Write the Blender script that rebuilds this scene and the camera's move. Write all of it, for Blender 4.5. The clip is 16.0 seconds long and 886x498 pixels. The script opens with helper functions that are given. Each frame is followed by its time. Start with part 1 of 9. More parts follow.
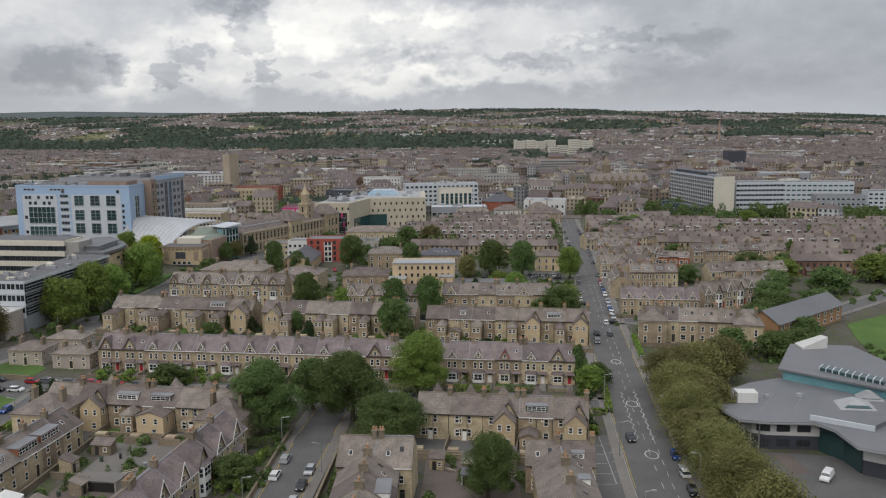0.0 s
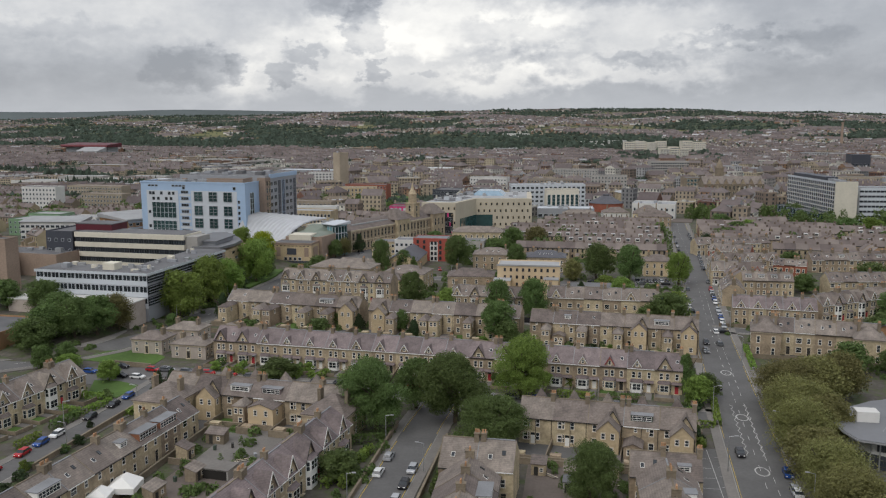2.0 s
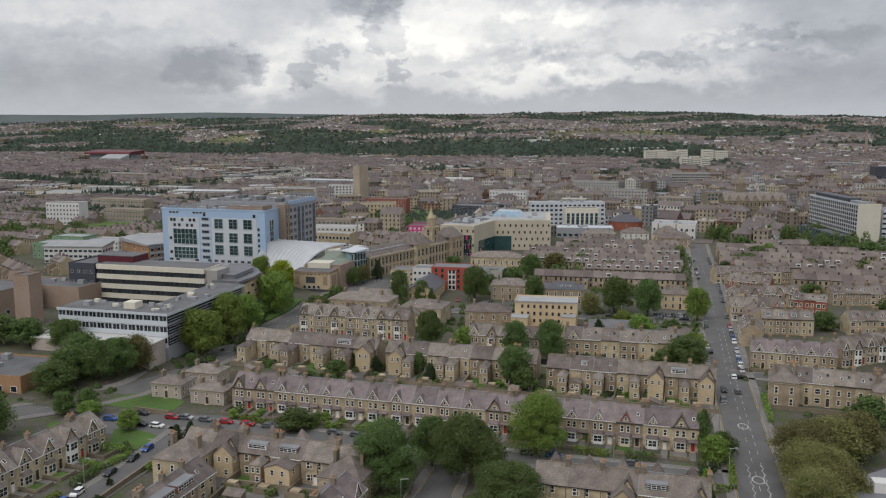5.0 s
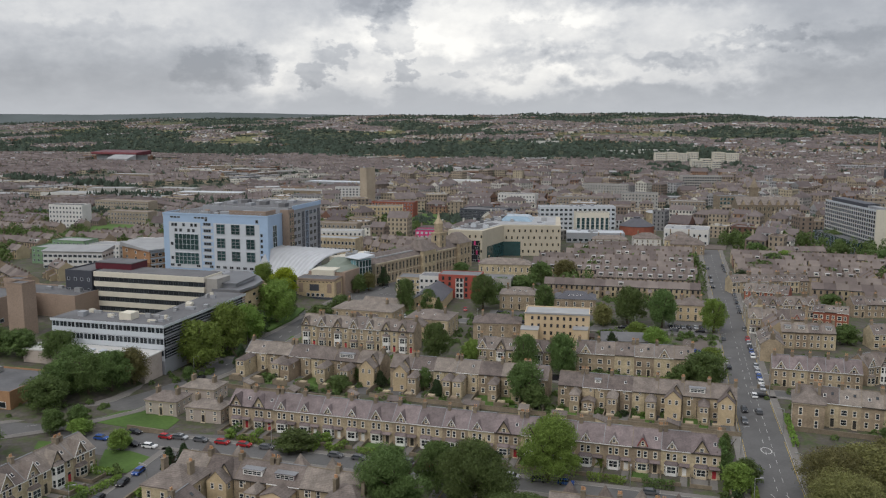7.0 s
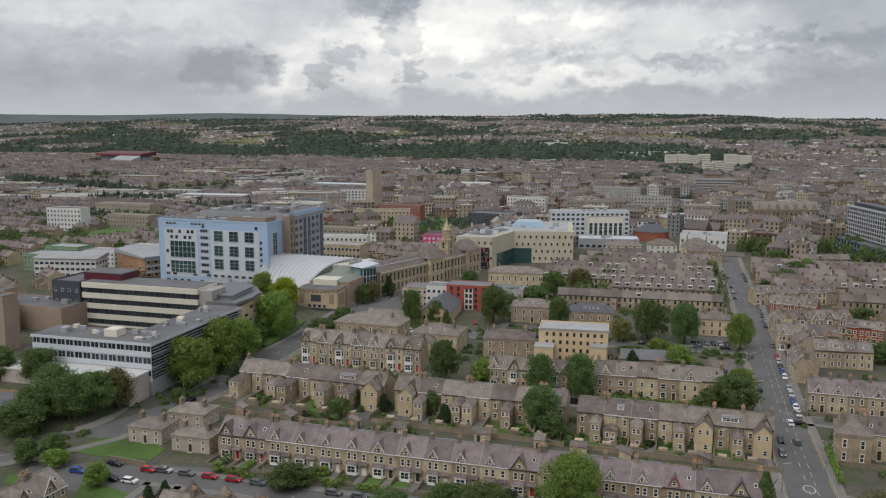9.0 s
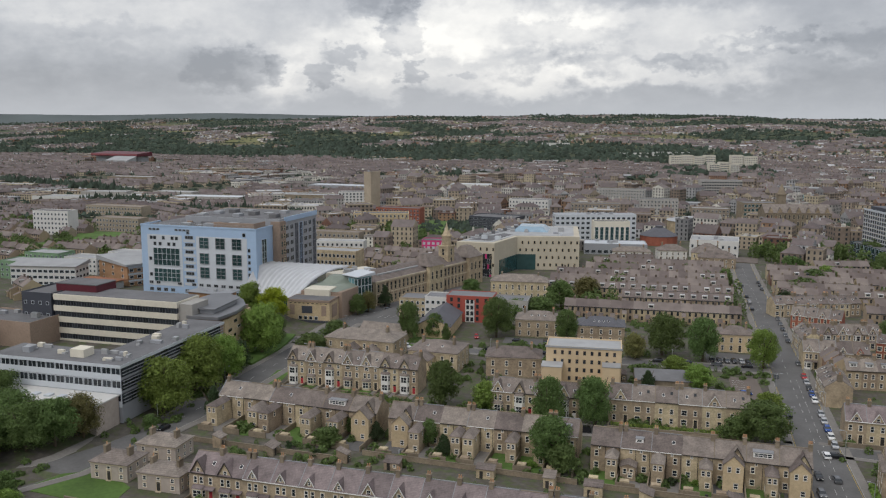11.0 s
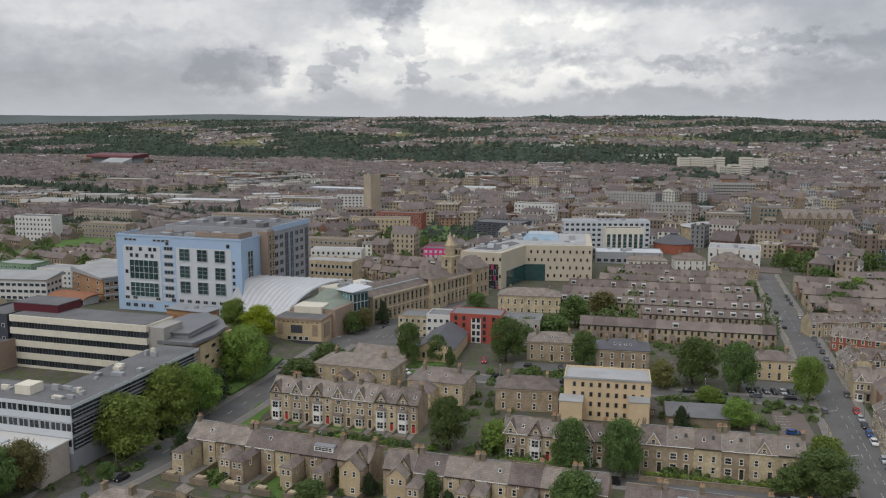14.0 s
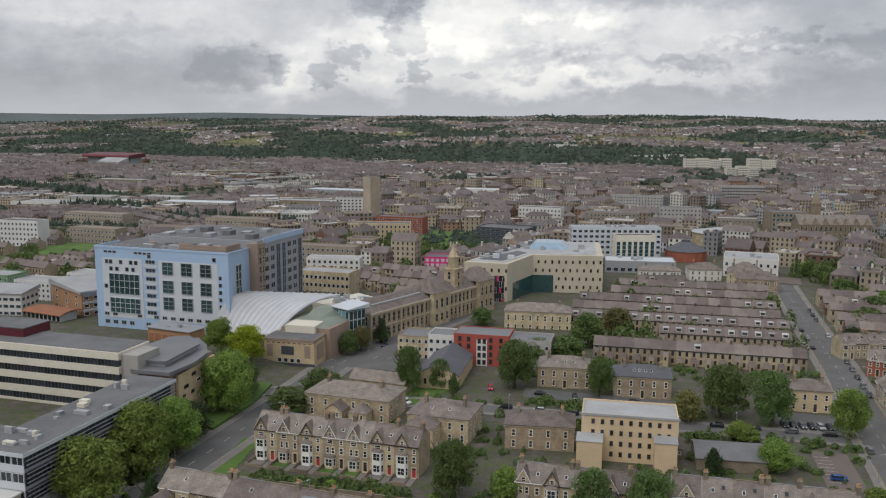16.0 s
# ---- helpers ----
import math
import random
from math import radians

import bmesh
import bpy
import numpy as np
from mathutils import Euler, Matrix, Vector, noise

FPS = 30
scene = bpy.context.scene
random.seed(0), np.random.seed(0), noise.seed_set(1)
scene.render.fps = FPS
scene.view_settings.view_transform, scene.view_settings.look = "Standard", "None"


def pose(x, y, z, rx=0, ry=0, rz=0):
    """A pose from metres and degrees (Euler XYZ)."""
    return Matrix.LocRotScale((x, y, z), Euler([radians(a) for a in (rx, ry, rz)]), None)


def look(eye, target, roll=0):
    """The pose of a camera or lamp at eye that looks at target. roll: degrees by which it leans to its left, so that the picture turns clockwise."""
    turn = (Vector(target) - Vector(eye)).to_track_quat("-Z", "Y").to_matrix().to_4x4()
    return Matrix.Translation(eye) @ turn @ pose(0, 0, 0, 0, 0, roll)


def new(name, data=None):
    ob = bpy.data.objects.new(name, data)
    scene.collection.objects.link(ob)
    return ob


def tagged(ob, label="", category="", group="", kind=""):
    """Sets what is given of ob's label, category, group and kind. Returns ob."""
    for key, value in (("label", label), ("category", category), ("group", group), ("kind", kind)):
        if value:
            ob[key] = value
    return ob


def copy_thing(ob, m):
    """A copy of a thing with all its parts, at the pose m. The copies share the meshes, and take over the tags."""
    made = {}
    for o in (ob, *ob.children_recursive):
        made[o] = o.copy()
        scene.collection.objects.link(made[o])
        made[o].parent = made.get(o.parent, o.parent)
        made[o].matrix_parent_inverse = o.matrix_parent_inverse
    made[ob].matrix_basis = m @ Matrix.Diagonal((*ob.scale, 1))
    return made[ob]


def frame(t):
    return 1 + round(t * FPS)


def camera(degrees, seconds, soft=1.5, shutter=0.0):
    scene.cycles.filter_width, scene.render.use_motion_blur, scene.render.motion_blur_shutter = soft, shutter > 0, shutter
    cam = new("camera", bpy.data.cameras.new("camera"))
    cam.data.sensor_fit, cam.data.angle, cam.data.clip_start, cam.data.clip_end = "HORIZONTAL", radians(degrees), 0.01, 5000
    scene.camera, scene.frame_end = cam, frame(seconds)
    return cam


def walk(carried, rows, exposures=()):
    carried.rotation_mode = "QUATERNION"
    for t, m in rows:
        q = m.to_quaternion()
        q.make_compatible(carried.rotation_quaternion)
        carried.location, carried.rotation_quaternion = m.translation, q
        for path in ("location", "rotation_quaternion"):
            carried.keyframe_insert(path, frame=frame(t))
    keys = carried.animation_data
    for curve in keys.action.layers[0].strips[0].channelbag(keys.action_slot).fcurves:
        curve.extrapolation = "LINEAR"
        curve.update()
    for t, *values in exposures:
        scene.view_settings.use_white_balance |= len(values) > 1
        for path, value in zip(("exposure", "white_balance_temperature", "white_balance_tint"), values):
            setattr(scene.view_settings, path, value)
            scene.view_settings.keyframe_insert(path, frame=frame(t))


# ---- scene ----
# camera: seconds, eye, heading to the left, pitch, roll
cam = camera(53.958, 16.0, soft=1.2)
PATH = [
    (0.0, 0.0, 0.0, 75.0, 2.152, -8.602, -0.443),
    (0.5, -0.3, -0.2, 74.97, 4.647, -8.571, -0.335),
    (1.0, -0.24, -0.34, 74.99, 8.225, -8.561, -0.199),
    (1.5, -0.11, -0.07, 75.07, 8.547, -8.565, -0.198),
    (2.0, -0.48, -0.24, 75.99, 9.086, -8.619, -0.15),
    (2.5, -0.41, -0.39, 78.38, 10.251, -8.706, -0.089),
    (3.0, 0.0, -0.2, 81.17, 10.325, -8.692, -0.166),
    (3.5, 0.15, -0.03, 83.89, 10.329, -8.655, -0.161),
    (4.0, 0.15, -0.5, 87.12, 10.294, -8.69, -0.12),
    (4.5, 0.45, 0.0, 89.74, 10.338, -8.636, -0.112),
    (7.0, -1.98, 14.28, 93.03, 10.933, -8.59, 0.072),
    (8.0, -4.16, 25.22, 93.21, 11.207, -8.533, 0.112),
    (9.0, -6.96, 36.82, 93.55, 11.409, -8.532, 0.154),
    (11.5, -13.25, 69.53, 93.2, 11.451, -8.501, 0.21),
    (12.5, -16.52, 81.7, 92.6, 11.463, -8.404, 0.245),
    (13.5, -18.57, 93.58, 92.65, 11.549, -8.409, 0.235),
    (14.5, -21.36, 106.72, 93.2, 11.63, -8.472, 0.252),
    (15.2, -23.67, 116.39, 93.99, 11.651, -8.503, 0.294),
    (16.0, -26.51, 127.73, 95.14, 11.655, -8.531, 0.37),
]


def aim(x, y, z, yaw, pitch, roll):
    a, b = radians(yaw), radians(pitch)
    way = Vector((-math.sin(a) * math.cos(b), math.cos(a) * math.cos(b), math.sin(b)))
    eye = Vector((x, y, z))
    return look(eye, eye + 100 * way, roll)


walk(cam, [(t, aim(*r)) for t, *r in PATH])
# ---- end camera ----
# ---- world, sun, exposure ----
SUN_AZ, SUN_EL = radians(-25), radians(48)
world = bpy.data.worlds.new("overcast_sky")
scene.world = world
world.use_nodes = True
wn, wl = world.node_tree.nodes, world.node_tree.links
wn.clear()


def wmath(op, a, b=None, clamp=False):
    n = wn.new("ShaderNodeMath")
    n.operation, n.use_clamp = op, clamp
    for s, v in ((0, a), (1, b)):
        if v is None:
            continue
        if isinstance(v, (int, float)):
            n.inputs[s].default_value = v
        else:
            wl.new(v, n.inputs[s])
    return n.outputs[0]


tc = wn.new("ShaderNodeTexCoord")
sep = wn.new("ShaderNodeSeparateXYZ")
wl.new(tc.outputs["Generated"], sep.inputs[0])
dx, dy, dz = sep.outputs
up = wmath("MAXIMUM", dz, 0.0)
az = wmath("ARCTAN2", dx, dy)
rise = wmath("POWER", wmath("ADD", up, 0.004), 0.8)
comb = wn.new("ShaderNodeCombineXYZ")
wl.new(az, comb.inputs[0]), wl.new(wmath("MULTIPLY", rise, 1.25), comb.inputs[1])


def wnoise(scale, detail, rough, dist, shift):
    m = wn.new("ShaderNodeMapping")
    m.inputs["Location"].default_value = shift
    wl.new(comb.outputs[0], m.inputs[0])
    n = wn.new("ShaderNodeTexNoise")
    n.inputs["Scale"].default_value, n.inputs["Detail"].default_value = scale, detail
    n.inputs["Roughness"].default_value, n.inputs["Distortion"].default_value = rough, dist
    wl.new(m.outputs[0], n.inputs[0])
    return n.outputs[0]


# each: bearing, height, half width, half height, softness of the edge, strength
BREAKS = ((-0.154, 0.103, 0.123, 0.045, 0.5, 0.42), (-0.287, 0.078, 0.084, 0.029, 0.5, 0.26), (-0.375, 0.060, 0.039, 0.023, 0.5, 0.20), (-0.256, 0.038, 0.182, 0.017, 0.5, 0.24), (-0.084, 0.038, 0.078, 0.013, 0.5, 0.20), (0.032, 0.091, 0.123, 0.029, 0.5, 0.26), (0.048, 0.046, 0.097, 0.013, 0.6, 0.30), (0.160, 0.069, 0.078, 0.008, 0.6, 0.18), (-0.504, 0.109, 0.214, 0.029, 0.5, 0.17), (-0.562, 0.069, 0.104, 0.019, 0.5, 0.08))
HEAPS = ((-0.246, 0.099, 0.026, 0.025, 0.2, 0.22), (-0.271, 0.124, 0.039, 0.017, 0.3, 0.20), (-0.234, 0.051, 0.017, 0.012, 0.2, 0.22), (-0.172, 0.052, 0.019, 0.008, 0.3, 0.15), (-0.336, 0.053, 0.021, 0.014, 0.2, 0.24), (-0.312, 0.074, 0.022, 0.008, 0.3, 0.18), (-0.429, 0.053, 0.047, 0.021, 0.3, 0.22), (-0.387, 0.054, 0.013, 0.014, 0.3, 0.16), (-0.069, 0.092, 0.071, 0.017, 0.4, 0.20), (0.054, 0.062, 0.049, 0.008, 0.4, 0.18), (0.154, 0.080, 0.052, 0.008, 0.4, 0.16), (0.233, 0.076, 0.045, 0.014, 0.4, 0.14), (-0.591, 0.043, 0.143, 0.036, 0.8, 0.15), (-0.550, 0.092, 0.071, 0.009, 0.7, 0.10), (0.179, 0.030, 0.169, 0.023, 0.8, 0.15), (0.42, 0.07, 0.20, 0.12, 0.6, 0.09))


def wvec(op, a, b=None):
    n = wn.new("ShaderNodeVectorMath")
    n.operation = op
    for k, v in ((0, a), (1, b)):
        if isinstance(v, tuple):
            n.inputs[k].default_value = v
        elif v is not None:
            wl.new(v, n.inputs[k])
    return n.outputs["Value" if op == "LENGTH" else "Vector"]


def wsmooth(v, lo, hi, amount):
    """Eases from the amount at lo to nothing at hi."""
    n = wn.new("ShaderNodeMapRange")
    n.interpolation_type = "SMOOTHSTEP"
    wl.new(v, n.inputs["Value"])
    for key, q in (("From Min", lo), ("From Max", hi), ("To Min", amount), ("To Max", 0.0)):
        n.inputs[key].default_value = q
    return n.outputs[0]


# bearing and height above the horizon, pushed about by noise so that the clouds get billowed edges
place = wn.new("ShaderNodeCombineXYZ")
wl.new(az, place.inputs[0]), wl.new(up, place.inputs[1])


def billow(scale, detail, amount, shift):
    m, n = wn.new("ShaderNodeMapping"), wn.new("ShaderNodeTexNoise")
    m.inputs["Location"].default_value, m.inputs["Scale"].default_value = shift, (1.0, 1.5, 1.0)
    wl.new(place.outputs[0], m.inputs[0]), wl.new(m.outputs[0], n.inputs[0])
    n.inputs["Scale"].default_value, n.inputs["Detail"].default_value, n.inputs["Roughness"].default_value = scale, detail, 0.62
    return wvec("MULTIPLY", wvec("SUBTRACT", n.outputs["Color"], (0.5, 0.5, 0.5)), (amount, amount * 0.8, 0.0))


soft_at = wvec("ADD", place.outputs[0], wvec("ADD", billow(9.0, 4, 0.12, (1.7, 0.3, 0)), billow(34.0, 8, 0.06, (3.1, 2.2, 0))))
crisp_at = wvec("ADD", place.outputs[0], wvec("ADD", billow(15.0, 3, 0.06, (5.2, 1.1, 0)), billow(44.0, 8, 0.06, (0.4, 4.4, 0))))


def cloud(at, mid_az, mid_up, wide, high, soft, amount):
    r = wvec("LENGTH", wvec("MULTIPLY", wvec("SUBTRACT", at, (mid_az, mid_up, 0.0)), (1.0 / wide, 1.0 / high, 0.0)))
    return wsmooth(r, 1.0 - soft, 1.0 + soft, amount)


tuft = wnoise(22.0, 8, 0.6, 0.0, (3.1, 2.2, 0))
sheet = wnoise(2.6, 5, 0.5, 0.0, (4.2, 1.7, 0))
val = wmath("ADD", wmath("ADD", 0.44, wmath("MULTIPLY", wmath("SUBTRACT", sheet, 0.5), 0.4)), wmath("MULTIPLY", wmath("SUBTRACT", tuft, 0.5), 0.34))
# bright breaks where the sun is close behind the cloud, then grey heaps in front of them
for spec in BREAKS:
    val = wmath("ADD", val, cloud(soft_at, *spec))
for spec in HEAPS:
    val = wmath("SUBTRACT", val, cloud(crisp_at, *spec))
ramp = wn.new("ShaderNodeValToRGB")
wl.new(val, ramp.inputs[0])
els = ramp.color_ramp.elements
els[0].position, els[0].color = 0.20, (0.31, 0.33, 0.37, 1)
els[1].position, els[1].color = 0.92, (1.0, 0.985, 0.95, 1)
for pos, col in ((0.42, (0.435, 0.455, 0.495, 1)), (0.58, (0.57, 0.585, 0.615, 1)), (0.76, (0.78, 0.78, 0.78, 1))):
    e = els.new(pos)
    e.color = col
# thin even veil near the horizon
veil = wmath("SUBTRACT", 1.0, wmath("DIVIDE", up, 0.042), True)
mixn = wn.new("ShaderNodeMixRGB")
wl.new(wmath("MULTIPLY", veil, 0.85), mixn.inputs[0])
wl.new(ramp.outputs[0], mixn.inputs[1])
mixn.inputs[2].default_value = (0.48, 0.51, 0.555, 1)
sky = wn.new("ShaderNodeTexSky")
sky.sky_type, sky.sun_disc = "NISHITA", False
sky.sun_elevation, sky.sun_rotation = SUN_EL, SUN_AZ
sbg, cbg, out = wn.new("ShaderNodeBackground"), wn.new("ShaderNodeBackground"), wn.new("ShaderNodeOutputWorld")
wl.new(sky.outputs[0], sbg.inputs[0])
sbg.inputs[1].default_value = 0.05
wl.new(mixn.outputs[0], cbg.inputs[0])
# an overcast sky is brightest overhead
wl.new(wmath("ADD", 0.86, wmath("MULTIPLY", wmath("MAXIMUM", wmath("SUBTRACT", up, 0.14), 0.0), 0.75)), cbg.inputs[1])
mixs = wn.new("ShaderNodeMixShader")
mixs.inputs[0].default_value = 0.93
wl.new(sbg.outputs[0], mixs.inputs[1]), wl.new(cbg.outputs[0], mixs.inputs[2])
wl.new(mixs.outputs[0], out.inputs[0])

sun_data = bpy.data.lights.new("sun", "SUN")
sun_data.energy, sun_data.angle, sun_data.color = 1.1, radians(45), (1.0, 0.96, 0.91)
sun = new("sun", sun_data)
sun.matrix_world = look((0, 0, 300), (math.sin(SUN_AZ) * -100, -math.cos(SUN_AZ) * -100, 300 - 100 * math.tan(SUN_EL)))
scene.view_settings.exposure = 0.3

# ---- materials ----
MATS = {}


def material(name, rgb, rough=0.8, metal=0.0, vary=0.15, grain=3.0, grain_amt=0.25, stain=0.25, stain_amt=0.3, bump=0.0, spec=0.4, hue=0.0, course=0.0, island=False, transmission=0.0):
    """Colour with two scales of variation, and a tint that changes from object to object."""
    m = bpy.data.materials.new(name)
    m.use_nodes = True
    n, l = m.node_tree.nodes, m.node_tree.links
    b = n["Principled BSDF"]
    b.inputs["Roughness"].default_value, b.inputs["Metallic"].default_value = rough, metal
    b.inputs["Specular IOR Level"].default_value = spec
    if transmission:
        b.inputs["Transmission Weight"].default_value = transmission
    geo = n.new("ShaderNodeNewGeometry")
    info = n.new("ShaderNodeObjectInfo")

    def noise_of(scale, detail):
        t = n.new("ShaderNodeTexNoise")
        t.inputs["Scale"].default_value, t.inputs["Detail"].default_value = scale, detail
        l.new(geo.outputs["Position"], t.inputs[0])
        return t.outputs[0]

    def mth(op, a, c):
        t = n.new("ShaderNodeMath")
        t.operation = op
        for s, v in ((0, a), (1, c)):
            if isinstance(v, (int, float)):
                t.inputs[s].default_value = v
            else:
                l.new(v, t.inputs[s])
        return t.outputs[0]

    g, s = noise_of(grain, 5), noise_of(stain, 4)
    rnd = geo.outputs["Random Per Island"] if island else info.outputs["Random"]
    f = mth("ADD", 1.0, mth("MULTIPLY", mth("SUBTRACT", g, 0.5), 2 * grain_amt))
    f = mth("MULTIPLY", f, mth("ADD", 1.0, mth("MULTIPLY", mth("SUBTRACT", s, 0.5), 2 * stain_amt)))
    f = mth("MULTIPLY", f, mth("ADD", 1.0 - vary, mth("MULTIPLY", rnd, 2 * vary)))
    if course:
        sx = n.new("ShaderNodeSeparateXYZ")
        l.new(geo.outputs["Position"], sx.inputs[0])
        wv = mth("PINGPONG", sx.outputs[2], course / 2)
        f = mth("MULTIPLY", f, mth("ADD", 0.86, mth("MULTIPLY", wv, 0.4 / course)))
    hs = n.new("ShaderNodeHueSaturation")
    hs.inputs["Color"].default_value = (*rgb, 1)
    l.new(f, hs.inputs["Value"])
    if hue:
        l.new(mth("ADD", 0.5 - hue, mth("MULTIPLY", rnd, 2 * hue)), hs.inputs["Hue"])
    l.new(hs.outputs[0], b.inputs["Base Color"])
    if bump:
        bp = n.new("ShaderNodeBump")
        bp.inputs["Strength"].default_value, bp.inputs["Distance"].default_value = bump, 0.08
        l.new(g, bp.inputs["Height"])
        l.new(bp.outputs[0], b.inputs["Normal"])
    MATS[name] = m
    return m


STONE = material("sandstone", (0.39, 0.315, 0.215), 0.9, vary=0.28, grain=1.6, grain_amt=0.45, stain=0.3, stain_amt=0.6, bump=0.3, hue=0.012, course=0.3)
STONE_DARK = material("sooty_sandstone", (0.22, 0.18, 0.13), 0.9, vary=0.18, grain=1.6, grain_amt=0.35, stain_amt=0.4, bump=0.3, course=0.3)
STONE_PALE = material("cleaned_sandstone", (0.52, 0.41, 0.26), 0.9, vary=0.12, grain=1.6, grain_amt=0.25, stain_amt=0.25, bump=0.2, course=0.3)
TRIM = material("stone_dressing", (0.52, 0.44, 0.32), 0.85, vary=0.12)
SLATE = material("stone_slate", (0.185, 0.154, 0.135), 0.75, vary=0.28, grain=2.2, grain_amt=0.5, stain=0.4, stain_amt=0.65, bump=0.4, hue=0.015, course=0.26)
SLATE_BLUE = material("blue_slate", (0.105, 0.105, 0.12), 0.6, vary=0.2, grain=2.2, grain_amt=0.3, stain_amt=0.3, bump=0.3, course=0.26)
SLATE_MAUVE = material("mauve_slate", (0.175, 0.14, 0.138), 0.65, vary=0.25, grain=2.2, grain_amt=0.45, stain=0.4, stain_amt=0.6, bump=0.3, course=0.26)
LEAD = material("lead_flat", (0.22, 0.225, 0.235), 0.5, vary=0.1)
WHITE = material("white_paint", (0.78, 0.77, 0.74), 0.5, vary=0.06, grain_amt=0.06, stain_amt=0.1)
DARKPAINT = material("dark_paint", (0.035, 0.033, 0.03), 0.5, vary=0.3)
REDPAINT = material("red_paint", (0.35, 0.03, 0.04), 0.5, vary=0.2)
GLASS = material("window_glass", (0.03, 0.036, 0.042), 0.08, vary=0.4, grain_amt=0.1, spec=0.6)
GLASS_GREEN = material("green_glass", (0.025, 0.06, 0.062), 0.06, vary=0.3, grain_amt=0.1, spec=0.8)
POT = material("clay_pot", (0.42, 0.24, 0.13), 0.8, vary=0.25)
ASPHALT = material("asphalt", (0.118, 0.115, 0.113), 0.85, vary=0.0, grain=1.2, grain_amt=0.2, stain=0.12, stain_amt=0.35)
PAVING = material("paving", (0.185, 0.172, 0.158), 0.9, vary=0.05, grain=1.5, grain_amt=0.25, stain=0.15, stain_amt=0.3)
KERB = material("kerb_stone", (0.27, 0.26, 0.24), 0.9)
PAINTLINE = material("road_paint", (0.46, 0.46, 0.44), 0.7, grain=4, grain_amt=0.35)
YELLOWLINE = material("yellow_road_paint", (0.5, 0.36, 0.06), 0.7, grain=4, grain_amt=0.35)
GRASS = material("lawn", (0.075, 0.135, 0.028), 0.95, vary=0.1, grain=0.8, grain_amt=0.35, stain=0.08, stain_amt=0.5)
EARTH = material("yard_ground", (0.15, 0.14, 0.12), 0.95, grain=0.7, grain_amt=0.4, stain=0.09, stain_amt=0.4)


def patchwork(m):
    """Yards, weeds, paths and beds, as patches of a few metres."""
    n, l = m.node_tree.nodes, m.node_tree.links
    geo, r, mx = n.new("ShaderNodeNewGeometry"), n.new("ShaderNodeValToRGB"), n.new("ShaderNodeTexNoise")
    mx.inputs["Scale"].default_value, mx.inputs["Detail"].default_value, mx.inputs["Roughness"].default_value = 0.22, 7, 0.65
    l.new(geo.outputs["Position"], mx.inputs[0])
    l.new(mx.outputs[0], r.inputs[0])
    e = r.color_ramp.elements
    e[0].position, e[0].color = 0.38, (0.062, 0.082, 0.034, 1)
    e[1].position, e[1].color = 0.66, (0.115, 0.10, 0.082, 1)
    for pos, col in ((0.45, (0.08, 0.088, 0.045, 1)), (0.51, (0.082, 0.074, 0.058, 1)), (0.58, (0.09, 0.082, 0.072, 1))):
        e.new(pos).color = col
    for node in n:
        if node.bl_idname == "ShaderNodeHueSaturation":
            l.new(r.outputs[0], node.inputs["Color"])


patchwork(EARTH)


def leaf_material(name, rgb, vary=0.3, big=0.35):
    """Leaves that let some light through, with a tint that changes from clump to clump."""
    m = bpy.data.materials.new(name)
    m.use_nodes = True
    n, l = m.node_tree.nodes, m.node_tree.links
    b, outn = n["Principled BSDF"], n["Material Output"]
    b.inputs["Roughness"].default_value, b.inputs["Specular IOR Level"].default_value = 0.6, 0.2
    geo, info = n.new("ShaderNodeNewGeometry"), n.new("ShaderNodeObjectInfo")
    t = n.new("ShaderNodeTexNoise")
    t.inputs["Scale"].default_value, t.inputs["Detail"].default_value = 0.35, 4
    l.new(geo.outputs["Position"], t.inputs[0])

    def mth(op, a, c):
        q = n.new("ShaderNodeMath")
        q.operation = op
        for k, v in ((0, a), (1, c)):
            if isinstance(v, (int, float)):
                q.inputs[k].default_value = v
            else:
                l.new(v, q.inputs[k])
        return q.outputs[0]

    f = mth("ADD", 1 - vary, mth("MULTIPLY", geo.outputs["Random Per Island"], 2 * vary))
    f = mth("MULTIPLY", f, mth("ADD", 1 - big, mth("MULTIPLY", t.outputs[0], 2 * big)))
    f = mth("MULTIPLY", f, mth("ADD", 0.8, mth("MULTIPLY", info.outputs["Random"], 0.4)))
    hs = n.new("ShaderNodeHueSaturation")
    hs.inputs["Color"].default_value = (*rgb, 1)
    l.new(f, hs.inputs["Value"])
    l.new(mth("ADD", 0.485, mth("MULTIPLY", info.outputs["Random"], 0.03)), hs.inputs["Hue"])
    l.new(hs.outputs[0], b.inputs["Base Color"])
    tr, mx = n.new("ShaderNodeBsdfTranslucent"), n.new("ShaderNodeMixShader")
    l.new(hs.outputs[0], tr.inputs[0])
    mx.inputs[0].default_value = 0.35
    l.new(b.outputs[0], mx.inputs[1]), l.new(tr.outputs[0], mx.inputs[2]), l.new(mx.outputs[0], outn.inputs[0])
    MATS[name] = m
    return m


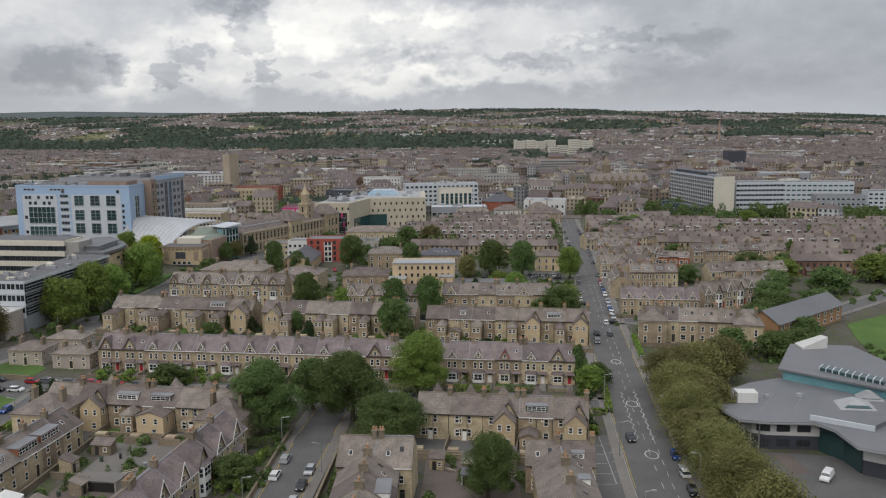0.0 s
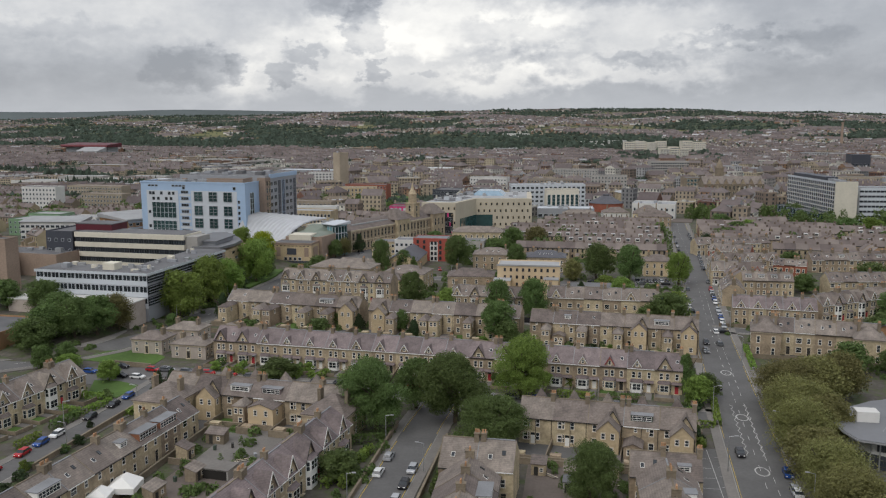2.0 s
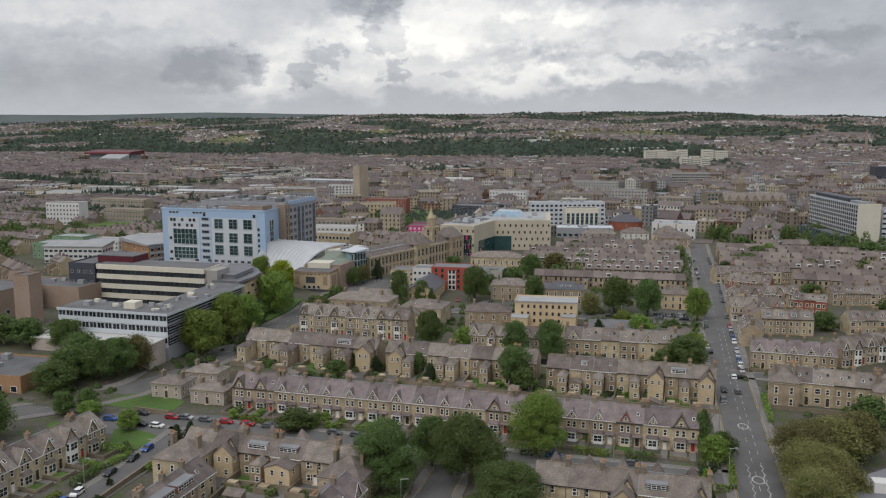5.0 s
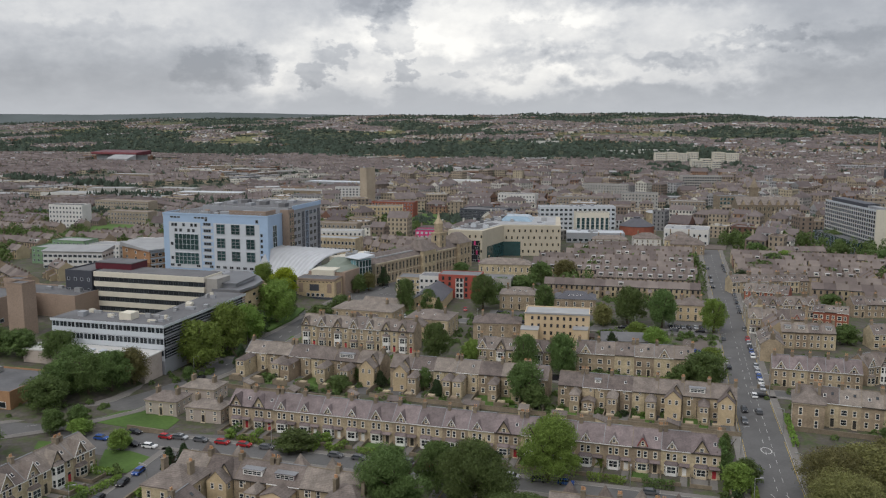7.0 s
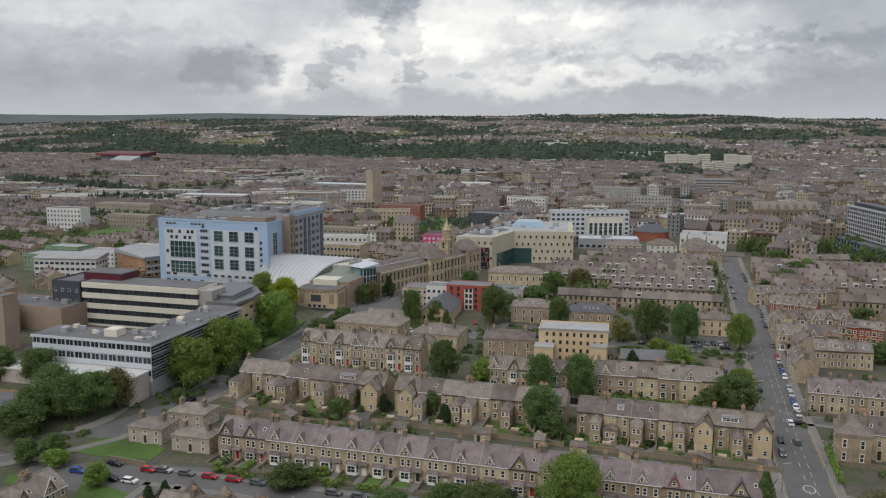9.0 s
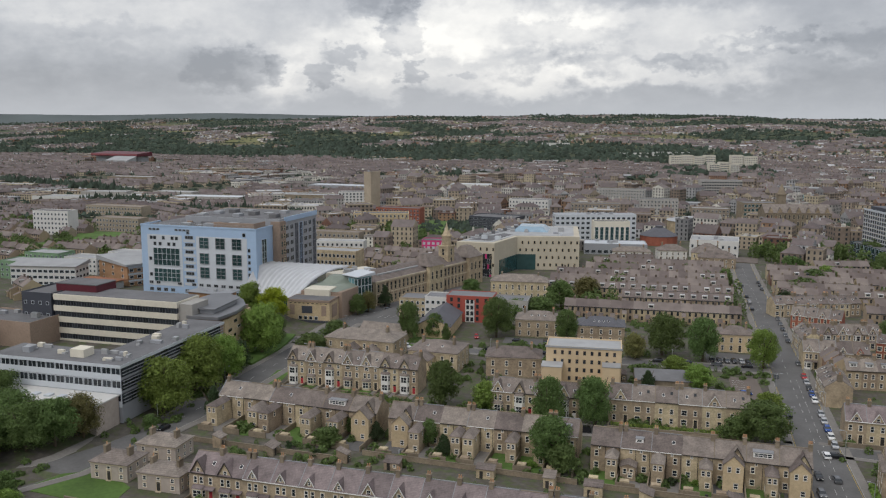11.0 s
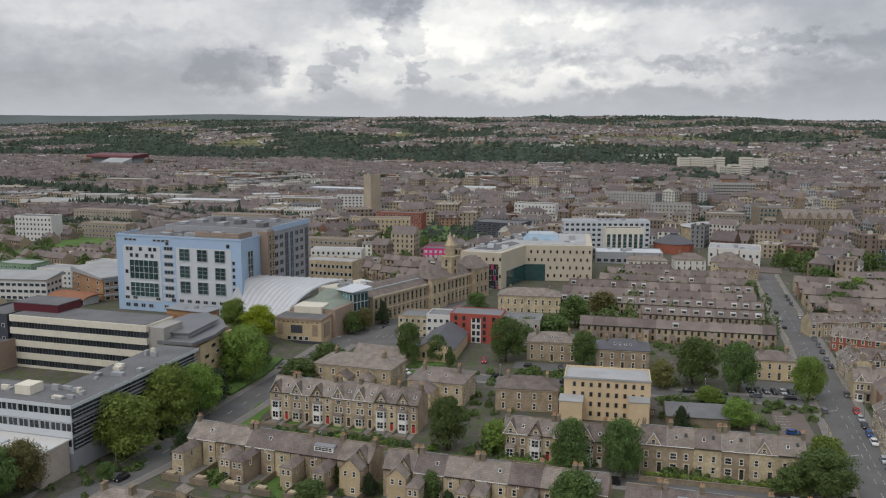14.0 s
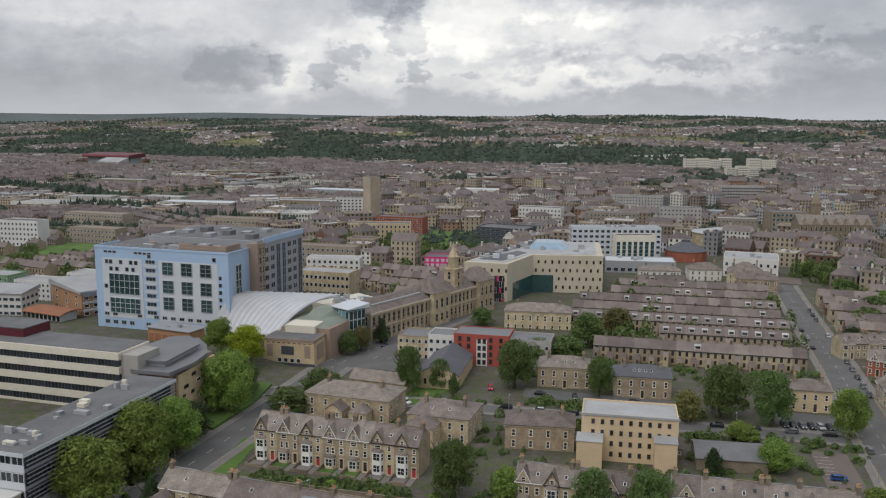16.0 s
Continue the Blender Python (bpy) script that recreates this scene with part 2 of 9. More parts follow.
LEAF = leaf_material("leaf", (0.118, 0.172, 0.056))
LEAF_LIGHT = leaf_material("leaf_light", (0.19, 0.27, 0.062))
LEAF_LIME = leaf_material("leaf_lime", (0.30, 0.36, 0.03))
LEAF_OLIVE = leaf_material("leaf_olive", (0.2, 0.195, 0.075))
LEAF_DARK = leaf_material("leaf_dark", (0.055, 0.085, 0.038))
BARK = material("bark", (0.09, 0.07, 0.05), 0.95)
CONCRETE = material("concrete", (0.36, 0.345, 0.32), 0.85, vary=0.08, grain=0.8, grain_amt=0.15, stain=0.12, stain_amt=0.25)
CREAM = material("cream_panel", (0.62, 0.58, 0.485), 0.7, vary=0.05, grain=0.8, grain_amt=0.1, stain=0.1, stain_amt=0.15)
WHITEWALL = material("white_render", (0.60, 0.59, 0.565), 0.7, vary=0.05, grain=0.8, grain_amt=0.08, stain=0.1, stain_amt=0.15)
CLADSTONE = material("pale_stone_cladding", (0.50, 0.45, 0.355), 0.8, vary=0.03, grain=0.8, grain_amt=0.1, stain=0.1, stain_amt=0.15)
ATRIUM = material("atrium_glass", (0.22, 0.32, 0.40), 0.2, vary=0.05, spec=0.8)
BLUEPANEL = material("pale_blue_panel", (0.37, 0.495, 0.665), 0.45, vary=0.05, grain=0.5, grain_amt=0.06, stain=0.1, stain_amt=0.1)
WHITEPANEL = material("white_panel", (0.52, 0.55, 0.585), 0.45, vary=0.03, grain_amt=0.05, stain_amt=0.08)
GREYPANEL = material("grey_panel", (0.30, 0.31, 0.33), 0.45, vary=0.06, grain_amt=0.06, stain_amt=0.1)
DARKPANEL = material("charcoal_panel", (0.055, 0.06, 0.075), 0.5, vary=0.06, grain_amt=0.08, stain_amt=0.1)
REDPANEL = material("red_cladding", (0.33, 0.075, 0.055), 0.6, vary=0.06, grain_amt=0.08, stain_amt=0.12)
MAROON = material("maroon_panel", (0.10, 0.015, 0.025), 0.5, vary=0.05)
PINK = material("magenta_panel", (0.5, 0.04, 0.16), 0.5, vary=0.25)
BRICK = material("brown_brick", (0.30, 0.225, 0.175), 0.9, vary=0.1, grain=1.5, grain_amt=0.25, stain=0.12, stain_amt=0.25, course=0.3)
REDBRICK = material("red_brick", (0.30, 0.10, 0.065), 0.9, vary=0.15, grain=1.5, grain_amt=0.25, stain_amt=0.25, course=0.3)
ORANGEBRICK = material("orange_brick", (0.36, 0.21, 0.115), 0.9, vary=0.1, grain=1.5, grain_amt=0.2, stain_amt=0.2, course=0.3)
YELLOWREND = material("buff_render", (0.58, 0.45, 0.29), 0.85, vary=0.05, grain=0.8, grain_amt=0.1, stain=0.15, stain_amt=0.18)
FELT = material("roof_felt", (0.135, 0.135, 0.14), 0.85, vary=0.06, grain=0.8, grain_amt=0.2, stain=0.12, stain_amt=0.45)
PALEFELT = material("pale_roof", (0.33, 0.335, 0.34), 0.7, vary=0.1, grain=0.6, grain_amt=0.12, stain=0.1, stain_amt=0.3)
ZINC = material("standing_seam", (0.165, 0.168, 0.178), 0.5, metal=0.1, vary=0.04, grain=0.5, grain_amt=0.12, stain=0.08, stain_amt=0.2)
FABRIC = material("arena_membrane", (0.52, 0.53, 0.55), 0.6, vary=0.03, grain=0.3, grain_amt=0.08, stain=0.1, stain_amt=0.15)
COPPER = material("green_roof_sheet", (0.20, 0.23, 0.19), 0.6, vary=0.05, grain=0.5, grain_amt=0.12, stain=0.1, stain_amt=0.25)
GREENPANEL = material("green_panel", (0.17, 0.27, 0.16), 0.5, vary=0.2)
TEAL = material("teal_panel", (0.14, 0.30, 0.33), 0.4, vary=0.1)
STEEL = material("steel", (0.45, 0.46, 0.47), 0.4, metal=0.7)
RUBBER = material("rubber", (0.02, 0.02, 0.02), 0.8)
TERRACOTTA = material("rust_roof", (0.30, 0.13, 0.07), 0.8, vary=0.1)
CARS = [material("car_" + n, c, 0.25, metal=0.3 if n not in ("white",) else 0, vary=0.05, grain_amt=0.02, stain_amt=0.03, spec=0.6) for n, c in
        (("white", (0.75, 0.75, 0.75)), ("silver", (0.45, 0.46, 0.48)), ("black", (0.02, 0.02, 0.024)), ("red", (0.45, 0.025, 0.03)), ("blue", (0.03, 0.09, 0.32)), ("grey", (0.14, 0.145, 0.155)))]
CARNAMES = ["white", "silver", "black", "red", "blue", "grey"]


# ---- mesh helpers ----
class Shape:
    """Collects vertices and faces of one mesh."""

    def __init__(self):
        self.v, self.f = [], []

    def add(self, vs, fs):
        o = len(self.v)
        self.v += [tuple(p) for p in vs]
        self.f += [tuple(i + o for i in q) for q in fs]
        return self

    def box(self, x0, y0, z0, x1, y1, z1):
        return self.add([(x0, y0, z0), (x1, y0, z0), (x1, y1, z0), (x0, y1, z0), (x0, y0, z1), (x1, y0, z1), (x1, y1, z1), (x0, y1, z1)],
                        [(0, 3, 2, 1), (4, 5, 6, 7), (0, 1, 5, 4), (1, 2, 6, 5), (2, 3, 7, 6), (3, 0, 4, 7)])

    def prism(self, ring, z0, z1, top=None):
        """An upright prism over a ring of (x, y); top: another ring for its upper end."""
        n = len(ring)
        t = top or ring
        zz = z1 if hasattr(z1, "__len__") else [z1] * n
        return self.add([(x, y, z0) for x, y in ring] + [(x, y, z) for (x, y), z in zip(t, zz)],
                        [tuple(range(n - 1, -1, -1)), tuple(range(n, 2 * n))] + [(i, (i + 1) % n, n + (i + 1) % n, n + i) for i in range(n)])

    def along(self, profile, axis, a, b):
        """A profile of (u, z) drawn out along x or y, from a to b."""
        n = len(profile)
        at = (lambda s, u, z: (s, u, z)) if axis == "x" else (lambda s, u, z: (u, s, z))
        vs = [at(a, u, z) for u, z in profile] + [at(b, u, z) for u, z in profile]
        return self.add(vs, [tuple(range(n)), tuple(range(2 * n - 1, n - 1, -1))] + [(i, n + i, n + (i + 1) % n, (i + 1) % n) for i in range(n)])

    def cyl(self, x, y, z0, z1, r0, r1=None, n=8):
        r1 = r0 if r1 is None else r1
        ring = lambda r: [(x + r * math.cos(2 * math.pi * k / n), y + r * math.sin(2 * math.pi * k / n)) for k in range(n)]
        return self.prism(ring(r0), z0, z1, ring(r1))

    def tube(self, p, q, r0, r1, n=6):
        p, q = Vector(p), Vector(q)
        w = (q - p).normalized()
        a = w.orthogonal().normalized()
        b = w.cross(a)
        vs = [tuple(c + r * (math.cos(2 * math.pi * k / n) * a + math.sin(2 * math.pi * k / n) * b)) for c, r in ((p, r0), (q, r1)) for k in range(n)]
        return self.add(vs, [tuple(range(n - 1, -1, -1)), tuple(range(n, 2 * n))] + [(k, (k + 1) % n, n + (k + 1) % n, n + k) for k in range(n)])

    def mesh(self, name, *mats, smooth=False, slots=None):
        me = bpy.data.meshes.new(name)
        me.from_pydata(self.v, [], self.f)
        for m in mats:
            me.materials.append(m)
        if slots:
            me.polygons.foreach_set("material_index", slots)
        if smooth:
            me.polygons.foreach_set("use_smooth", [True] * len(me.polygons))
        b = bmesh.new()
        b.from_mesh(me)
        bmesh.ops.recalc_face_normals(b, faces=b.faces)
        b.to_mesh(me)
        b.free()
        me.update()
        return me


def relief(xs, zs, cell, *mats, name="window"):
    """A plate with raised and sunk cells as one joined surface; cell(i, j) gives how far it stands out and its material slot."""
    s, slots = Shape(), []
    nx, nz = len(xs) - 1, len(zs) - 1
    C = [[cell(i, j) for j in range(nz)] for i in range(nx)]
    get = lambda i, j: C[i][j][0] if 0 <= i < nx and 0 <= j < nz and C[i][j] else -0.02
    idx = {}

    def vert(x, y, z):
        k = (round(x, 4), round(y, 4), round(z, 4))
        if k not in idx:
            idx[k] = len(s.v)
            s.v.append(k)
        return idx[k]

    def face(slot, *ps):
        s.f.append(tuple(vert(*q) for q in ps))
        slots.append(slot)

    for i in range(nx):
        for j in range(nz):
            if not C[i][j]:
                continue
            d, m = C[i][j]
            x0, x1, z0, z1 = xs[i], xs[i + 1], zs[j], zs[j + 1]
            face(m, (x0, -d, z0), (x1, -d, z0), (x1, -d, z1), (x0, -d, z1))
            for e, p, q in ((get(i - 1, j), (x0, z0), (x0, z1)), (get(i + 1, j), (x1, z1), (x1, z0)), (get(i, j - 1), (x1, z0), (x0, z0)), (get(i, j + 1), (x0, z1), (x1, z1))):
                if e < d - 1e-6:
                    face(m, (p[0], -e, p[1]), (q[0], -e, q[1]), (q[0], -d, q[1]), (p[0], -d, p[1]))
    me = bpy.data.meshes.new(name)
    me.from_pydata(s.v, [], s.f)
    for m in mats:
        me.materials.append(m)
    me.polygons.foreach_set("material_index", slots)
    me.update()
    return me


def part(name, data, mat=None, parent=None, label="", m=None):
    """One mesh object under a thing or a part. data: a Shape or a ready mesh."""
    if isinstance(data, Shape):
        data = data.mesh(name, *([mat] if mat else []))
    ob = new(name, data)
    if parent:
        ob.parent = parent
    if m is not None:
        ob.matrix_basis = m
    if label:
        ob["label"] = label
    return ob


def thing(name, m, label, category, group="", kind="", data=None):
    ob = new(name, data)
    ob.matrix_basis = m
    return tagged(ob, label, category, group, kind)


KNOTS = [(-400, 0), (430, 0), (620, -4), (900, -10), (1200, -12), (1450, -5), (1600, 2), (2000, 12), (2400, 24), (3000, 48), (3600, 72), (4100, 89), (4500, 95), (4900, 88)]
SKEW_AT, SKEW = (-0.8, -0.4, -0.25, 0.0, 0.1, 0.2, 0.3, 0.47, 0.6), (-22, -14, 4, 11, 8, -3, -16, -38, -42)  # the skyline falls to both sides
KY, KZ = [k[0] for k in KNOTS], [k[1] for k in KNOTS]


def gz(x, y):
    """Height of the ground."""
    z = float(np.interp(y, KY, KZ))
    sm = lambda v: (lambda c: c * c * (3 - 2 * c))(min(max(v, 0), 1))
    z += 6.5 * sm((-152 - x) / 22) * sm((y - 248) / 45) * (1 - sm((y - 520) / 160))
    far = min(max((y - 1400) / 1200, 0), 1)
    if far > 0:
        z += far * (11 * noise.noise((x / 420, y / 700, 1.3)) + 5 * noise.noise((x / 150, y / 260, 5.1)))
        z += min(max((y - 2000) / 2200, 0), 1) * float(np.interp(x / y, SKEW_AT, SKEW))
    return z




# ---- ground and roads ----
def ground_sheet():
    xs = [-4200, -3400, -2700, -2100, -1700] + list(range(-1400, -400, 100)) + list(range(-400, -100, 10)) + list(range(-100, 1401, 100)) + [1700, 2100, 2700, 3400, 4200]
    ys = [-400, 0, 200] + list(range(220, 700, 20)) + [760, 900, 1050, 1200] + list(range(1300, 4901, 75))
    s = Shape()
    vs = [(x, y, gz(x, y) - 0.05) for y in ys for x in xs]
    n = len(xs)
    fs = [(j * n + i, j * n + i + 1, (j + 1) * n + i + 1, (j + 1) * n + i) for j in range(len(ys) - 1) for i in range(n - 1)]
    s.add(vs, fs)
    return s.mesh("ground", EARTH, HILL, slots=[1 if ys[j] > 1400 else 0 for j in range(len(ys) - 1) for i in range(n - 1)])


HILL = material("hill_pasture", (0.06, 0.072, 0.036), 0.95, grain=0.02, grain_amt=0.5, stain=0.004, stain_amt=0.4)
tagged(part("ground", ground_sheet()), "mixed earth and yard ground of a city valley", "ground", kind="structure")


def offset_line(line, d):
    """The line moved d to its right."""
    out = []
    for i, p in enumerate(line):
        a, b = Vector(line[max(i - 1, 0)]), Vector(line[min(i + 1, len(line) - 1)])
        w = (b - a).normalized()
        out.append((p[0] + w.y * d, p[1] - w.x * d))
    return out


def refine(line, step=12):
    out = [line[0]]
    for a, b in zip(line, line[1:]):
        n = max(1, int(math.dist(a, b) / step))
        out += [(a[0] + (b[0] - a[0]) * k / n, a[1] + (b[1] - a[1]) * k / n) for k in range(1, n + 1)]
    return out


def strip(line, d0, d1, z0, z1=None):
    """A band beside a line, from offset d0 to d1; z1: with a body between both heights."""
    l = refine(line)
    a, b = offset_line(l, d0), offset_line(l, d1)
    s = Shape()
    n = len(l)
    top = z0 if z1 is None else z1
    s.add([(x, y, gz(x, y) + top) for x, y in a] + [(x, y, gz(x, y) + top) for x, y in b], [(i, n + i, n + i + 1, i + 1) for i in range(n - 1)])
    if z1 is not None:
        for side in (a, b):
            s.add([(x, y, gz(x, y) + top) for x, y in side] + [(x, y, gz(x, y) + z0) for x, y in side], [(i, i + 1, n + i + 1, n + i) for i in range(n - 1)])
    return s


MAIN = [(35, 60), (37, 120), (38.6, 175), (42, 240), (46.6, 320), (50.6, 375), (54.4, 430), (59, 485), (63, 550), (69, 640), (73, 690)]
SIDE = [(-40.5, 60), (-40, 140), (-38, 205), (-36.5, 226)]
FRONT = [(-128, 236), (-60, 230), (-36.5, 227.5), (36, 221)]
LEFT = [(-262, 190), (-210, 218), (-182, 233), (-167, 245), (-155, 262), (-144, 306), (-140, 350), (-136, 400), (-134, 440), (-124, 480), (-105, 540), (-95, 640)]
NEAR = [(-128, 100), (-122.5, 169), (-120, 200), (-119.5, 216), (-119.5, 232)]
ALLEY = [(-125, 279), (-60, 273), (38, 267)]
BACK = [(-150, 327), (-75, 323), (40, 317)]
MID = [(-150, 404), (-95, 404), (-30, 400), (48, 398)]
EAST = [(47, 318), (90, 312), (135, 330), (190, 380)]


ROADS = []


def road(name, line, width, label, kerbed=True, paving=2.2):
    ROADS.append(name)
    tagged(part(name, strip(line, -width / 2, width / 2, 0.055 - 0.004 * len(ROADS)), ASPHALT), label, "road", kind="structure")
    if kerbed:
        for sd in (-1, 1):
            a = sd * width / 2
            tagged(part("kerb", strip(line, a, a + sd * 0.2, 0.0, 0.13), KERB), "worn grey stone kerb along the street", "kerb", kind="structure")
            tagged(part("pavement", strip(line, a + sd * 0.2, a + sd * paving, 0.0, 0.12), PAVING), "grey flagged pavement beside the street", "pavement", kind="structure")


road("road_main", MAIN, 12.4, "straight grey asphalt main road running into town", True, 2.4)
road("road_side", SIDE, 9.0, "asphalt side street shaded by large trees")
road("road_front", FRONT, 7.5, "narrow asphalt street in front of a terrace")
road("road_left", LEFT, 11.5, "curving asphalt road past the college", True, 3.0)
road("road_near", NEAR, 6.4, "residential asphalt street lined with parked cars")
road("alley", ALLEY, 4.0, "cobbled back alley between terraces", False)
road("road_back", BACK, 6.5, "asphalt street between stone terraces")
road("road_mid", MID, 7.0, "asphalt street beside villas and car parks")
road("road_east", EAST, 7.0, "asphalt side street east of the main road")


def dashes(line, off, length, gap, width, start=0, stop=1e9):
    l = offset_line(refine(line, 3), off)
    s, run = Shape(), 0.0
    for a, b in zip(l, l[1:]):
        d = math.dist(a, b)
        if start < run < stop and (run % (length + gap)) < length:
            w = Vector((b[0] - a[0], b[1] - a[1])).normalized()
            nx, ny = w.y * width / 2, -w.x * width / 2
            s.add([(x + sx * nx, y + sx * ny, gz(x, y) + 0.07) for (x, y), sx in ((a, 1), (b, 1), (b, -1), (a, -1))], [(0, 1, 2, 3)])
        run += d
    return s


tagged(part("road_marking", dashes(MAIN, -0.2, 3, 6, 0.11), PAINTLINE), "broken white centre line painted on the main road", "road marking", kind="structure")
tagged(part("road_marking", dashes(MAIN, 1.9, 3, 3, 0.1, 95, 330), PAINTLINE), "broken white lane line painted on the main road", "road marking", kind="structure")
for o in (-5.9, 5.9):
    tagged(part("road_marking", dashes(MAIN, o, 30, 6, 0.12), YELLOWLINE), "yellow line along the main road's edge", "road marking", kind="structure")
tagged(part("road_marking", dashes(LEFT, 0, 3, 6, 0.16), PAINTLINE), "broken white centre line on the curving road", "road marking", kind="structure")
tagged(part("road_marking", dashes(SIDE, 4.2, 40, 6, 0.14), YELLOWLINE), "yellow line along the side street's edge", "road marking", kind="structure")
tagged(part("road_marking", dashes(SIDE, -4.2, 40, 6, 0.14), YELLOWLINE), "yellow line along the side street's edge", "road marking", kind="structure")


def slab(name, ring, z, mat, label, category, kind="structure", base=-0.1):
    s = Shape().prism(ring, base, z)
    return tagged(part(name, s, mat), label, category, kind=kind)


BRICKPAVE = material("red_paving", (0.14, 0.115, 0.10), 0.9, vary=0.05, grain=1.5, grain_amt=0.25, stain=0.15, stain_amt=0.3)
slab("grass_verge", [(-158, 247), (-153, 260), (-148, 265.5), (-131.5, 253.5), (-131, 245.5), (-143, 244.2)], 0.06, GRASS, "mown green lawn beside low houses", "lawn")
slab("grass_verge", [(-136.6, 218), (-140.4, 227), (-133, 227.4), (-124.3, 224), (-125.4, 213), (-134, 213)], 0.06, GRASS, "small lawn with shrubs at a street corner", "lawn")
slab("grass_verge", [(-163, 229), (-157.6, 229.6), (-155.8, 224), (-160.5, 223.5)], 0.06, GRASS, "strip of mown grass beside the road", "lawn")
slab("grass_verge", [(-154, 368), (-147, 364), (-145, 388), (-147, 410), (-157, 412), (-156, 390)], 0.9, GRASS, "sloping lawn with trees below the college", "lawn")
slab("grass_verge", [(-187, 248), (-176, 249), (-164, 260), (-159, 284), (-187, 280)], 0.06, GRASS, "rough grass below a belt of trees", "lawn")
slab("grass_field", [(116, 245), (123, 258), (128.5, 291), (134, 312), (165, 335), (240, 330), (210, 200), (131, 222)], 0.06, GRASS, "bright green playing field on a gentle slope", "lawn")
slab("grass_verge", [(-113, 396), (-105, 425), (-98, 432), (-80, 428), (-92, 402)], 0.06, GRASS, "small green lawn beside the college", "lawn")
slab("grass_verge", [(-133, 330), (-127, 333), (-130, 362), (-135, 360)], 0.06, GRASS, "narrow grass verge under roadside trees", "lawn")
slab("car_park", [(-158, 224), (-121, 222), (-100, 220), (-112, 244), (-130, 242), (-162, 237)], 0.03, ASPHALT, "asphalt car park with parked cars", "car park")
slab("car_park", [(24, 164), (31, 163), (33.5, 199), (24, 199)], 0.03, ASPHALT, "asphalt parking bays with white lines", "car park")
slab("forecourt", [(46, 150), (112, 150), (112, 182), (60, 190), (52, 178)], 0.03, ASPHALT, "dark asphalt forecourt of the leisure centre", "car park")
slab("car_park", [(24, 404), (44, 403), (44, 420), (24, 421)], 0.03, ASPHALT, "asphalt car park behind villas", "car park")
slab("car_park", [(-58, 418), (-6, 416), (-6, 424.5), (-58, 428)], 0.03, ASPHALT, "asphalt forecourt before the villas", "car park")
slab("car_park", [(29, 360), (39, 359), (39.5, 386), (29.5, 387)], 0.03, BRICKPAVE, "reddish paved car park with bay lines", "car park")
slab("forecourt", [(-128, 440), (-95, 436), (-92, 470), (-122, 474)], 0.03, ASPHALT, "asphalt forecourt with bay markings", "car park")


def bay_lines(x0, y0, dx, dy, lx, ly, n):
    """Parking-bay lines: n strokes, each (lx, ly) long, stepped by (dx, dy)."""
    s = Shape()
    w = 0.07
    L = math.hypot(lx, ly)
    nx, ny = -ly / L * w, lx / L * w
    for k in range(n):
        x, y = x0 + dx * k, y0 + dy * k
        s.add([(x - nx, y - ny, 0.06), (x + lx - nx, y + ly - ny, 0.06), (x + lx + nx, y + ly + ny, 0.06), (x + nx, y + ny, 0.06)], [(0, 1, 2, 3)])
    tagged(part("bay_marking", s, PAINTLINE), "white painted parking bay lines", "road marking", kind="structure")


bay_lines(24.3, 171, 0, 5.4, 4.5, 0, 5), bay_lines(31, 172, 0.2, 5.4, -1.6, 0, 5), bay_lines(29, 171, 0, 27, 0.1, 27, 1)
bay_lines(84, 166, 2.6, -0.6, -1.4, -4.5, 8)
bay_lines(-122, 452, 3, 0.4, 1.5, 5, 9), bay_lines(25, 404, 2.6, 0, 0, 5, 7), bay_lines(30, 364, 0, 2.6, 4, 0, 8)
for x, y in ((41.1, 222), (43.3, 262), (39.3, 187)):
    s = Shape()
    ring = [(x + 1.6 * math.cos(a / 12 * math.tau), y + 2.6 * math.sin(a / 12 * math.tau)) for a in range(12)]
    inner = [(x + 1.3 * math.cos(a / 12 * math.tau), y + 2.2 * math.sin(a / 12 * math.tau)) for a in range(12)]
    s.add([(px, py, 0.08) for px, py in ring + inner], [(k, (k + 1) % 12, 12 + (k + 1) % 12, 12 + k) for k in range(12)])
    tagged(part("road_marking", s, PAINTLINE), "white speed roundel painted on the main road", "road marking", kind="structure")
for sd in (-1.7, 1.9):
    s = Shape()
    for k in range(18):
        y = 196 + 2.0 * k
        x = 39.6 + (y - 196) * 0.054 + sd + (0.35 if k % 2 else -0.35)
        x2 = 39.6 + (y + 2 - 196) * 0.054 + sd + (-0.35 if k % 2 else 0.35)
        s.add([(x - 0.09, y, 0.08), (x + 0.09, y, 0.08), (x2 + 0.09, y + 2, 0.08), (x2 - 0.09, y + 2, 0.08)], [(0, 1, 2, 3)])
    tagged(part("road_marking", s, PAINTLINE), "white zigzag line painted at a crossing", "road marking", kind="structure")


def street_lamp(x, y, deg, h=8.0):
    l = thing("street_lamp", pose(x, y, gz(x, y), 0, 0, deg), "tall grey steel street lamp at the kerb", "street lamp", "street lamps")
    part("pole", Shape().cyl(0, 0, 0, h, 0.12, 0.07, 8), STEEL, l)
    part("arm", Shape().tube((0, 0, h - 0.05), (1.3, 0, h + 0.2), 0.06, 0.05, 6), STEEL, l)
    part("lamp_head", Shape().box(1.1, -0.16, h + 0.12, 1.9, 0.16, h + 0.3), PALEFELT, l)


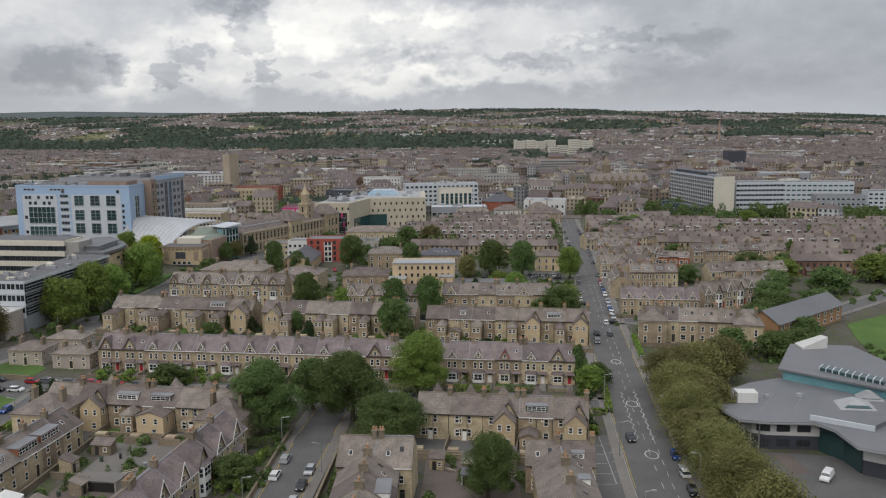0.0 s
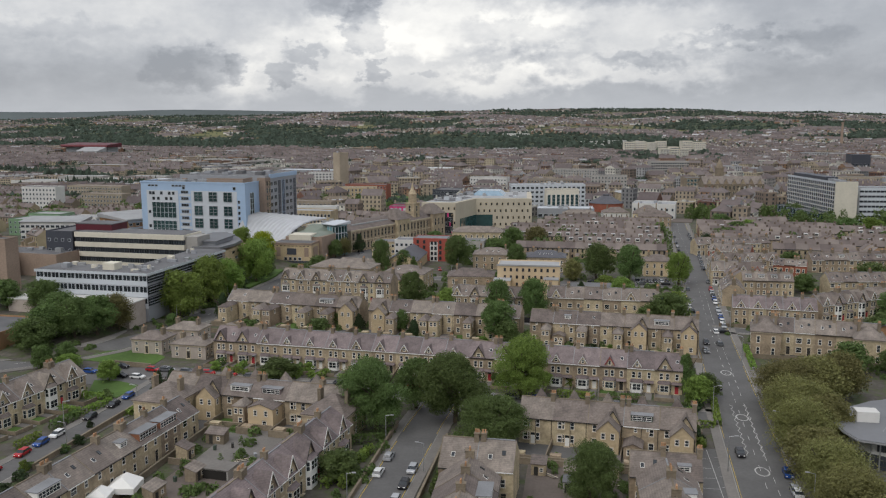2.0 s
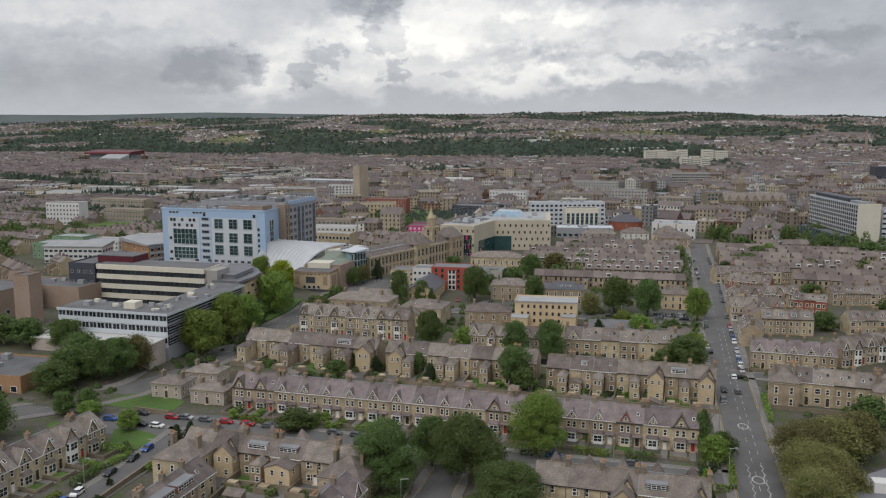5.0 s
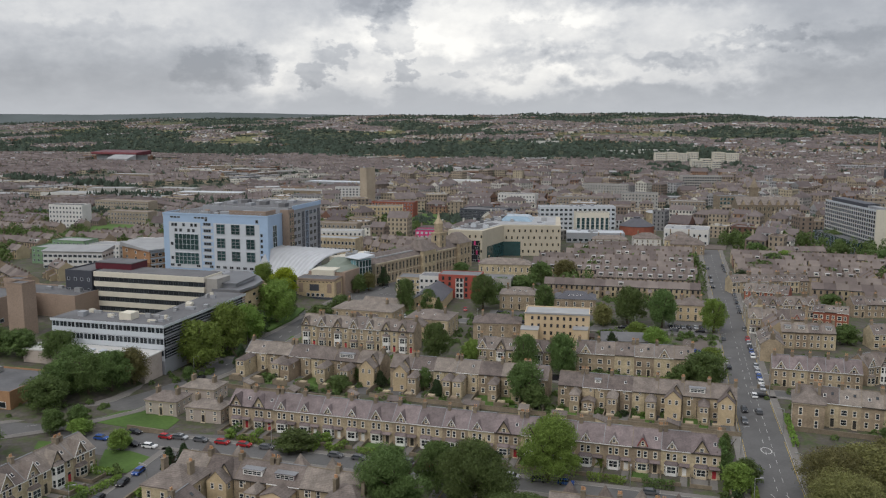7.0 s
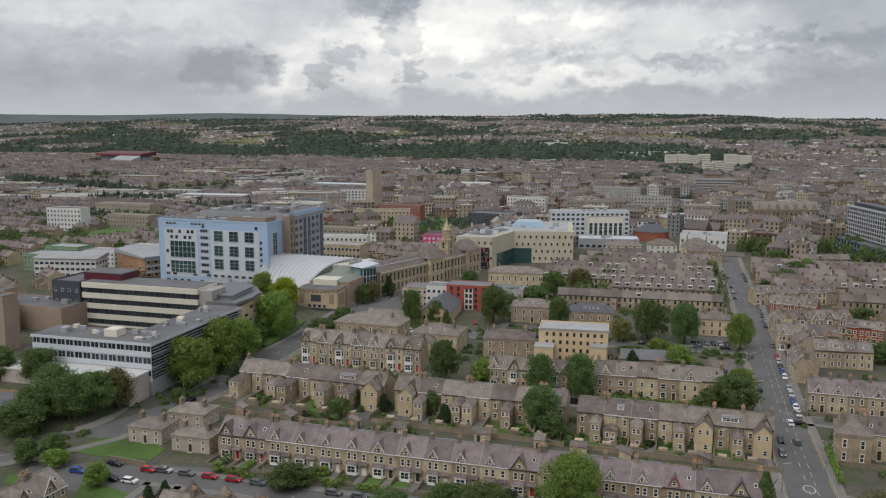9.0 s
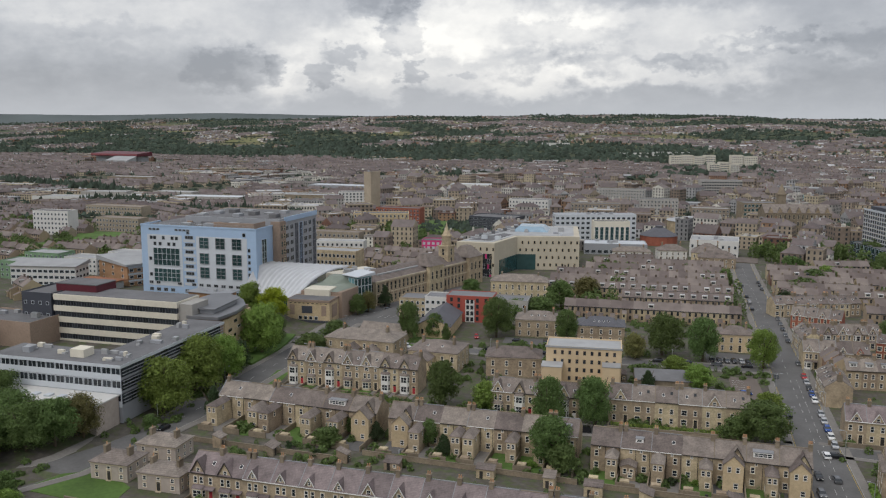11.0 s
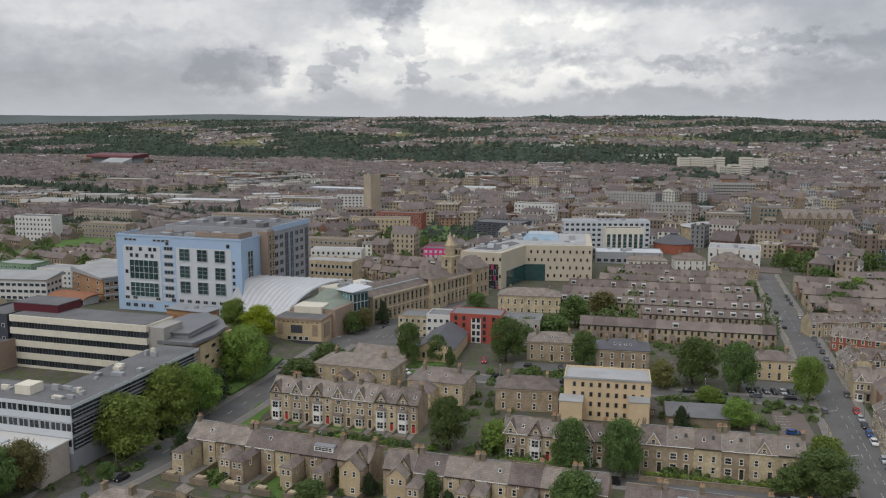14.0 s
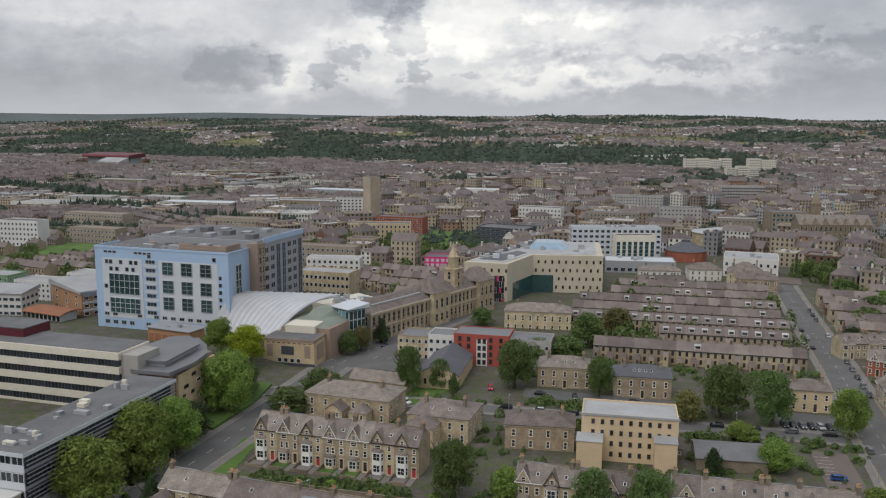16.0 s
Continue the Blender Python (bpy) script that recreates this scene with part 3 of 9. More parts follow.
for k in range(13):
    yy = 150 + 36 * k
    xx = float(np.interp(yy, [p[1] for p in MAIN], [p[0] for p in MAIN]))
    street_lamp(xx - 7.2, yy, 0), street_lamp(xx + 7.2, yy + 18, 180)
for x, y, d in ((-45.2, 158, 0), (-45, 192, 0), (-33, 176, 180), (-117, 176, 180), (-115, 205, 180), (-126.6, 190, 0), (-95, 238, -90), (-55, 235, -90), (5, 229, -90), (-150, 300, 0), (-146.5, 340, 0), (-128, 375, 180), (-128, 425, 180), (-60, 397, 90), (10, 395, 90), (-100, 322, -90), (-40, 316, -90)):
    street_lamp(x, y, d, 6.5)

# ---- houses ----
LODGE = material("pinkish_render", (0.40, 0.345, 0.30), 0.85, vary=0.08, grain=0.8, grain_amt=0.15, stain=0.2, stain_amt=0.2)
RUSTTILE = material("rust_tile", (0.26, 0.11, 0.06), 0.85, vary=0.1, course=0.2)
MOSSGREEN = material("dark_green_paint", (0.05, 0.075, 0.055), 0.6)
WCACHE = {}


def window_mesh(w, h, frame_mat, style, solid):
    """Frame with glazing bars between stone sill and lintel, in front of y = 0."""
    key = (round(w, 2), round(h, 2), frame_mat.name, style, solid)
    if key not in WCACHE:
        t, o = 0.09, 0.14
        n = max(1, int(w / 0.95))
        xs = [-w / 2 - o, -w / 2]
        for k in range(n):
            a, b = -w / 2 + w * k / n, -w / 2 + w * (k + 1) / n
            xs += [a + (t if k == 0 else t / 2), b - (t if k == n - 1 else t / 2)]
        xs += [w / 2, w / 2 + o]
        zs = [-0.16, 0, t, h / 2 - t / 2, h / 2 + t / 2, h - t, h, h + 0.24]
        top, last = len(zs) - 2, len(xs) - 2

        def cell(i, j):
            if j == 0 or j == top or i == 0 or i == last:
                return ((0.12 if j == 0 else 0.08), 1) if style == "stone" and (j in (0, top)) else (None if style == "bare" else (0.03, 1))
            if i % 2 == 0 and j in (2, 4):
                return (0.015, 2)
            return (0.05, 0)

        WCACHE[key] = (relief(xs, zs, cell, frame_mat, TRIM, GLASS), None)
    return WCACHE[key]


def window(parent, x, y, z, w, h, frame_mat=None, style="stone", turn=0, pane=True):
    fm, _ = window_mesh(w, h, frame_mat or WHITE, style, True)
    return part("window", fm, None, parent, m=pose(x, y, z, 0, 0, turn))


def gable_wall(w, d, eave, ridge):
    """Body of a house under a roof that runs along x."""
    return Shape().along([(0, 0), (d, 0), (d, eave), (d / 2, ridge), (0, eave)], "x", 0, w)


def gable_roof(x0, x1, y0, y1, eave, ridge, over=0.35, t=0.2, axis="x"):
    m = (y0 + y1) / 2
    k = (ridge - eave) / (m - y0)
    return Shape().along([(y0 - over, eave - over * k + 0.02), (m, ridge + 0.02), (y1 + over, eave - over * k + 0.02), (y1 + over, eave - over * k + t), (m, ridge + t + 0.06), (y0 - over, eave - over * k + t)], axis, x0, x1)


def hip_roof(w, d, eave, ridge, over=0.4, t=0.2):
    k = d / 2
    a = [(-over, -over), (w + over, -over), (w + over, d + over), (-over, d + over)]
    s = Shape()
    s.add([(x, y, eave - 0.05) for x, y in a] + [(x, y, eave + t) for x, y in a] + [(min(k, w / 2 - 0.3), k, ridge), (max(w - k, w / 2 + 0.3), k, ridge)],
          [(3, 2, 1, 0), (0, 1, 5, 4), (1, 2, 6, 5), (2, 3, 7, 6), (3, 0, 4, 7), (4, 5, 9, 8), (5, 6, 9), (6, 7, 8, 9), (7, 4, 8)])
    return s


def chimney(parent, x, y, z0, z1, w=1.5, d=0.6, pots=3, mat=None):
    s = Shape().box(x - w / 2, y - d / 2, z0, x + w / 2, y + d / 2, z1 - 0.15).box(x - w / 2 - 0.1, y - d / 2 - 0.1, z1 - 0.15, x + w / 2 + 0.1, y + d / 2 + 0.1, z1)
    c = part("chimney", s, mat or STONE_DARK, parent)
    if pots:
        key = ("pot",)
        if key not in WCACHE:
            WCACHE[key] = Shape().cyl(0, 0, 0, 0.55, 0.17, 0.13).cyl(0, 0, 0.55, 0.65, 0.17, 0.17).mesh("chimney_pot", POT)
        for k in range(pots):
            part("chimney_pot", WCACHE[key], None, c, m=pose(x - w / 2 + w * (k + 0.5) / pots, y, z1))
    return c


def bay(parent, x, w, z0, z1, out=1.0, mat=None, roofmat=None, floors=1):
    """A canted bay with its own lean roof; each face has a window."""
    mat = mat or TRIM
    ring = [(x - w / 2, 0.05), (x - w / 2 + out * 0.6, -out), (x + w / 2 - out * 0.6, -out), (x + w / 2, 0.05)]
    b = part("bay", Shape().prism(ring, z0, z1), mat, parent)
    big = [(x - w / 2 - 0.2, 0.05), (x - w / 2 + out * 0.6 - 0.1, -out - 0.25), (x + w / 2 - out * 0.6 + 0.1, -out - 0.25), (x + w / 2 + 0.2, 0.05)]
    small = [(x - w / 2 + 0.3, 0.04), (x - w / 2 + out * 0.7, -out * 0.3), (x + w / 2 - out * 0.7, -out * 0.3), (x + w / 2 - 0.3, 0.04)]
    part("bay_roof", Shape().prism(big, z1, z1 + 0.7, small), roofmat or SLATE, b)
    fh = (z1 - z0) / floors
    for k in range(floors):
        fw = w - out * 1.2 - 0.3
        window(b, x, -out, z0 + k * fh + 0.8, fw, fh - 1.2, style="bare")
        ang = math.degrees(math.atan2(out, out * 0.6))
        for sd in (-1, 1):
            window(b, x + sd * (w / 2 - out * 0.3), -out * 0.48, z0 + k * fh + 0.8, min(0.8, out * 0.8), fh - 1.2, style="bare", turn=sd * ang)
    return b


def front_gable(parent, x, w, eave, ridge, y=0.0, barge=None, wall=None, roof=None, depth=3.5, win=True):
    """A small gable that rises out of the front wall, with barge boards."""
    g = part("gable", Shape().along([(x - w / 2, eave - 0.3), (x + w / 2, eave - 0.3), (x + w / 2, eave + 0.1), (x, ridge), (x - w / 2, eave + 0.1)], "y", y - 0.04, y + 0.6), wall or STONE, parent)
    part("gable_roof", gable_roof(y - 0.35, y + depth, x - w / 2, x + w / 2, eave + 0.1, ridge, 0.25, 0.16, "y"), roof or SLATE, g)
    k = (ridge - eave - 0.1) / (w / 2)
    for sd in (-1, 1):
        a, b = (x + sd * (w / 2 + 0.28), eave + 0.1 - 0.28 * k), (x, ridge)
        s = Shape().along([a, b, (b[0], b[1] + 0.33), (a[0], a[1] + 0.33)], "y", y - 0.45, y - 0.36)
        part("barge_board", s, barge or WHITE, g)
    if win:
        window(g, x, y - 0.04, eave - 0.15, min(1.0, w * 0.36), min(1.3, (ridge - eave) * 0.6))
    return g


def skylight(parent, x, d, eave, ridge, t, w=0.8, h=1.1):
    """A roof window in the front slope, t of the way up."""
    k = (ridge - eave) / (d / 2)
    a = math.degrees(math.atan(k))
    y, z = d / 2 * t, eave + (ridge - eave) * t + 0.26
    fr = part("skylight", Shape().box(-w / 2, -h / 2, -0.05, w / 2, h / 2, 0.05), DARKPAINT if t > 0.5 else WHITE, parent, m=pose(x, y, z, a))
    part("pane", Shape().box(-w / 2 + 0.08, -h / 2 + 0.08, 0.0, w / 2 - 0.08, h / 2 - 0.08, 0.07), GLASS, fr)


def dormer(parent, x, d, eave, ridge, w=2.2, h=1.5, t=0.3, mat=None):
    """A flat-topped box dormer in the front slope."""
    k = (ridge - eave) / (d / 2)
    y, z = d / 2 * t, eave + (ridge - eave) * t
    b = part("dormer", Shape().box(x - w / 2, y, z - 0.2, x + w / 2, y + h / k + 0.3, z + h), mat or WHITE, parent)
    part("dormer_roof", Shape().box(x - w / 2 - 0.15, y - 0.2, z + h, x + w / 2 + 0.15, y + h / k + 0.6, z + h + 0.14), LEAD, b)
    window(b, x, y, z + 0.35, w - 0.5, h - 0.55, style="bare")


def front_door(parent, x, y=0.0, mat=None):
    s = Shape().box(x - 0.75, y - 0.1, 0, x - 0.5, y + 0.02, 2.8).box(x + 0.5, y - 0.1, 0, x + 0.75, y + 0.02, 2.8).box(x - 0.85, y - 0.14, 2.8, x + 0.85, y + 0.02, 3.05)
    d = part("door_surround", s, TRIM, parent)
    part("door", Shape().box(x - 0.5, y - 0.04, 0.15, x + 0.5, y + 0.02, 2.15), mat or DARKPAINT, d)
    part("fanlight", Shape().box(x - 0.5, y - 0.03, 2.2, x + 0.5, y + 0.02, 2.75), GLASS, d)
    part("step", Shape().box(x - 0.7, y - 0.6, -0.05, x + 0.7, y - 0.1, 0.15), TRIM, d)


def outrigger(parent, x, w, depth, eave, ridge, wall, roof, hipped=False):
    """A rear wing that comes towards -y."""
    s = Shape().along([(x - w / 2, 0), (x + w / 2, 0), (x + w / 2, eave), (x, ridge), (x - w / 2, eave)], "y", -depth, 0.1) if not hipped else Shape().box(x - w / 2, -depth, 0, x + w / 2, 0.1, eave)
    o = part("rear_wing", s, wall, parent)
    if hipped:
        r = Shape().prism([(x - w / 2 - 0.25, -depth - 0.25), (x + w / 2 + 0.25, -depth - 0.25), (x + w / 2 + 0.25, 0.5), (x - w / 2 - 0.25, 0.5)], eave, ridge, [(x - 0.2, -depth + w * 0.45), (x + 0.2, -depth + w * 0.45), (x + 0.2, 2.0), (x - 0.2, 2.0)])
        part("rear_wing_roof", r, roof, o)
    else:
        part("rear_wing_roof", gable_roof(-depth - 0.25, 2.5, x - w / 2, x + w / 2, eave, ridge, 0.25, 0.16, "y"), roof, o)
    window(o, x - w * 0.2, -depth, eave - 1.9, 0.9, 1.4)
    window(o, x + w / 2, -depth * 0.55, eave - 1.9, 0.9, 1.4, turn=90), window(o, x - w / 2, -depth * 0.5, 1.0, 0.9, 1.4, turn=-90), window(o, x + w * 0.22, -depth, eave - 1.9, 0.9, 1.4)
    window(o, x + w * 0.15, -depth, 0.9, 1.1, 1.4)
    return o


LABELS = {
    "gabled": "stone terraced house with bay windows and pointed front gables",
    "rear": "stone terraced house seen from behind, with a rear wing",
    "plain": "sandstone terraced house with plain sash windows and skylights",
    "bays": "tall sandstone terraced house with bay windows and small gables",
}


def terrace(x0, y0, x1, y1, n, style, eave=6.8, ridge=10.2, depth=9.0, wall=None, roof=None, group="terrace", variants=None, barge=None, base=None, rear_depth=5.0, seed=0, turrets=False, garden=0.0):
    """A row of n houses whose front wall runs from (x0, y0) to (x1, y1), facing the right-hand side of that line."""
    L = math.dist((x0, y0), (x1, y1))
    ang = math.degrees(math.atan2(y1 - y0, x1 - x0))
    w = L / n
    rng = random.Random(seed + int(x0 * 7 + y0))
    wall, roof = wall or STONE, roof or SLATE
    made, kinds = {}, variants or [0, 1]
    for k in range(n):
        cx, cy = x0 + (x1 - x0) * k / n, y0 + (y1 - y0) * k / n
        z = (gz(cx, cy) if base is None else base)
        m = pose(cx, cy, z, 0, 0, ang)
        kind = kinds[k % len(kinds)] if variants else rng.choice(kinds)
        if kind in made:
            copy_thing(made[kind], m)
            continue
        h = thing("house", m, LABELS[style], "house", group)
        made[kind] = h
        part("wall", gable_wall(w - 0.004, depth, eave, ridge), wall, h)
        part("roof", gable_roof(-0.02, w - 0.02, 0, depth, eave, ridge), roof, h)
        chimney(h, w - 0.5 if kind % 2 else 0.9, depth / 2, ridge - 1.0, ridge + 1.5, 1.0, 1.7 if kind % 2 else 1.3, 2 + kind % 2)
        ridge_line = Shape().box(0.2, depth / 2 - 0.16, ridge + 0.2, w * 0.96, depth / 2 + 0.16, ridge + 0.34)
        if kind % 3 != 1:
            cp = gable_roof(-0.09, 0.09, 0, depth, eave + 0.14, ridge + 0.14, 0.3, 0.14)
            ridge_line.add(cp.v, cp.f)
        part("coping", ridge_line, STONE_DARK if kind % 2 else LEAD, h)
        part("gutter", Shape().box(0, -0.45, eave - 0.3, w - 0.02, -0.28, eave - 0.12), DARKPAINT if kind % 2 else WHITE, h)
        if turrets:
            t = part("turret_roof", Shape().prism([(w * 0.2, depth - 1), (w * 0.75, depth - 1), (w * 0.75, depth + 2.4), (w * 0.2, depth + 2.4)], eave + 0.3, ridge + 1.0, [(w * 0.47, depth + 0.6), (w * 0.48, depth + 0.6), (w * 0.48, depth + 0.7), (w * 0.47, depth + 0.7)]), roof, h)
            part("turret", Shape().box(w * 0.24, depth - 0.8, 0, w * 0.71, depth + 2.0, eave + 0.3), wall, h)
        if garden:
            part("garden_wall", Shape().box(0, -garden, 0, w * 0.72, -garden + 0.3, 1.0).box(0, -garden + 0.3, 0, 0.25, -0.02, 0.9), STONE_DARK, h)
            part("garden", Shape().box(0.25, -garden + 0.3, -0.1, w * 0.6, -1.1, 0.08), [GRASS, PAVING, EARTH, GRASS][kind % 4], h)
            part("path", Shape().box(w * 0.68, -garden + 0.3, -0.1, w * 0.92, -0.7, 0.07), PAVING, h)
        if style == "gabled":
            bg = (barge or [WHITE, DARKPAINT, WHITE, REDPAINT])[kind % 4]
            gw = (0.42, 0.5, 0.27, 0.3)[kind % 4] * w
            front_gable(h, w * 0.36, gw, eave + (0.5 if kind > 1 else 0), eave + (0.5 if kind > 1 else 0) + gw * 0.85, 0, bg, wall, roof)
            bay(h, w * 0.36, w * 0.5, 0, 3.0, 1.0, WHITE if kind % 2 == 0 else TRIM, roof)
            window(h, w * 0.24, 0, 4.0, 0.95, 1.8), window(h, w * 0.46, 0, 4.0, 0.95, 1.8)
            window(h, w * 0.8, 0, 4.0, 0.95, 1.8)
            front_door(h, w * 0.8, 0, [DARKPAINT, REDPAINT, WHITE, DARKPAINT][kind % 4])
            part("porch_roof", Shape().prism([(w * 0.62, -1.3), (w - 0.2, -1.3), (w - 0.2, 0.03), (w * 0.62, 0.03)], 2.95, [3.1, 3.1, 3.5, 3.5]), roof, h)
            if kind % 2:
                skylight(h, w * 0.8, depth, eave, ridge, 0.45)
        elif style == "bays":
            bay(h, w * 0.32, w * 0.5, 0, 6.4 if kind % 2 else 3.3, 1.0, WHITE if kind % 2 else TRIM, roof, 2 if kind % 2 else 1)
            front_gable(h, w * 0.32, w * 0.5, eave, eave + w * 0.45, 0, WHITE if kind != 1 else DARKPAINT, wall, roof)
            if not kind % 2:
                window(h, w * 0.22, 0, 4.1, 0.9, 1.8), window(h, w * 0.44, 0, 4.1, 0.9, 1.8)
            window(h, w * 0.8, 0, 4.1, 1.0, 1.8)
            front_door(h, w * 0.8, 0, [DARKPAINT, REDPAINT, WHITE][kind % 3])
            if eave > 8:
                window(h, w * 0.8, 0, 6.7, 0.9, 1.3), window(h, w * 0.32, 0, 6.8, 1.6, 1.2)
            skylight(h, w * 0.78, depth, eave, ridge, 0.4)
        elif style == "plain":
            for zz in (1.0, 4.0):
                window(h, w * 0.25, 0, zz, 1.0 if kind else 1.7, 1.7)
                if zz > 2 or kind % 2:
                    window(h, w * 0.72, 0, zz, 1.0, 1.7)
            if not kind % 2:
                front_door(h, w * 0.74)
            if kind in (1, 4, 5):
                dormer(h, w * 0.5, depth, eave, ridge, (2.4, w * 0.86, w * 0.8)[max(kind - 3, 0)], 1.4 if kind == 1 else 1.9, 0.25 if kind == 1 else 0.1, (None, RUSTTILE, None)[max(kind - 3, 0)])
            elif kind == 2:
                front_gable(h, w * 0.5, w * 0.5, eave, eave + w * 0.42, 0, WHITE, wall, roof)
            else:
                skylight(h, w * 0.35, depth, eave, ridge, 0.4), skylight(h, w * 0.7, depth, eave, ridge, 0.55)
        elif style == "rear":
            wx = w * 0.5 if kind == 4 else (w * 0.26, w * 0.76, w * 0.3, w * 0.6)[kind % 4]  # where the wing stands
            we = eave * (0.84, 0.8, 0.5, 0.95)[kind % 4]
            if kind == 7:
                for zz in (1.0, 4.2):
                    window(h, w * 0.24, 0, zz, 1.5, 1.9), window(h, w * 0.56, 0, zz, 0.9, 1.8)
                front_door(h, w * 0.42, 0, WHITE)
            else:
                outrigger(h, wx, w * (0.78 if kind == 4 else (0.40, 0.38, 0.5, 0.62)[kind % 4]), rear_depth * (1.0, 0.85, 0.7, 0.55)[kind % 4], we, we + w * (0.13, 0.15, 0.1, 0.3)[kind % 4], (STONE, STONE, STONE, STONE_PALE, YELLOWREND, STONE, STONE)[kind], roof, kind in (0, 1, 5))
                window(h, wx + (w * 0.04 if wx < w * 0.5 else -w * 0.04), 0, eave - 1.5, 0.7, 1.0)
            ox = w * 0.78 if wx < w * 0.5 else w * 0.2
            window(h, ox, 0, 4.2, 1.0, 1.7), window(h, ox, 0, 1.0, 1.2, 1.6), window(h, ox + 0.1 * w * (1 if ox < w / 2 else -1), 0.0, eave - 1.1, 0.6, 0.7)
            part("drainpipe", Shape().cyl(w * 0.5, -0.12, 0, eave - 0.2, 0.07, n=5), DARKPAINT, h)
            part("drainpipe", Shape().cyl(w - 0.35, -0.12, 0, eave - 0.2, 0.07, n=5), DARKPAINT, h)
            if kind == 0:
                skylight(h, w * 0.7, depth, eave, ridge, 0.5)
            if kind in (4, 5, 6):
                dormer(h, w * 0.5, depth, eave, ridge, w * 0.6, 1.6, 0.2, (SLATE_MAUVE, WHITE, MOSSGREEN)[kind - 4])
            if kind == 2:
                dormer(h, w * 0.6, depth, eave, ridge, 2.0, 1.3, 0.3)
            if kind == 3:
                front_gable(h, w * 0.7, w * 0.45, eave, eave + w * 0.38, 0, DARKPAINT, wall, roof)
            part("yard_wall", Shape().box(w - 0.3, -rear_depth - 4, 0, w - 0.02, 0, 1.7).box(0, -rear_depth - 4, 0, w * 0.6, -rear_depth - 3.7, 1.7), STONE_DARK, h)
            part("yard", Shape().box(0.1, -rear_depth - 3.7, -0.1, w - 0.3, 0, 0.07), [PAVING, GRASS, PAVING, ASPHALT][kind % 4], h)
            part("shed", Shape().box(w * 0.1, -rear_depth - 3.6, 0, w * 0.4, -rear_depth - 1.9, 2.0), wall, h)


def villa(cx, cy, w, d, deg, eave, ridge, cols, label="square stone villa with a hipped slate roof", wall=None, roof=None, floors=2, base=None, pots=3, rear=False, group="villas", skies=0):
    """A free-standing hipped house, front to -y, centred on (cx, cy)."""
    z = gz(cx, cy) if base is None else base
    h = thing("house", pose(cx, cy, z, 0, 0, deg) @ pose(-w / 2, -d / 2, 0), label, "house", group)
    part("wall", Shape().box(0, 0, -2, w, d, eave), wall or STONE, h)
    part("roof", hip_roof(w, d, eave, ridge), roof or SLATE, h)
    part("cornice", Shape().box(-0.2, -0.2, eave - 0.4, w + 0.2, d + 0.2, eave - 0.06), TRIM, h)
    chimney(h, w * 0.18, d * 0.5, eave, ridge + 1.1, 0.8, 2.0, pots)
    chimney(h, w * 0.82, d * 0.5, eave, ridge + 1.1, 0.8, 2.0, pots)
    fh = (eave - 0.6) / floors
    for f in range(floors):
        for c in range(cols):
            x = w * (c + 0.5) / cols
            if f == 0 and c == cols // 2 and not rear:
                front_door(h, x)
            else:
                window(h, x, 0, 0.7 + f * fh, 1.0, fh * 0.6)
        for c in range(3):
            window(h, w, d * (c + 0.5) / 3, 0.7 + f * fh, 0.9, fh * 0.6, turn=90)
            window(h, 0, d * (c + 0.5) / 3, 0.7 + f * fh, 0.9, fh * 0.6, turn=-90)
    for k in range(skies):
        skylight(h, w * (0.35 + 0.3 * k / max(skies - 1, 1)), d, eave, ridge, 0.45)
    return h


# row with pointed gables, facing south
terrace(-114, 251.5, 28, 238.5, 19, "gabled", 6.9, 10.4, 9.5, roof=SLATE_MAUVE, group="gabled terrace", garden=7.0, variants=[1, 1, 2, 2, 2, 2, 0, 0, 2, 2, 2, 1, 0, 0, 2, 2, 3, 2, 1], seed=1)
# rear-facing rows behind it
terrace(-133, 308, -79.5, 300.5, 6, "rear", 7.4, 10.6, 9, group="middle terrace", variants=[0, 1, 0, 1, 5, 3], rear_depth=8.0)
terrace(-75.5, 298.5, -20.5, 294, 7, "rear", 7.4, 10.6, 9, group="middle terrace", variants=[3, 0, 1, 0, 1, 1, 2], rear_depth=7.0)
terrace(-17, 289.5, 38, 284, 7, "rear", 7.4, 10.6, 9, group="middle terrace", variants=[1, 2, 0, 1, 3, 5, 3], rear_depth=6.0)
# near rows
terrace(-107, 204, -55, 197.5, 6, "rear", 6.4, 9.6, 9, group="near terrace", variants=[7, 3, 5, 4, 7, 1], turrets=True)
terrace(-14, 196.5, 26, 192.5, 5, "rear", 6.4, 9.8, 9, group="near terrace", variants=[7, 7, 3, 6, 3], turrets=True, rear_depth=7.5)
terrace(-14.5, 130, -15.2, 161, 4, "plain", 6.6, 10.4, 11.5, group="cross terrace", variants=[5, 1, 5, 3])
terrace(-27.5, 162, -12.5, 161.4, 2, "plain", 7.4, 11.6, 10.5, group="cross terrace", variants=[3, 0])
terrace(10, 166.5, 24, 166, 2, "plain", 6.0, 9.6, 8, group="cross terrace", variants=[3, 1])
terrace(23, 135, 22.5, 168, 4, "plain", 6.0, 9.2, 11, group="cross terrace", variants=[0, 3, 1])
terrace(-60, 130, -52, 187, 7, "bays", 6.0, 9.4, 10, roof=SLATE_MAUVE, group="corner terrace", variants=[0, 1, 2])
terrace(-98, 128, -91, 190, 8, "plain", 6.0, 9.2, 9.5, group="left terrace", variants=[0, 5, 0, 3, 1, 4, 4, 0])
terrace(-150, 130, -135, 214, 11, "bays", 6.2, 9.6, 10, group="west terrace", variants=[0, 1, 2, 0], garden=6.0)
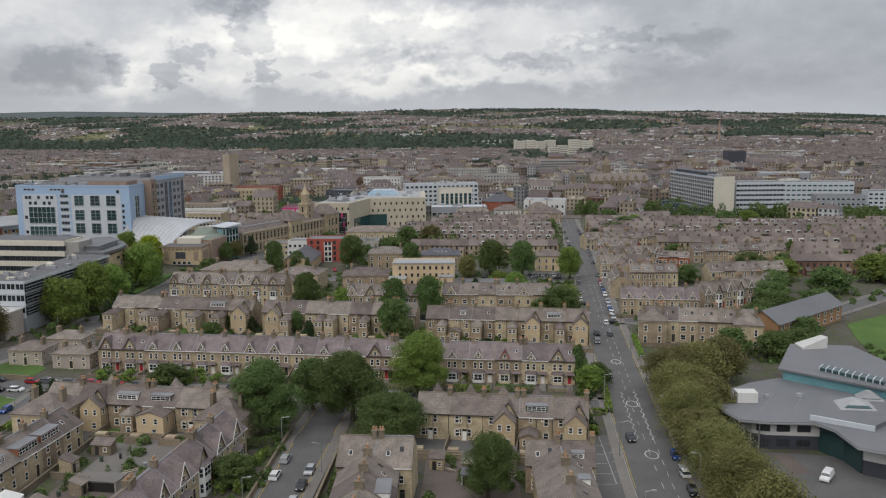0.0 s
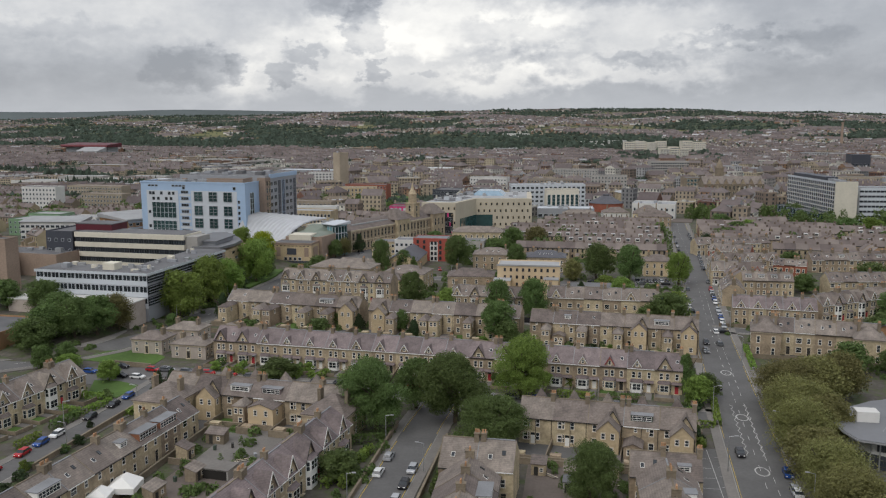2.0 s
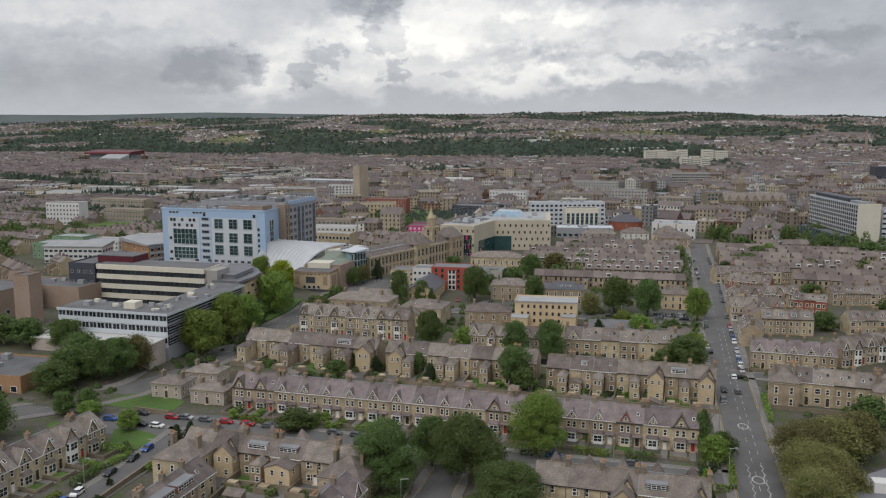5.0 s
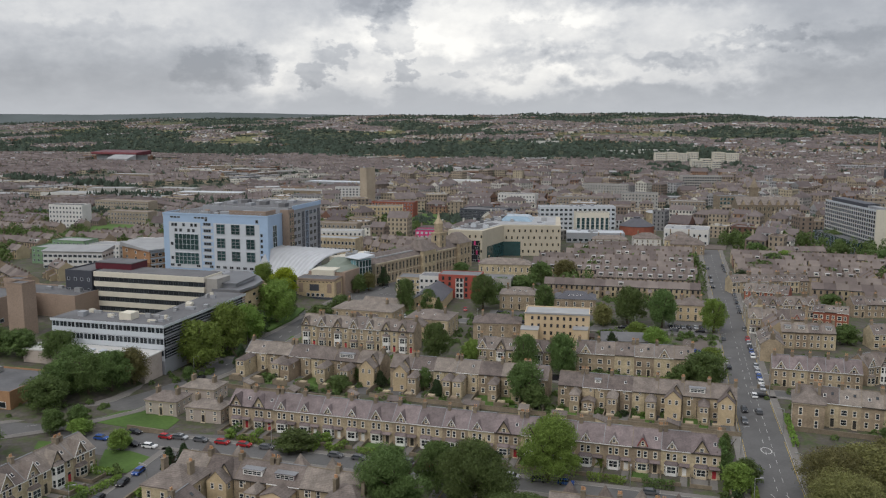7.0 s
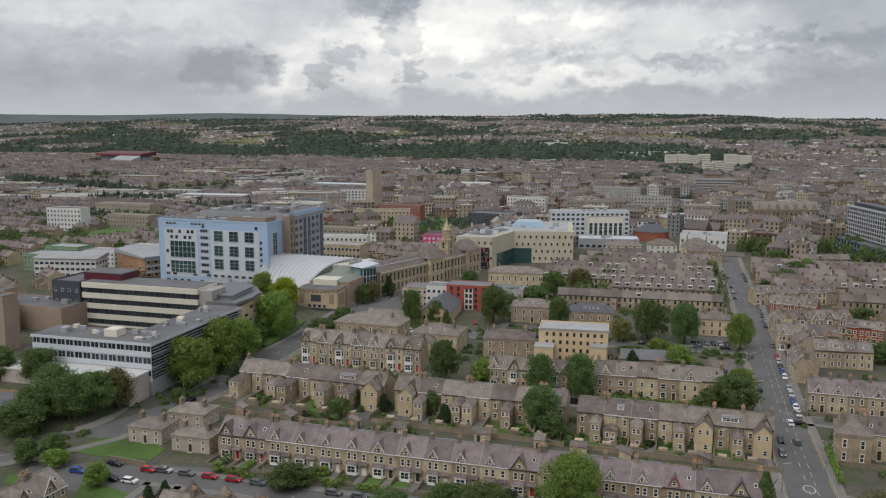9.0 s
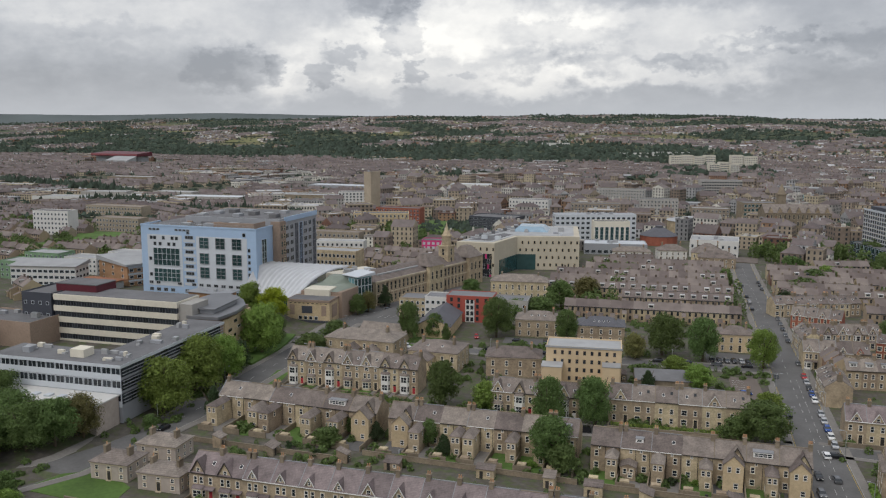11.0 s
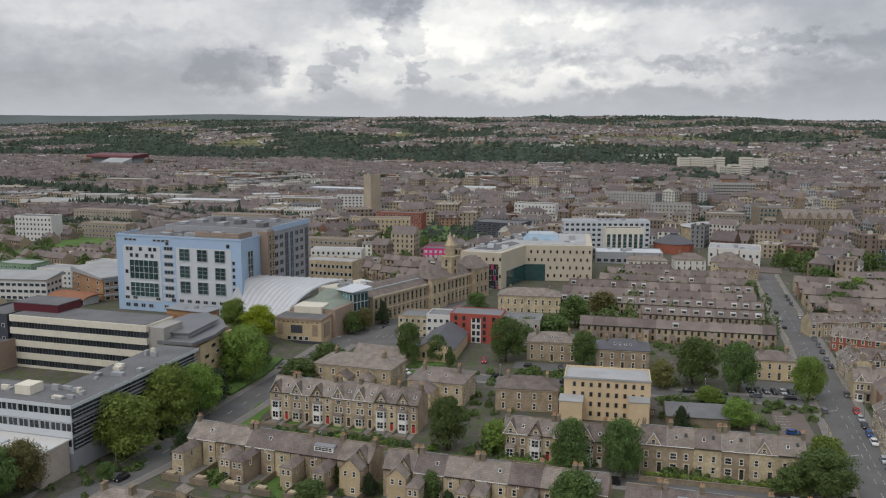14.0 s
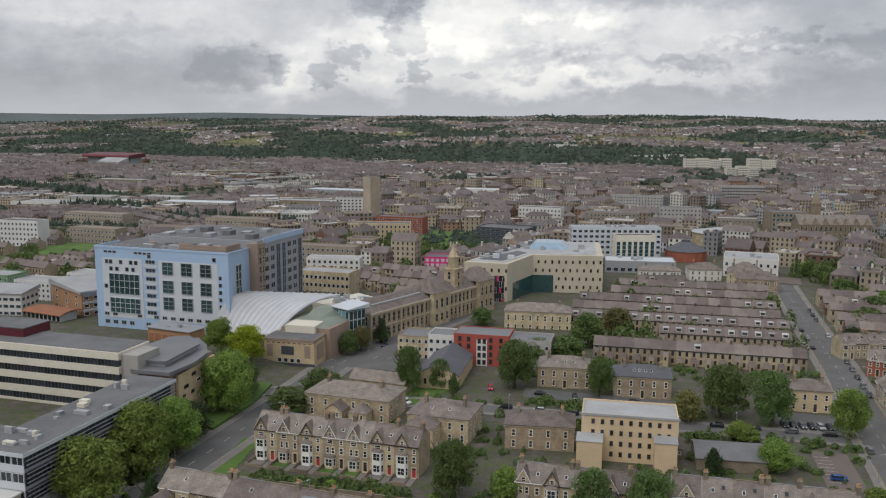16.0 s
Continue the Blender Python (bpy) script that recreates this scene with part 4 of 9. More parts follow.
# fronts further on
terrace(-125.5, 346.5, -77, 342.5, 7, "bays", 8.8, 12.3, 10, group="upper terrace", variants=[1, 0, 1, 0, 0, 1, 1], garden=6.0)
terrace(-50, 330.5, -22, 328.5, 4, "bays", 7.2, 10.4, 9, group="upper terrace", variants=[0, 1, 2, 5])
terrace(-12.8, 328.5, 29, 327, 6, "plain", 7.8, 11.2, 9, group="upper terrace", variants=[2, 0, 3, 0, 2, 3], garden=6.0)
v = villa(-109.2, 389.7, 29, 15, -6.8, 7.4, 10.4, 6, rear=True)
outrigger(v, 12.5, 6, 5.5, 4.6, 6.6, STONE, SLATE), outrigger(v, 20.5, 6, 5.0, 4.4, 6.4, STONE, SLATE, True)
v = villa(-77, 378, 19, 16, -6, 7.6, 10.6, 5, rear=True, skies=2)
outrigger(v, 6.0, 9, 7.5, 6.2, 8.6, STONE_PALE, SLATE, True)
villa(-48, 376, 20, 12, 4, 7.2, 10.2, 4, rear=True)
villa(-44.5, 438, 19.5, 13, 1, 7.4, 10.4, 5, skies=3)
villa(-17.5, 432, 19.5, 13, 1, 7.4, 10.4, 5, roof=SLATE_BLUE, skies=4)
villa(36.5, 428, 13.5, 10, 0, 7.2, 10.0, 4, wall=STONE_PALE)
# east of the main road
terrace(55.5, 288, 92, 281, 6, "plain", 7.6, 11.0, 9.5, group="east terrace", variants=[3, 0, 0, 3])
terrace(55, 325, 84, 322, 5, "plain", 7.0, 10.5, 9, wall=STONE, roof=SLATE_MAUVE, group="east terrace", variants=[2, 2, 2, 2, 2])
terrace(68, 380, 89, 380, 4, "plain", 7.0, 10.0, 9, group="east terrace", variants=[1, 1])
terrace(58.5, 404, 82, 403, 4, "gabled", 7.0, 10.4, 9, group="east terrace", variants=[0, 2, 0, 3])
terrace(58, 378, 56.5, 358, 4, "plain", 6.8, 9.8, 8.5, group="east terrace", variants=[0, 3])
terrace(89, 422, 103, 418, 3, "plain", 7.4, 9.4, 9, wall=REDBRICK, group="east terrace", variants=[0, 3])
terrace(64, 500, 106, 512, 8, "plain", 6.6, 9.6, 9, group="east terrace", variants=[0, 3, 0])
terrace(67, 476, 87, 468, 4, "plain", 6.4, 9.6, 9, wall=REDBRICK, group="east terrace", variants=[2, 0])
terrace(62, 444, 62, 424, 4, "plain", 6.6, 9.6, 8.5, group="east terrace", variants=[0, 3])
terrace(66, 434, 96, 440, 5, "bays", 6.6, 9.6, 9, group="east terrace", variants=[0, 1])
terrace(104, 384, 140, 390, 6, "plain", 6.6, 9.6, 9, group="east terrace", variants=[0, 3, 0])
terrace(112, 446, 160, 452, 8, "plain", 6.4, 9.4, 9, group="east terrace", variants=[0, 3, 1])
terrace(88, 332, 124, 356, 7, "bays", 6.8, 10.2, 9, group="east terrace", variants=[0, 1])
villa(59.5, 288.5, 9, 12, -10, 8.0, 11.2, 2, label="stone end house with a hipped roof", group="end houses", rear=True)
villa(89, 282.5, 9, 12, -10, 8.0, 11.2, 2, label="stone end house with a hipped roof", group="end houses", rear=True)
villa(-139, 261, 11, 9, -4, 4.6, 6.8, 3, label="pale rendered lodge with a low hipped roof", wall=LODGE, pots=1, group="lodges")
villa(-133.5, 275, 12, 9, -4, 4.6, 6.8, 3, label="pale rendered lodge with a low hipped roof", wall=LODGE, pots=1, group="lodges")
villa(-123, 257, 12, 8, -4, 4.4, 6.4, 3, label="pale rendered lodge with a low hipped roof", wall=LODGE, pots=1, group="lodges")

villa(-103, 199, 11.5, 13, -7, 6.6, 10.2, 3, label="hipped stone end house with tall chimneys", group="end houses", rear=True)
villa(-58.5, 195.5, 11, 13, -7, 6.6, 10.2, 3, label="hipped stone end house with tall chimneys", group="end houses", rear=True)


def outbuilding(x, y, w, d, h, deg, mat, label="low stone outbuilding with a lean-to slate roof"):
    o = thing("outbuilding", pose(x, y, gz(x, y), 0, 0, deg), label, "outbuilding", "outbuildings")
    part("wall", Shape().prism([(0, 0), (w, 0), (w, d), (0, d)], -0.2, [h, h, h + d * 0.35, h + d * 0.35]), mat, o)
    part("roof", Shape().add([(-0.2, -0.25, h - 0.05), (w + 0.2, -0.25, h - 0.05), (w + 0.2, d + 0.1, h + d * 0.36), (-0.2, d + 0.1, h + d * 0.36), (-0.2, -0.25, h + 0.1), (w + 0.2, -0.25, h + 0.1), (w + 0.2, d + 0.1, h + d * 0.36 + 0.14), (-0.2, d + 0.1, h + d * 0.36 + 0.14)],
         [(0, 3, 2, 1), (4, 5, 6, 7), (0, 1, 5, 4), (1, 2, 6, 5), (2, 3, 7, 6), (3, 0, 4, 7)]), SLATE, o)
    part("door", Shape().box(w * 0.2, -0.06, 0, w * 0.2 + 0.9, 0.02, 2.0), DARKPAINT, o)
    window(o, w * 0.7, 0, 0.9, 0.8, 0.9)


rng = random.Random(17)
for x, y, deg in [(-87 + rng.uniform(-1, 8), 152 + 11 * k, rng.choice([-7, 83])) for k in range(4)] + [(-118 + 17 * k + rng.uniform(-6, 6), 283 - 1.4 * k + rng.uniform(-3, 1), rng.choice((-6, 84))) for k in range(9)] + [(-104 + 26 * k + rng.uniform(-6, 6), 263.5 - 2 * k, 174) for k in range(5)] + [(-10 + 7 * k, 176 + rng.uniform(-2, 3), -4) for k in range(5)] + [(-115 + 13 * k, 359, 0) for k in range(4)] + [(-10 + 8 * k, 373, 2) for k in range(3)]:
    outbuilding(x, y, rng.uniform(2.6, 5), rng.uniform(2.2, 3.4), rng.uniform(2.1, 2.9), deg, rng.choice([STONE, STONE_DARK, STONE]))


def wheelie_bin(x, y, deg, mat, colour):
    b = thing("wheelie_bin", pose(x, y, gz(x, y) + 0.05, 0, 0, deg), colour + " plastic wheelie bin in a back yard", "bin", "wheelie bins")
    part("body", Shape().prism([(-0.27, -0.3), (0.27, -0.3), (0.27, 0.3), (-0.27, 0.3)], 0, 1.0, [(-0.3, -0.36), (0.3, -0.36), (0.3, 0.36), (-0.3, 0.36)]), mat, b)
    part("lid", Shape().prism([(-0.32, -0.4), (0.32, -0.4), (0.32, 0.38), (-0.32, 0.38)], 1.0, [1.04, 1.04, 1.12, 1.12]), mat, b)


def timber_pile(x, y, deg, n, seed):
    r = random.Random(seed)
    p = thing("timber_pile", pose(x, y, gz(x, y) + 0.05, 0, 0, deg), "pile of weathered boards lying in a yard", "timber", "timber piles")
    for k in range(n):
        u, v = r.uniform(-0.6, 0.6), r.uniform(-0.5, 0.5)
        part("board", Shape().box(u - 1.6, v - 0.14, 0.06 * k, u + 1.6, v + 0.14, 0.06 * k + 0.05), r.choice([TRIM, BARK, PAVING, CREAM]), p)


def flat_garage(x, y, w, d, deg):
    g = thing("garage", pose(x, y, gz(x, y), 0, 0, deg), "flat-roofed concrete garage with a stained felt roof", "garage", "garages")
    part("wall", Shape().box(0, 0, -0.2, w, d, 2.2), CONCRETE, g)
    part("roof", Shape().box(-0.2, -0.2, 2.2, w + 0.2, d + 0.2, 2.36), FELT if int(x) % 2 else PAVING, g)
    part("door", Shape().box(0.3, -0.06, 0, w - 0.3, 0.02, 2.0), DARKPAINT, g)


for k, (x, y) in enumerate(((-83, 181), (-79.5, 183), (-72, 178), (-84, 163), (-68, 186), (-9, 183), (1, 181), (14, 178), (-70, 290), (-30, 284), (12, 277), (-96, 292), (30, 276))):
    wheelie_bin(x, y, 20 * k, (MOSSGREEN, DARKPAINT, GREYPANEL)[k % 3], ("dark green", "black", "grey")[k % 3])
for k, (x, y) in enumerate(((-80, 171), (-74, 176), (-78, 160), (-70, 164), (-6, 178), (8, 175))):
    timber_pile(x, y, 35 * k, 6, k)
for x, y, w, d, deg in ((-82, 166, 9, 4.5, -7), (-112.5, 150, 10, 6, -7), (-112, 158, 8, 5, -7), (-111, 166, 9, 5, -7), (-3, 170, 6, 4, -3), (3, 152, 8, 5, 0)):
    flat_garage(x, y, w, d, deg)
for ring, mat, lab in (([(-88, 150), (-66, 147), (-63, 170), (-86, 173)], BRICKPAVE, "worn brown yard behind terraced houses"), ([(-85, 175), (-62, 172), (-60, 192), (-84, 195)], PAVING, "stained concrete yard behind terraced houses"), ([(-11, 150), (9, 150), (9, 186), (-11, 187)], BRICKPAVE, "dark earth yard between terraces"), ([(66.5, 176.5), (71.5, 177.5), (70, 188), (66, 188)], BRICKPAVE, "brown block-paved patch of the forecourt")):
    slab("yard", ring, 0.045, mat, lab, "yard")


def wall_run(x0, y0, x1, y1, h):
    L = math.dist((x0, y0), (x1, y1))
    w = thing("garden_wall", pose(x0, y0, gz(x0, y0), 0, 0, math.degrees(math.atan2(y1 - y0, x1 - x0))), "low rough stone garden wall with coping", "wall", "garden walls")
    part("wall", Shape().box(0, -0.18, -0.3, L, 0.18, h), STONE_DARK, w)
    part("coping", Shape().box(-0.03, -0.25, h, L + 0.03, 0.25, h + 0.12), STONE_DARK, w)


for q in ((-132, 287, -83, 281), (-80, 287, -20, 279), (-16, 278, 38, 272), (-112, 264, -20, 256, ), (-18, 256, 26, 252), (-92, 150, -90, 192), (-88, 196, -60, 193), (-90, 172, -66, 169), (-124, 331, -75, 327), (-13, 321.5, 28, 320), (-50, 325, -24, 323), (-117.6, 164, -115.6, 208), (-143, 243, -130, 241), (-13, 184, 24, 180.5), (52, 281, 92, 274), (29, 206, 29.5, 231), (-45, 150, -44.5, 203), (-31.5, 150, -31, 196), (-30, 168, -17, 168), (50, 322, 86, 318)):
    wall_run(*q, 1.3)

# ---- larger buildings ----
BCACHE = {}


def pane_window(parent, u, y, z, w, h, turn=0, frame_mat=None, glass=None, bars=(1, 1), depth=0.12):
    """A window with frame and panes in one mesh; bars: divisions across and up."""
    fm, gl = frame_mat or WHITEPANEL, glass or GLASS
    key = (round(w, 2), round(h, 2), fm.name, gl.name, bars)
    if key not in BCACHE:
        t = min(0.14, w * 0.1)
        edges = lambda lo, hi, k: [v for q in range(k + 1) for v in (lo + (hi - lo) * q / k - t / 2, lo + (hi - lo) * q / k + t / 2)]
        BCACHE[key] = relief(edges(-w / 2, w / 2, bars[0]), edges(0, h, bars[1]), lambda i, j: (0.04, 1) if i % 2 and j % 2 else (depth, 0), fm, gl)
    return part("window", BCACHE[key], None, parent, m=pose(u, y, z, 0, 0, turn))


def join_meshes(name, items, parent):
    """Small far windows of one building joined into one part."""
    V, F, M, mats = [], [], [], []
    for me, m in items:
        o = len(V)
        V += [tuple(m @ v.co) for v in me.vertices]
        for p in me.polygons:
            F.append(tuple(i + o for i in p.vertices))
            mat = me.materials[p.material_index]
            if mat not in mats:
                mats.append(mat)
            M.append(mats.index(mat))
    me = bpy.data.meshes.new(name)
    me.from_pydata(V, [], F)
    for mat in mats:
        me.materials.append(mat)
    me.polygons.foreach_set("material_index", M)
    me.update()
    return tagged(part(name, me, None, parent), kind="stuff")


def gather(b):
    """Joins the single windows below b."""
    wins = [o for o in b.children if o.name.startswith("window")]
    join_meshes("window_band", [(o.data, o.matrix_basis) for o in wins], b)
    for o in wins:
        bpy.data.objects.remove(o)


def block(name, x, y, w, d, h, deg, wall, label, category="building", base=None, roof=None, parapet=0.6, floors=0, cols=0, ww=1.4, wh=1.5, frame_mat=None, glass=None, side_cols=0, plant=0, group="", bars=(1, 1), ground_z=1.0):
    """A flat-roofed block, its front-left corner at (x, y), front along +x turned by deg."""
    z = gz(x, y) if base is None else base
    b = thing(name, pose(x, y, z, 0, 0, deg), label, category, group)
    part("wall", Shape().box(0, 0, -4, w, d, h), wall, b)
    r = Shape().box(0.3, 0.3, h, w - 0.3, d - 0.3, h + 0.05)
    part("roof", r, roof or FELT, b)
    if parapet:
        t = 0.3
        part("parapet", Shape().box(0, 0, h + 0.004, w, t, h + parapet).box(0, d - t, h + 0.004, w, d, h + parapet).box(0, t, h + 0.004, t, d - t, h + parapet).box(w - t, t, h + 0.004, w, d - t, h + parapet), wall, b)
    fh = (h - 0.4) / floors if floors else 0
    for f in range(floors):
        for c in range(cols):
            pane_window(b, w * (c + 0.5) / cols, 0, ground_z + f * fh, ww, wh, 0, frame_mat, glass, bars)
        for c in range(side_cols):
            yy = d * (c + 0.5) / side_cols
            pane_window(b, w, yy, ground_z + f * fh, ww, wh, 90, frame_mat, glass, bars)
            pane_window(b, 0, yy, ground_z + f * fh, ww, wh, -90, frame_mat, glass, bars)
    if y > 455 and floors and name != "red_flats" and name != "brick_offices":
        gather(b)
    rng = random.Random(int(x * 3 + y))
    for k in range(plant):
        px, py = rng.uniform(0.15, 0.8) * w, rng.uniform(0.2, 0.75) * d
        a, c = rng.uniform(1.2, 3.5), rng.uniform(1.0, 2.6)
        part("plant_box", Shape().box(px, py, h + 0.05, px + a, py + c, h + rng.uniform(0.9, 2.2)), rng.choice([GREYPANEL, PALEFELT, STEEL]), b)
    return b


# blue and white college tower
blue = thing("college_building", pose(-245.5, 456, 5.0, 0, 0, -5.8), "pale blue and white panelled college building of many storeys", "building")
part("wall", Shape().box(0, 0, -6, 64.5, 16.5, 35.2), BLUEPANEL, blue)
part("roof", Shape().box(0.5, 0.5, 35.2, 64, 46, 35.3), FELT, blue)
part("parapet", Shape().box(-0.2, -0.2, 35.2, 64.7, 0.4, 36.0).box(64.2, 0.4, 35.2, 64.7, 16.5, 36.0).box(-0.2, 0.4, 35.2, 0.4, 16.5, 36.0), BLUEPANEL, blue)
part("white_panel", Shape().box(3.6, -0.12, 5.4, 23.5, 0.01, 31.0), WHITEPANEL, blue)
part("white_panel", Shape().box(31.5, -0.12, 5.4, 59.5, 0.01, 31.0), WHITEPANEL, blue)
for k in range(7):
    part("white_panel", Shape().box(24.3, -0.11, 6.2 + k * 3.6, 31, 0.01, 7.6 + k * 3.6), WHITEPANEL, blue)
for z0, hh in ((15.7, 8.7), (7.6, 6.4)):
    pane_window(blue, 14.5, -0.12, z0, 15, hh, 0, WHITEPANEL, GLASS_GREEN, (6, 3), 0.3)
for c, u in enumerate((36.0, 45.0, 54.0)):
    for r, z0 in enumerate((25.3, 17.6, 10.6)):
        pane_window(blue, u, -0.12, z0, 5.0, 5.2, 0, GREYPANEL, GLASS_GREEN, (2, 3), 0.35)
for k in range(7):
    pane_window(blue, 27.6, -0.11, 7.9 + 3.6 * k, 4.4, 1.5, 0, GREYPANEL, GLASS, (3, 1))
    pane_window(blue, 60.6, 0, 9.5 + 3.0 * k, 1.3, 1.6, 0, GREYPANEL, GLASS) if k < 6 else None
for k in range(14):
    pane_window(blue, 5.0 + 4.1 * k, -0.12, 6.2, 2.2, 1.3, 0, GREYPANEL, GLASS, (2, 1)) if k not in (2, 3, 5) else None
    pane_window(blue, 5.0 + 4.1 * k, 0, 2.6, 2.2, 1.6, 0, GREYPANEL, GLASS, (2, 1)) if k not in (4, 9) else None
for u in (5.5, 7.7, 9.9, 20.5, 22.7, 24.9, 27.1):
    pane_window(blue, u, 0, 33.2, 1.7, 0.9, 0, GREYPANEL, GLASS)
for u, z in ((6, 28.6), (8, 28.6), (13, 28.6), (18, 28.6), (20.5, 28.6), (27, 31.8), (58, 31.8), (16, 25.6), (19, 25.6), (11, 25.6), (8, 25.6), (5.2, 18), (5.2, 10)):
    pane_window(blue, u, -0.12 if z < 31 and (u < 23 or u > 32) else 0, z, 1.6, 1.7, 0, GREYPANEL, GLASS)
pane_window(blue, 64.5, 7.5, 2, 4.5, 28, 90, WHITEPANEL, GLASS_GREEN, (2, 9), 0.3)
wing = part("rear_wing", Shape().box(14, 18, -6, 67.5, 60, 38.6), GREYPANEL, blue)
part("stair_tower", Shape().box(63.5, 16.5, -6, 68.5, 23, 37.5), BRICK, blue)
for f in range(9):
    pane_window(blue, 68.5, 18.6, 1 + 4 * f, 1.6, 2.6, 90, BRICK, GLASS_GREEN, (1, 2))
    pane_window(blue, 68.5, 21.2, 1 + 4 * f, 1.6, 2.6, 90, YELLOWREND, GLASS_GREEN, (1, 2))
part("plant_screen", Shape().box(40, 2.5, 35.3, 62, 3.0, 38.0).box(61.6, 3.0, 35.3, 62, 14, 38.0), BRICK, blue)
part("wing_roof", Shape().box(15, 19, 38.6, 66.5, 59, 38.7), FELT, blue)
part("wing_fascia", Shape().box(67.5, 23, 36.8, 67.9, 60.3, 39.2), BLUEPANEL, blue)
for k in range(9):
    part("plant_box", Shape().box(18 + 5.2 * k, 22 + 7 * (k % 4), 38.7, 22 + 5.2 * k, 27 + 7 * (k % 4), 39.6 + 0.5 * (k % 3)), [STEEL, GREYPANEL, FELT][k % 3], blue)
for c in range(7):
    for f in range(9):
        if c in (2, 3, 6):
            if f == 0:
                pane_window(blue, 67.5, 26 + 5.2 * c, 1, 3.4, 34, 90, BLUEPANEL if c == 3 else GREYPANEL, DARKPANEL, (2, 9))
        else:
            pane_window(blue, 67.5, 26 + 5.2 * c, 0.5 + 4 * f, 3.2, 2.2, 90, GREYPANEL, GLASS, (2, 1))
rng = random.Random(5)
for k in range(16):
    px, py = rng.uniform(14, 60), rng.uniform(3, 14)
    part("plant_box", Shape().box(px, py, 35.3, px + rng.uniform(2, 6), py + rng.uniform(1.5, 4), 35.3 + rng.uniform(0.6, 2.0)), rng.choice([GREYPANEL, BRICK, STEEL, FELT]), blue)
for k in range(22):
    part("railing_post", Shape().cyl(2 + 2.9 * k, 0.6, 35.3, 37.2, 0.05, n=5), STEEL, blue)
part("railing", Shape().box(2, 0.57, 37.1, 63, 0.63, 37.2).box(2, 0.57, 36.5, 63, 0.63, 36.56), STEEL, blue)
for px, ht in ((8, 5), (20, 3.5), (36, 6), (41, 4.5), (52, 5.5)):
    part("mast", Shape().cyl(px, 5, 35.3, 35.3 + ht, 0.12, 0.06, 6), STEEL, blue)


# swooping membrane roof beside it
def arena():
    a = thing("arena_roof", pose(0, 0, 0), "swooping ribbed pale grey membrane roof between college buildings", "roof")
    nu, nv = 26, 10
    rib = Shape()
    grid = []
    for i in range(nu + 1):
        u = i / nu
        for j in range(nv + 1):
            v = j / nv
            # low edge sweeps forward, top edge runs back along the tall building
            low = Vector((-187 + 25 * u, 446 + 4 * u, 9.5 - 1.5 * u))
            top = Vector((-177 + 30 * u, 455 + 33 * u, 24.5 - 6.5 * u))
            p = low.lerp(top, v)
            p += Vector((-1.5, -1.0, 3.4)) * math.sin(math.pi * v)
            p.z += 0.35 * (i % 2)
            grid.append(p)
    n = nv + 1
    rib.add(grid + [p - Vector((0, 0, 0.5)) for p in grid], [q for i in range(nu) for j in range(nv) for q in ((i * n + j, (i + 1) * n + j, (i + 1) * n + j + 1, i * n + j + 1), tuple(len(grid) + k for k in (i * n + j, i * n + j + 1, (i + 1) * n + j + 1, (i + 1) * n + j)))])
    part("membrane", rib, FABRIC, a)
    part("wall", Shape().prism([(-186, 447), (-163, 451), (-156, 482), (-179, 452)], -1, 8), GLASS_GREEN, a)
    part("flat_roof", Shape().prism([(-160, 488), (-142, 478), (-128, 498), (-146, 512)], -1, 14), CREAM, a)
    rr = random.Random(4)
    for k in range(24):
        q, r = rr.uniform(0.1, 0.9), rr.uniform(0.1, 0.85)
        px, py = -158 + 16 * q + 13 * r, 488 - 9 * q + 20 * r
        part("plant_box", Shape().box(px, py, 14, px + rr.uniform(1, 3), py + rr.uniform(1, 2.4), 14 + rr.uniform(0.8, 2.4)), rr.choice([WHITEPANEL, PALEFELT, GREYPANEL]), a)


arena()

hall = thing("theatre", pose(-161.2, 436.8, 0, 0, 0, -2), "sand-coloured theatre hall with a folded green roof", "building")
part("wall", Shape().box(0, 0, -3, 20.8, 12, 10.0), STONE_PALE, hall)
part("rear_wall", Shape().prism([(2, 12), (22.5, 12), (26, 38), (4, 40)], -3, 12.2), BRICK, hall)
part("fly_wall", Shape().box(4.5, 10, 10, 17, 20, 13.4), CREAM, hall)
part("eave_band", Shape().box(-0.2, -0.2, 9.4, 21.0, 12.0, 10.5), BRICK, hall)
part("flat_roof", Shape().box(0.4, 0.4, 10.5, 20.4, 9.8, 10.56), FELT, hall)
part("roof", Shape().prism([(1.5, 14), (20, 11.6), (26.6, 37), (3, 41)], 12.3, [13.6, 13.4, 13.4, 13.6], [(7, 25), (14, 23), (22, 36), (8, 38)]).prism([(7, 25), (14, 23), (22, 36), (8, 38)], 13.4, 16.5, [(9, 30), (12, 29), (18, 35), (10, 36)]), COPPER, hall)
part("picture_window", Shape().box(7.2, -0.1, 4.2, 12.4, 0.02, 7.6), DARKPANEL, hall)
for u in (1.2, 16.8):
    part("brown_panel", Shape().box(u, -0.08, 3.2, u + 2.4, 0.02, 8.0), BRICK, hall)
for k in range(9):
    pane_window(hall, 1.8 + 2.15 * k, 0, 8.6, 1.3, 0.5, 0, STONE_PALE, GLASS)
for k in range(4):
    pane_window(hall, 6.4 + 2.6 * k, 0, 1.2, 1.6, 1.6, 0, WHITEPANEL, GLASS)
part("base_course", Shape().box(-0.15, -0.15, -3, 20.95, 0, 1.0), DARKPANEL, hall)
part("side_fins", Shape().box(20.8, 3, 2, 21.1, 9, 8), BRICK, hall)
fin = thing("glass_pavilion", pose(-135.6, 464.8, 0, 0, 0, 58), "tall teal glass pavilion with a tilted white roof", "building")
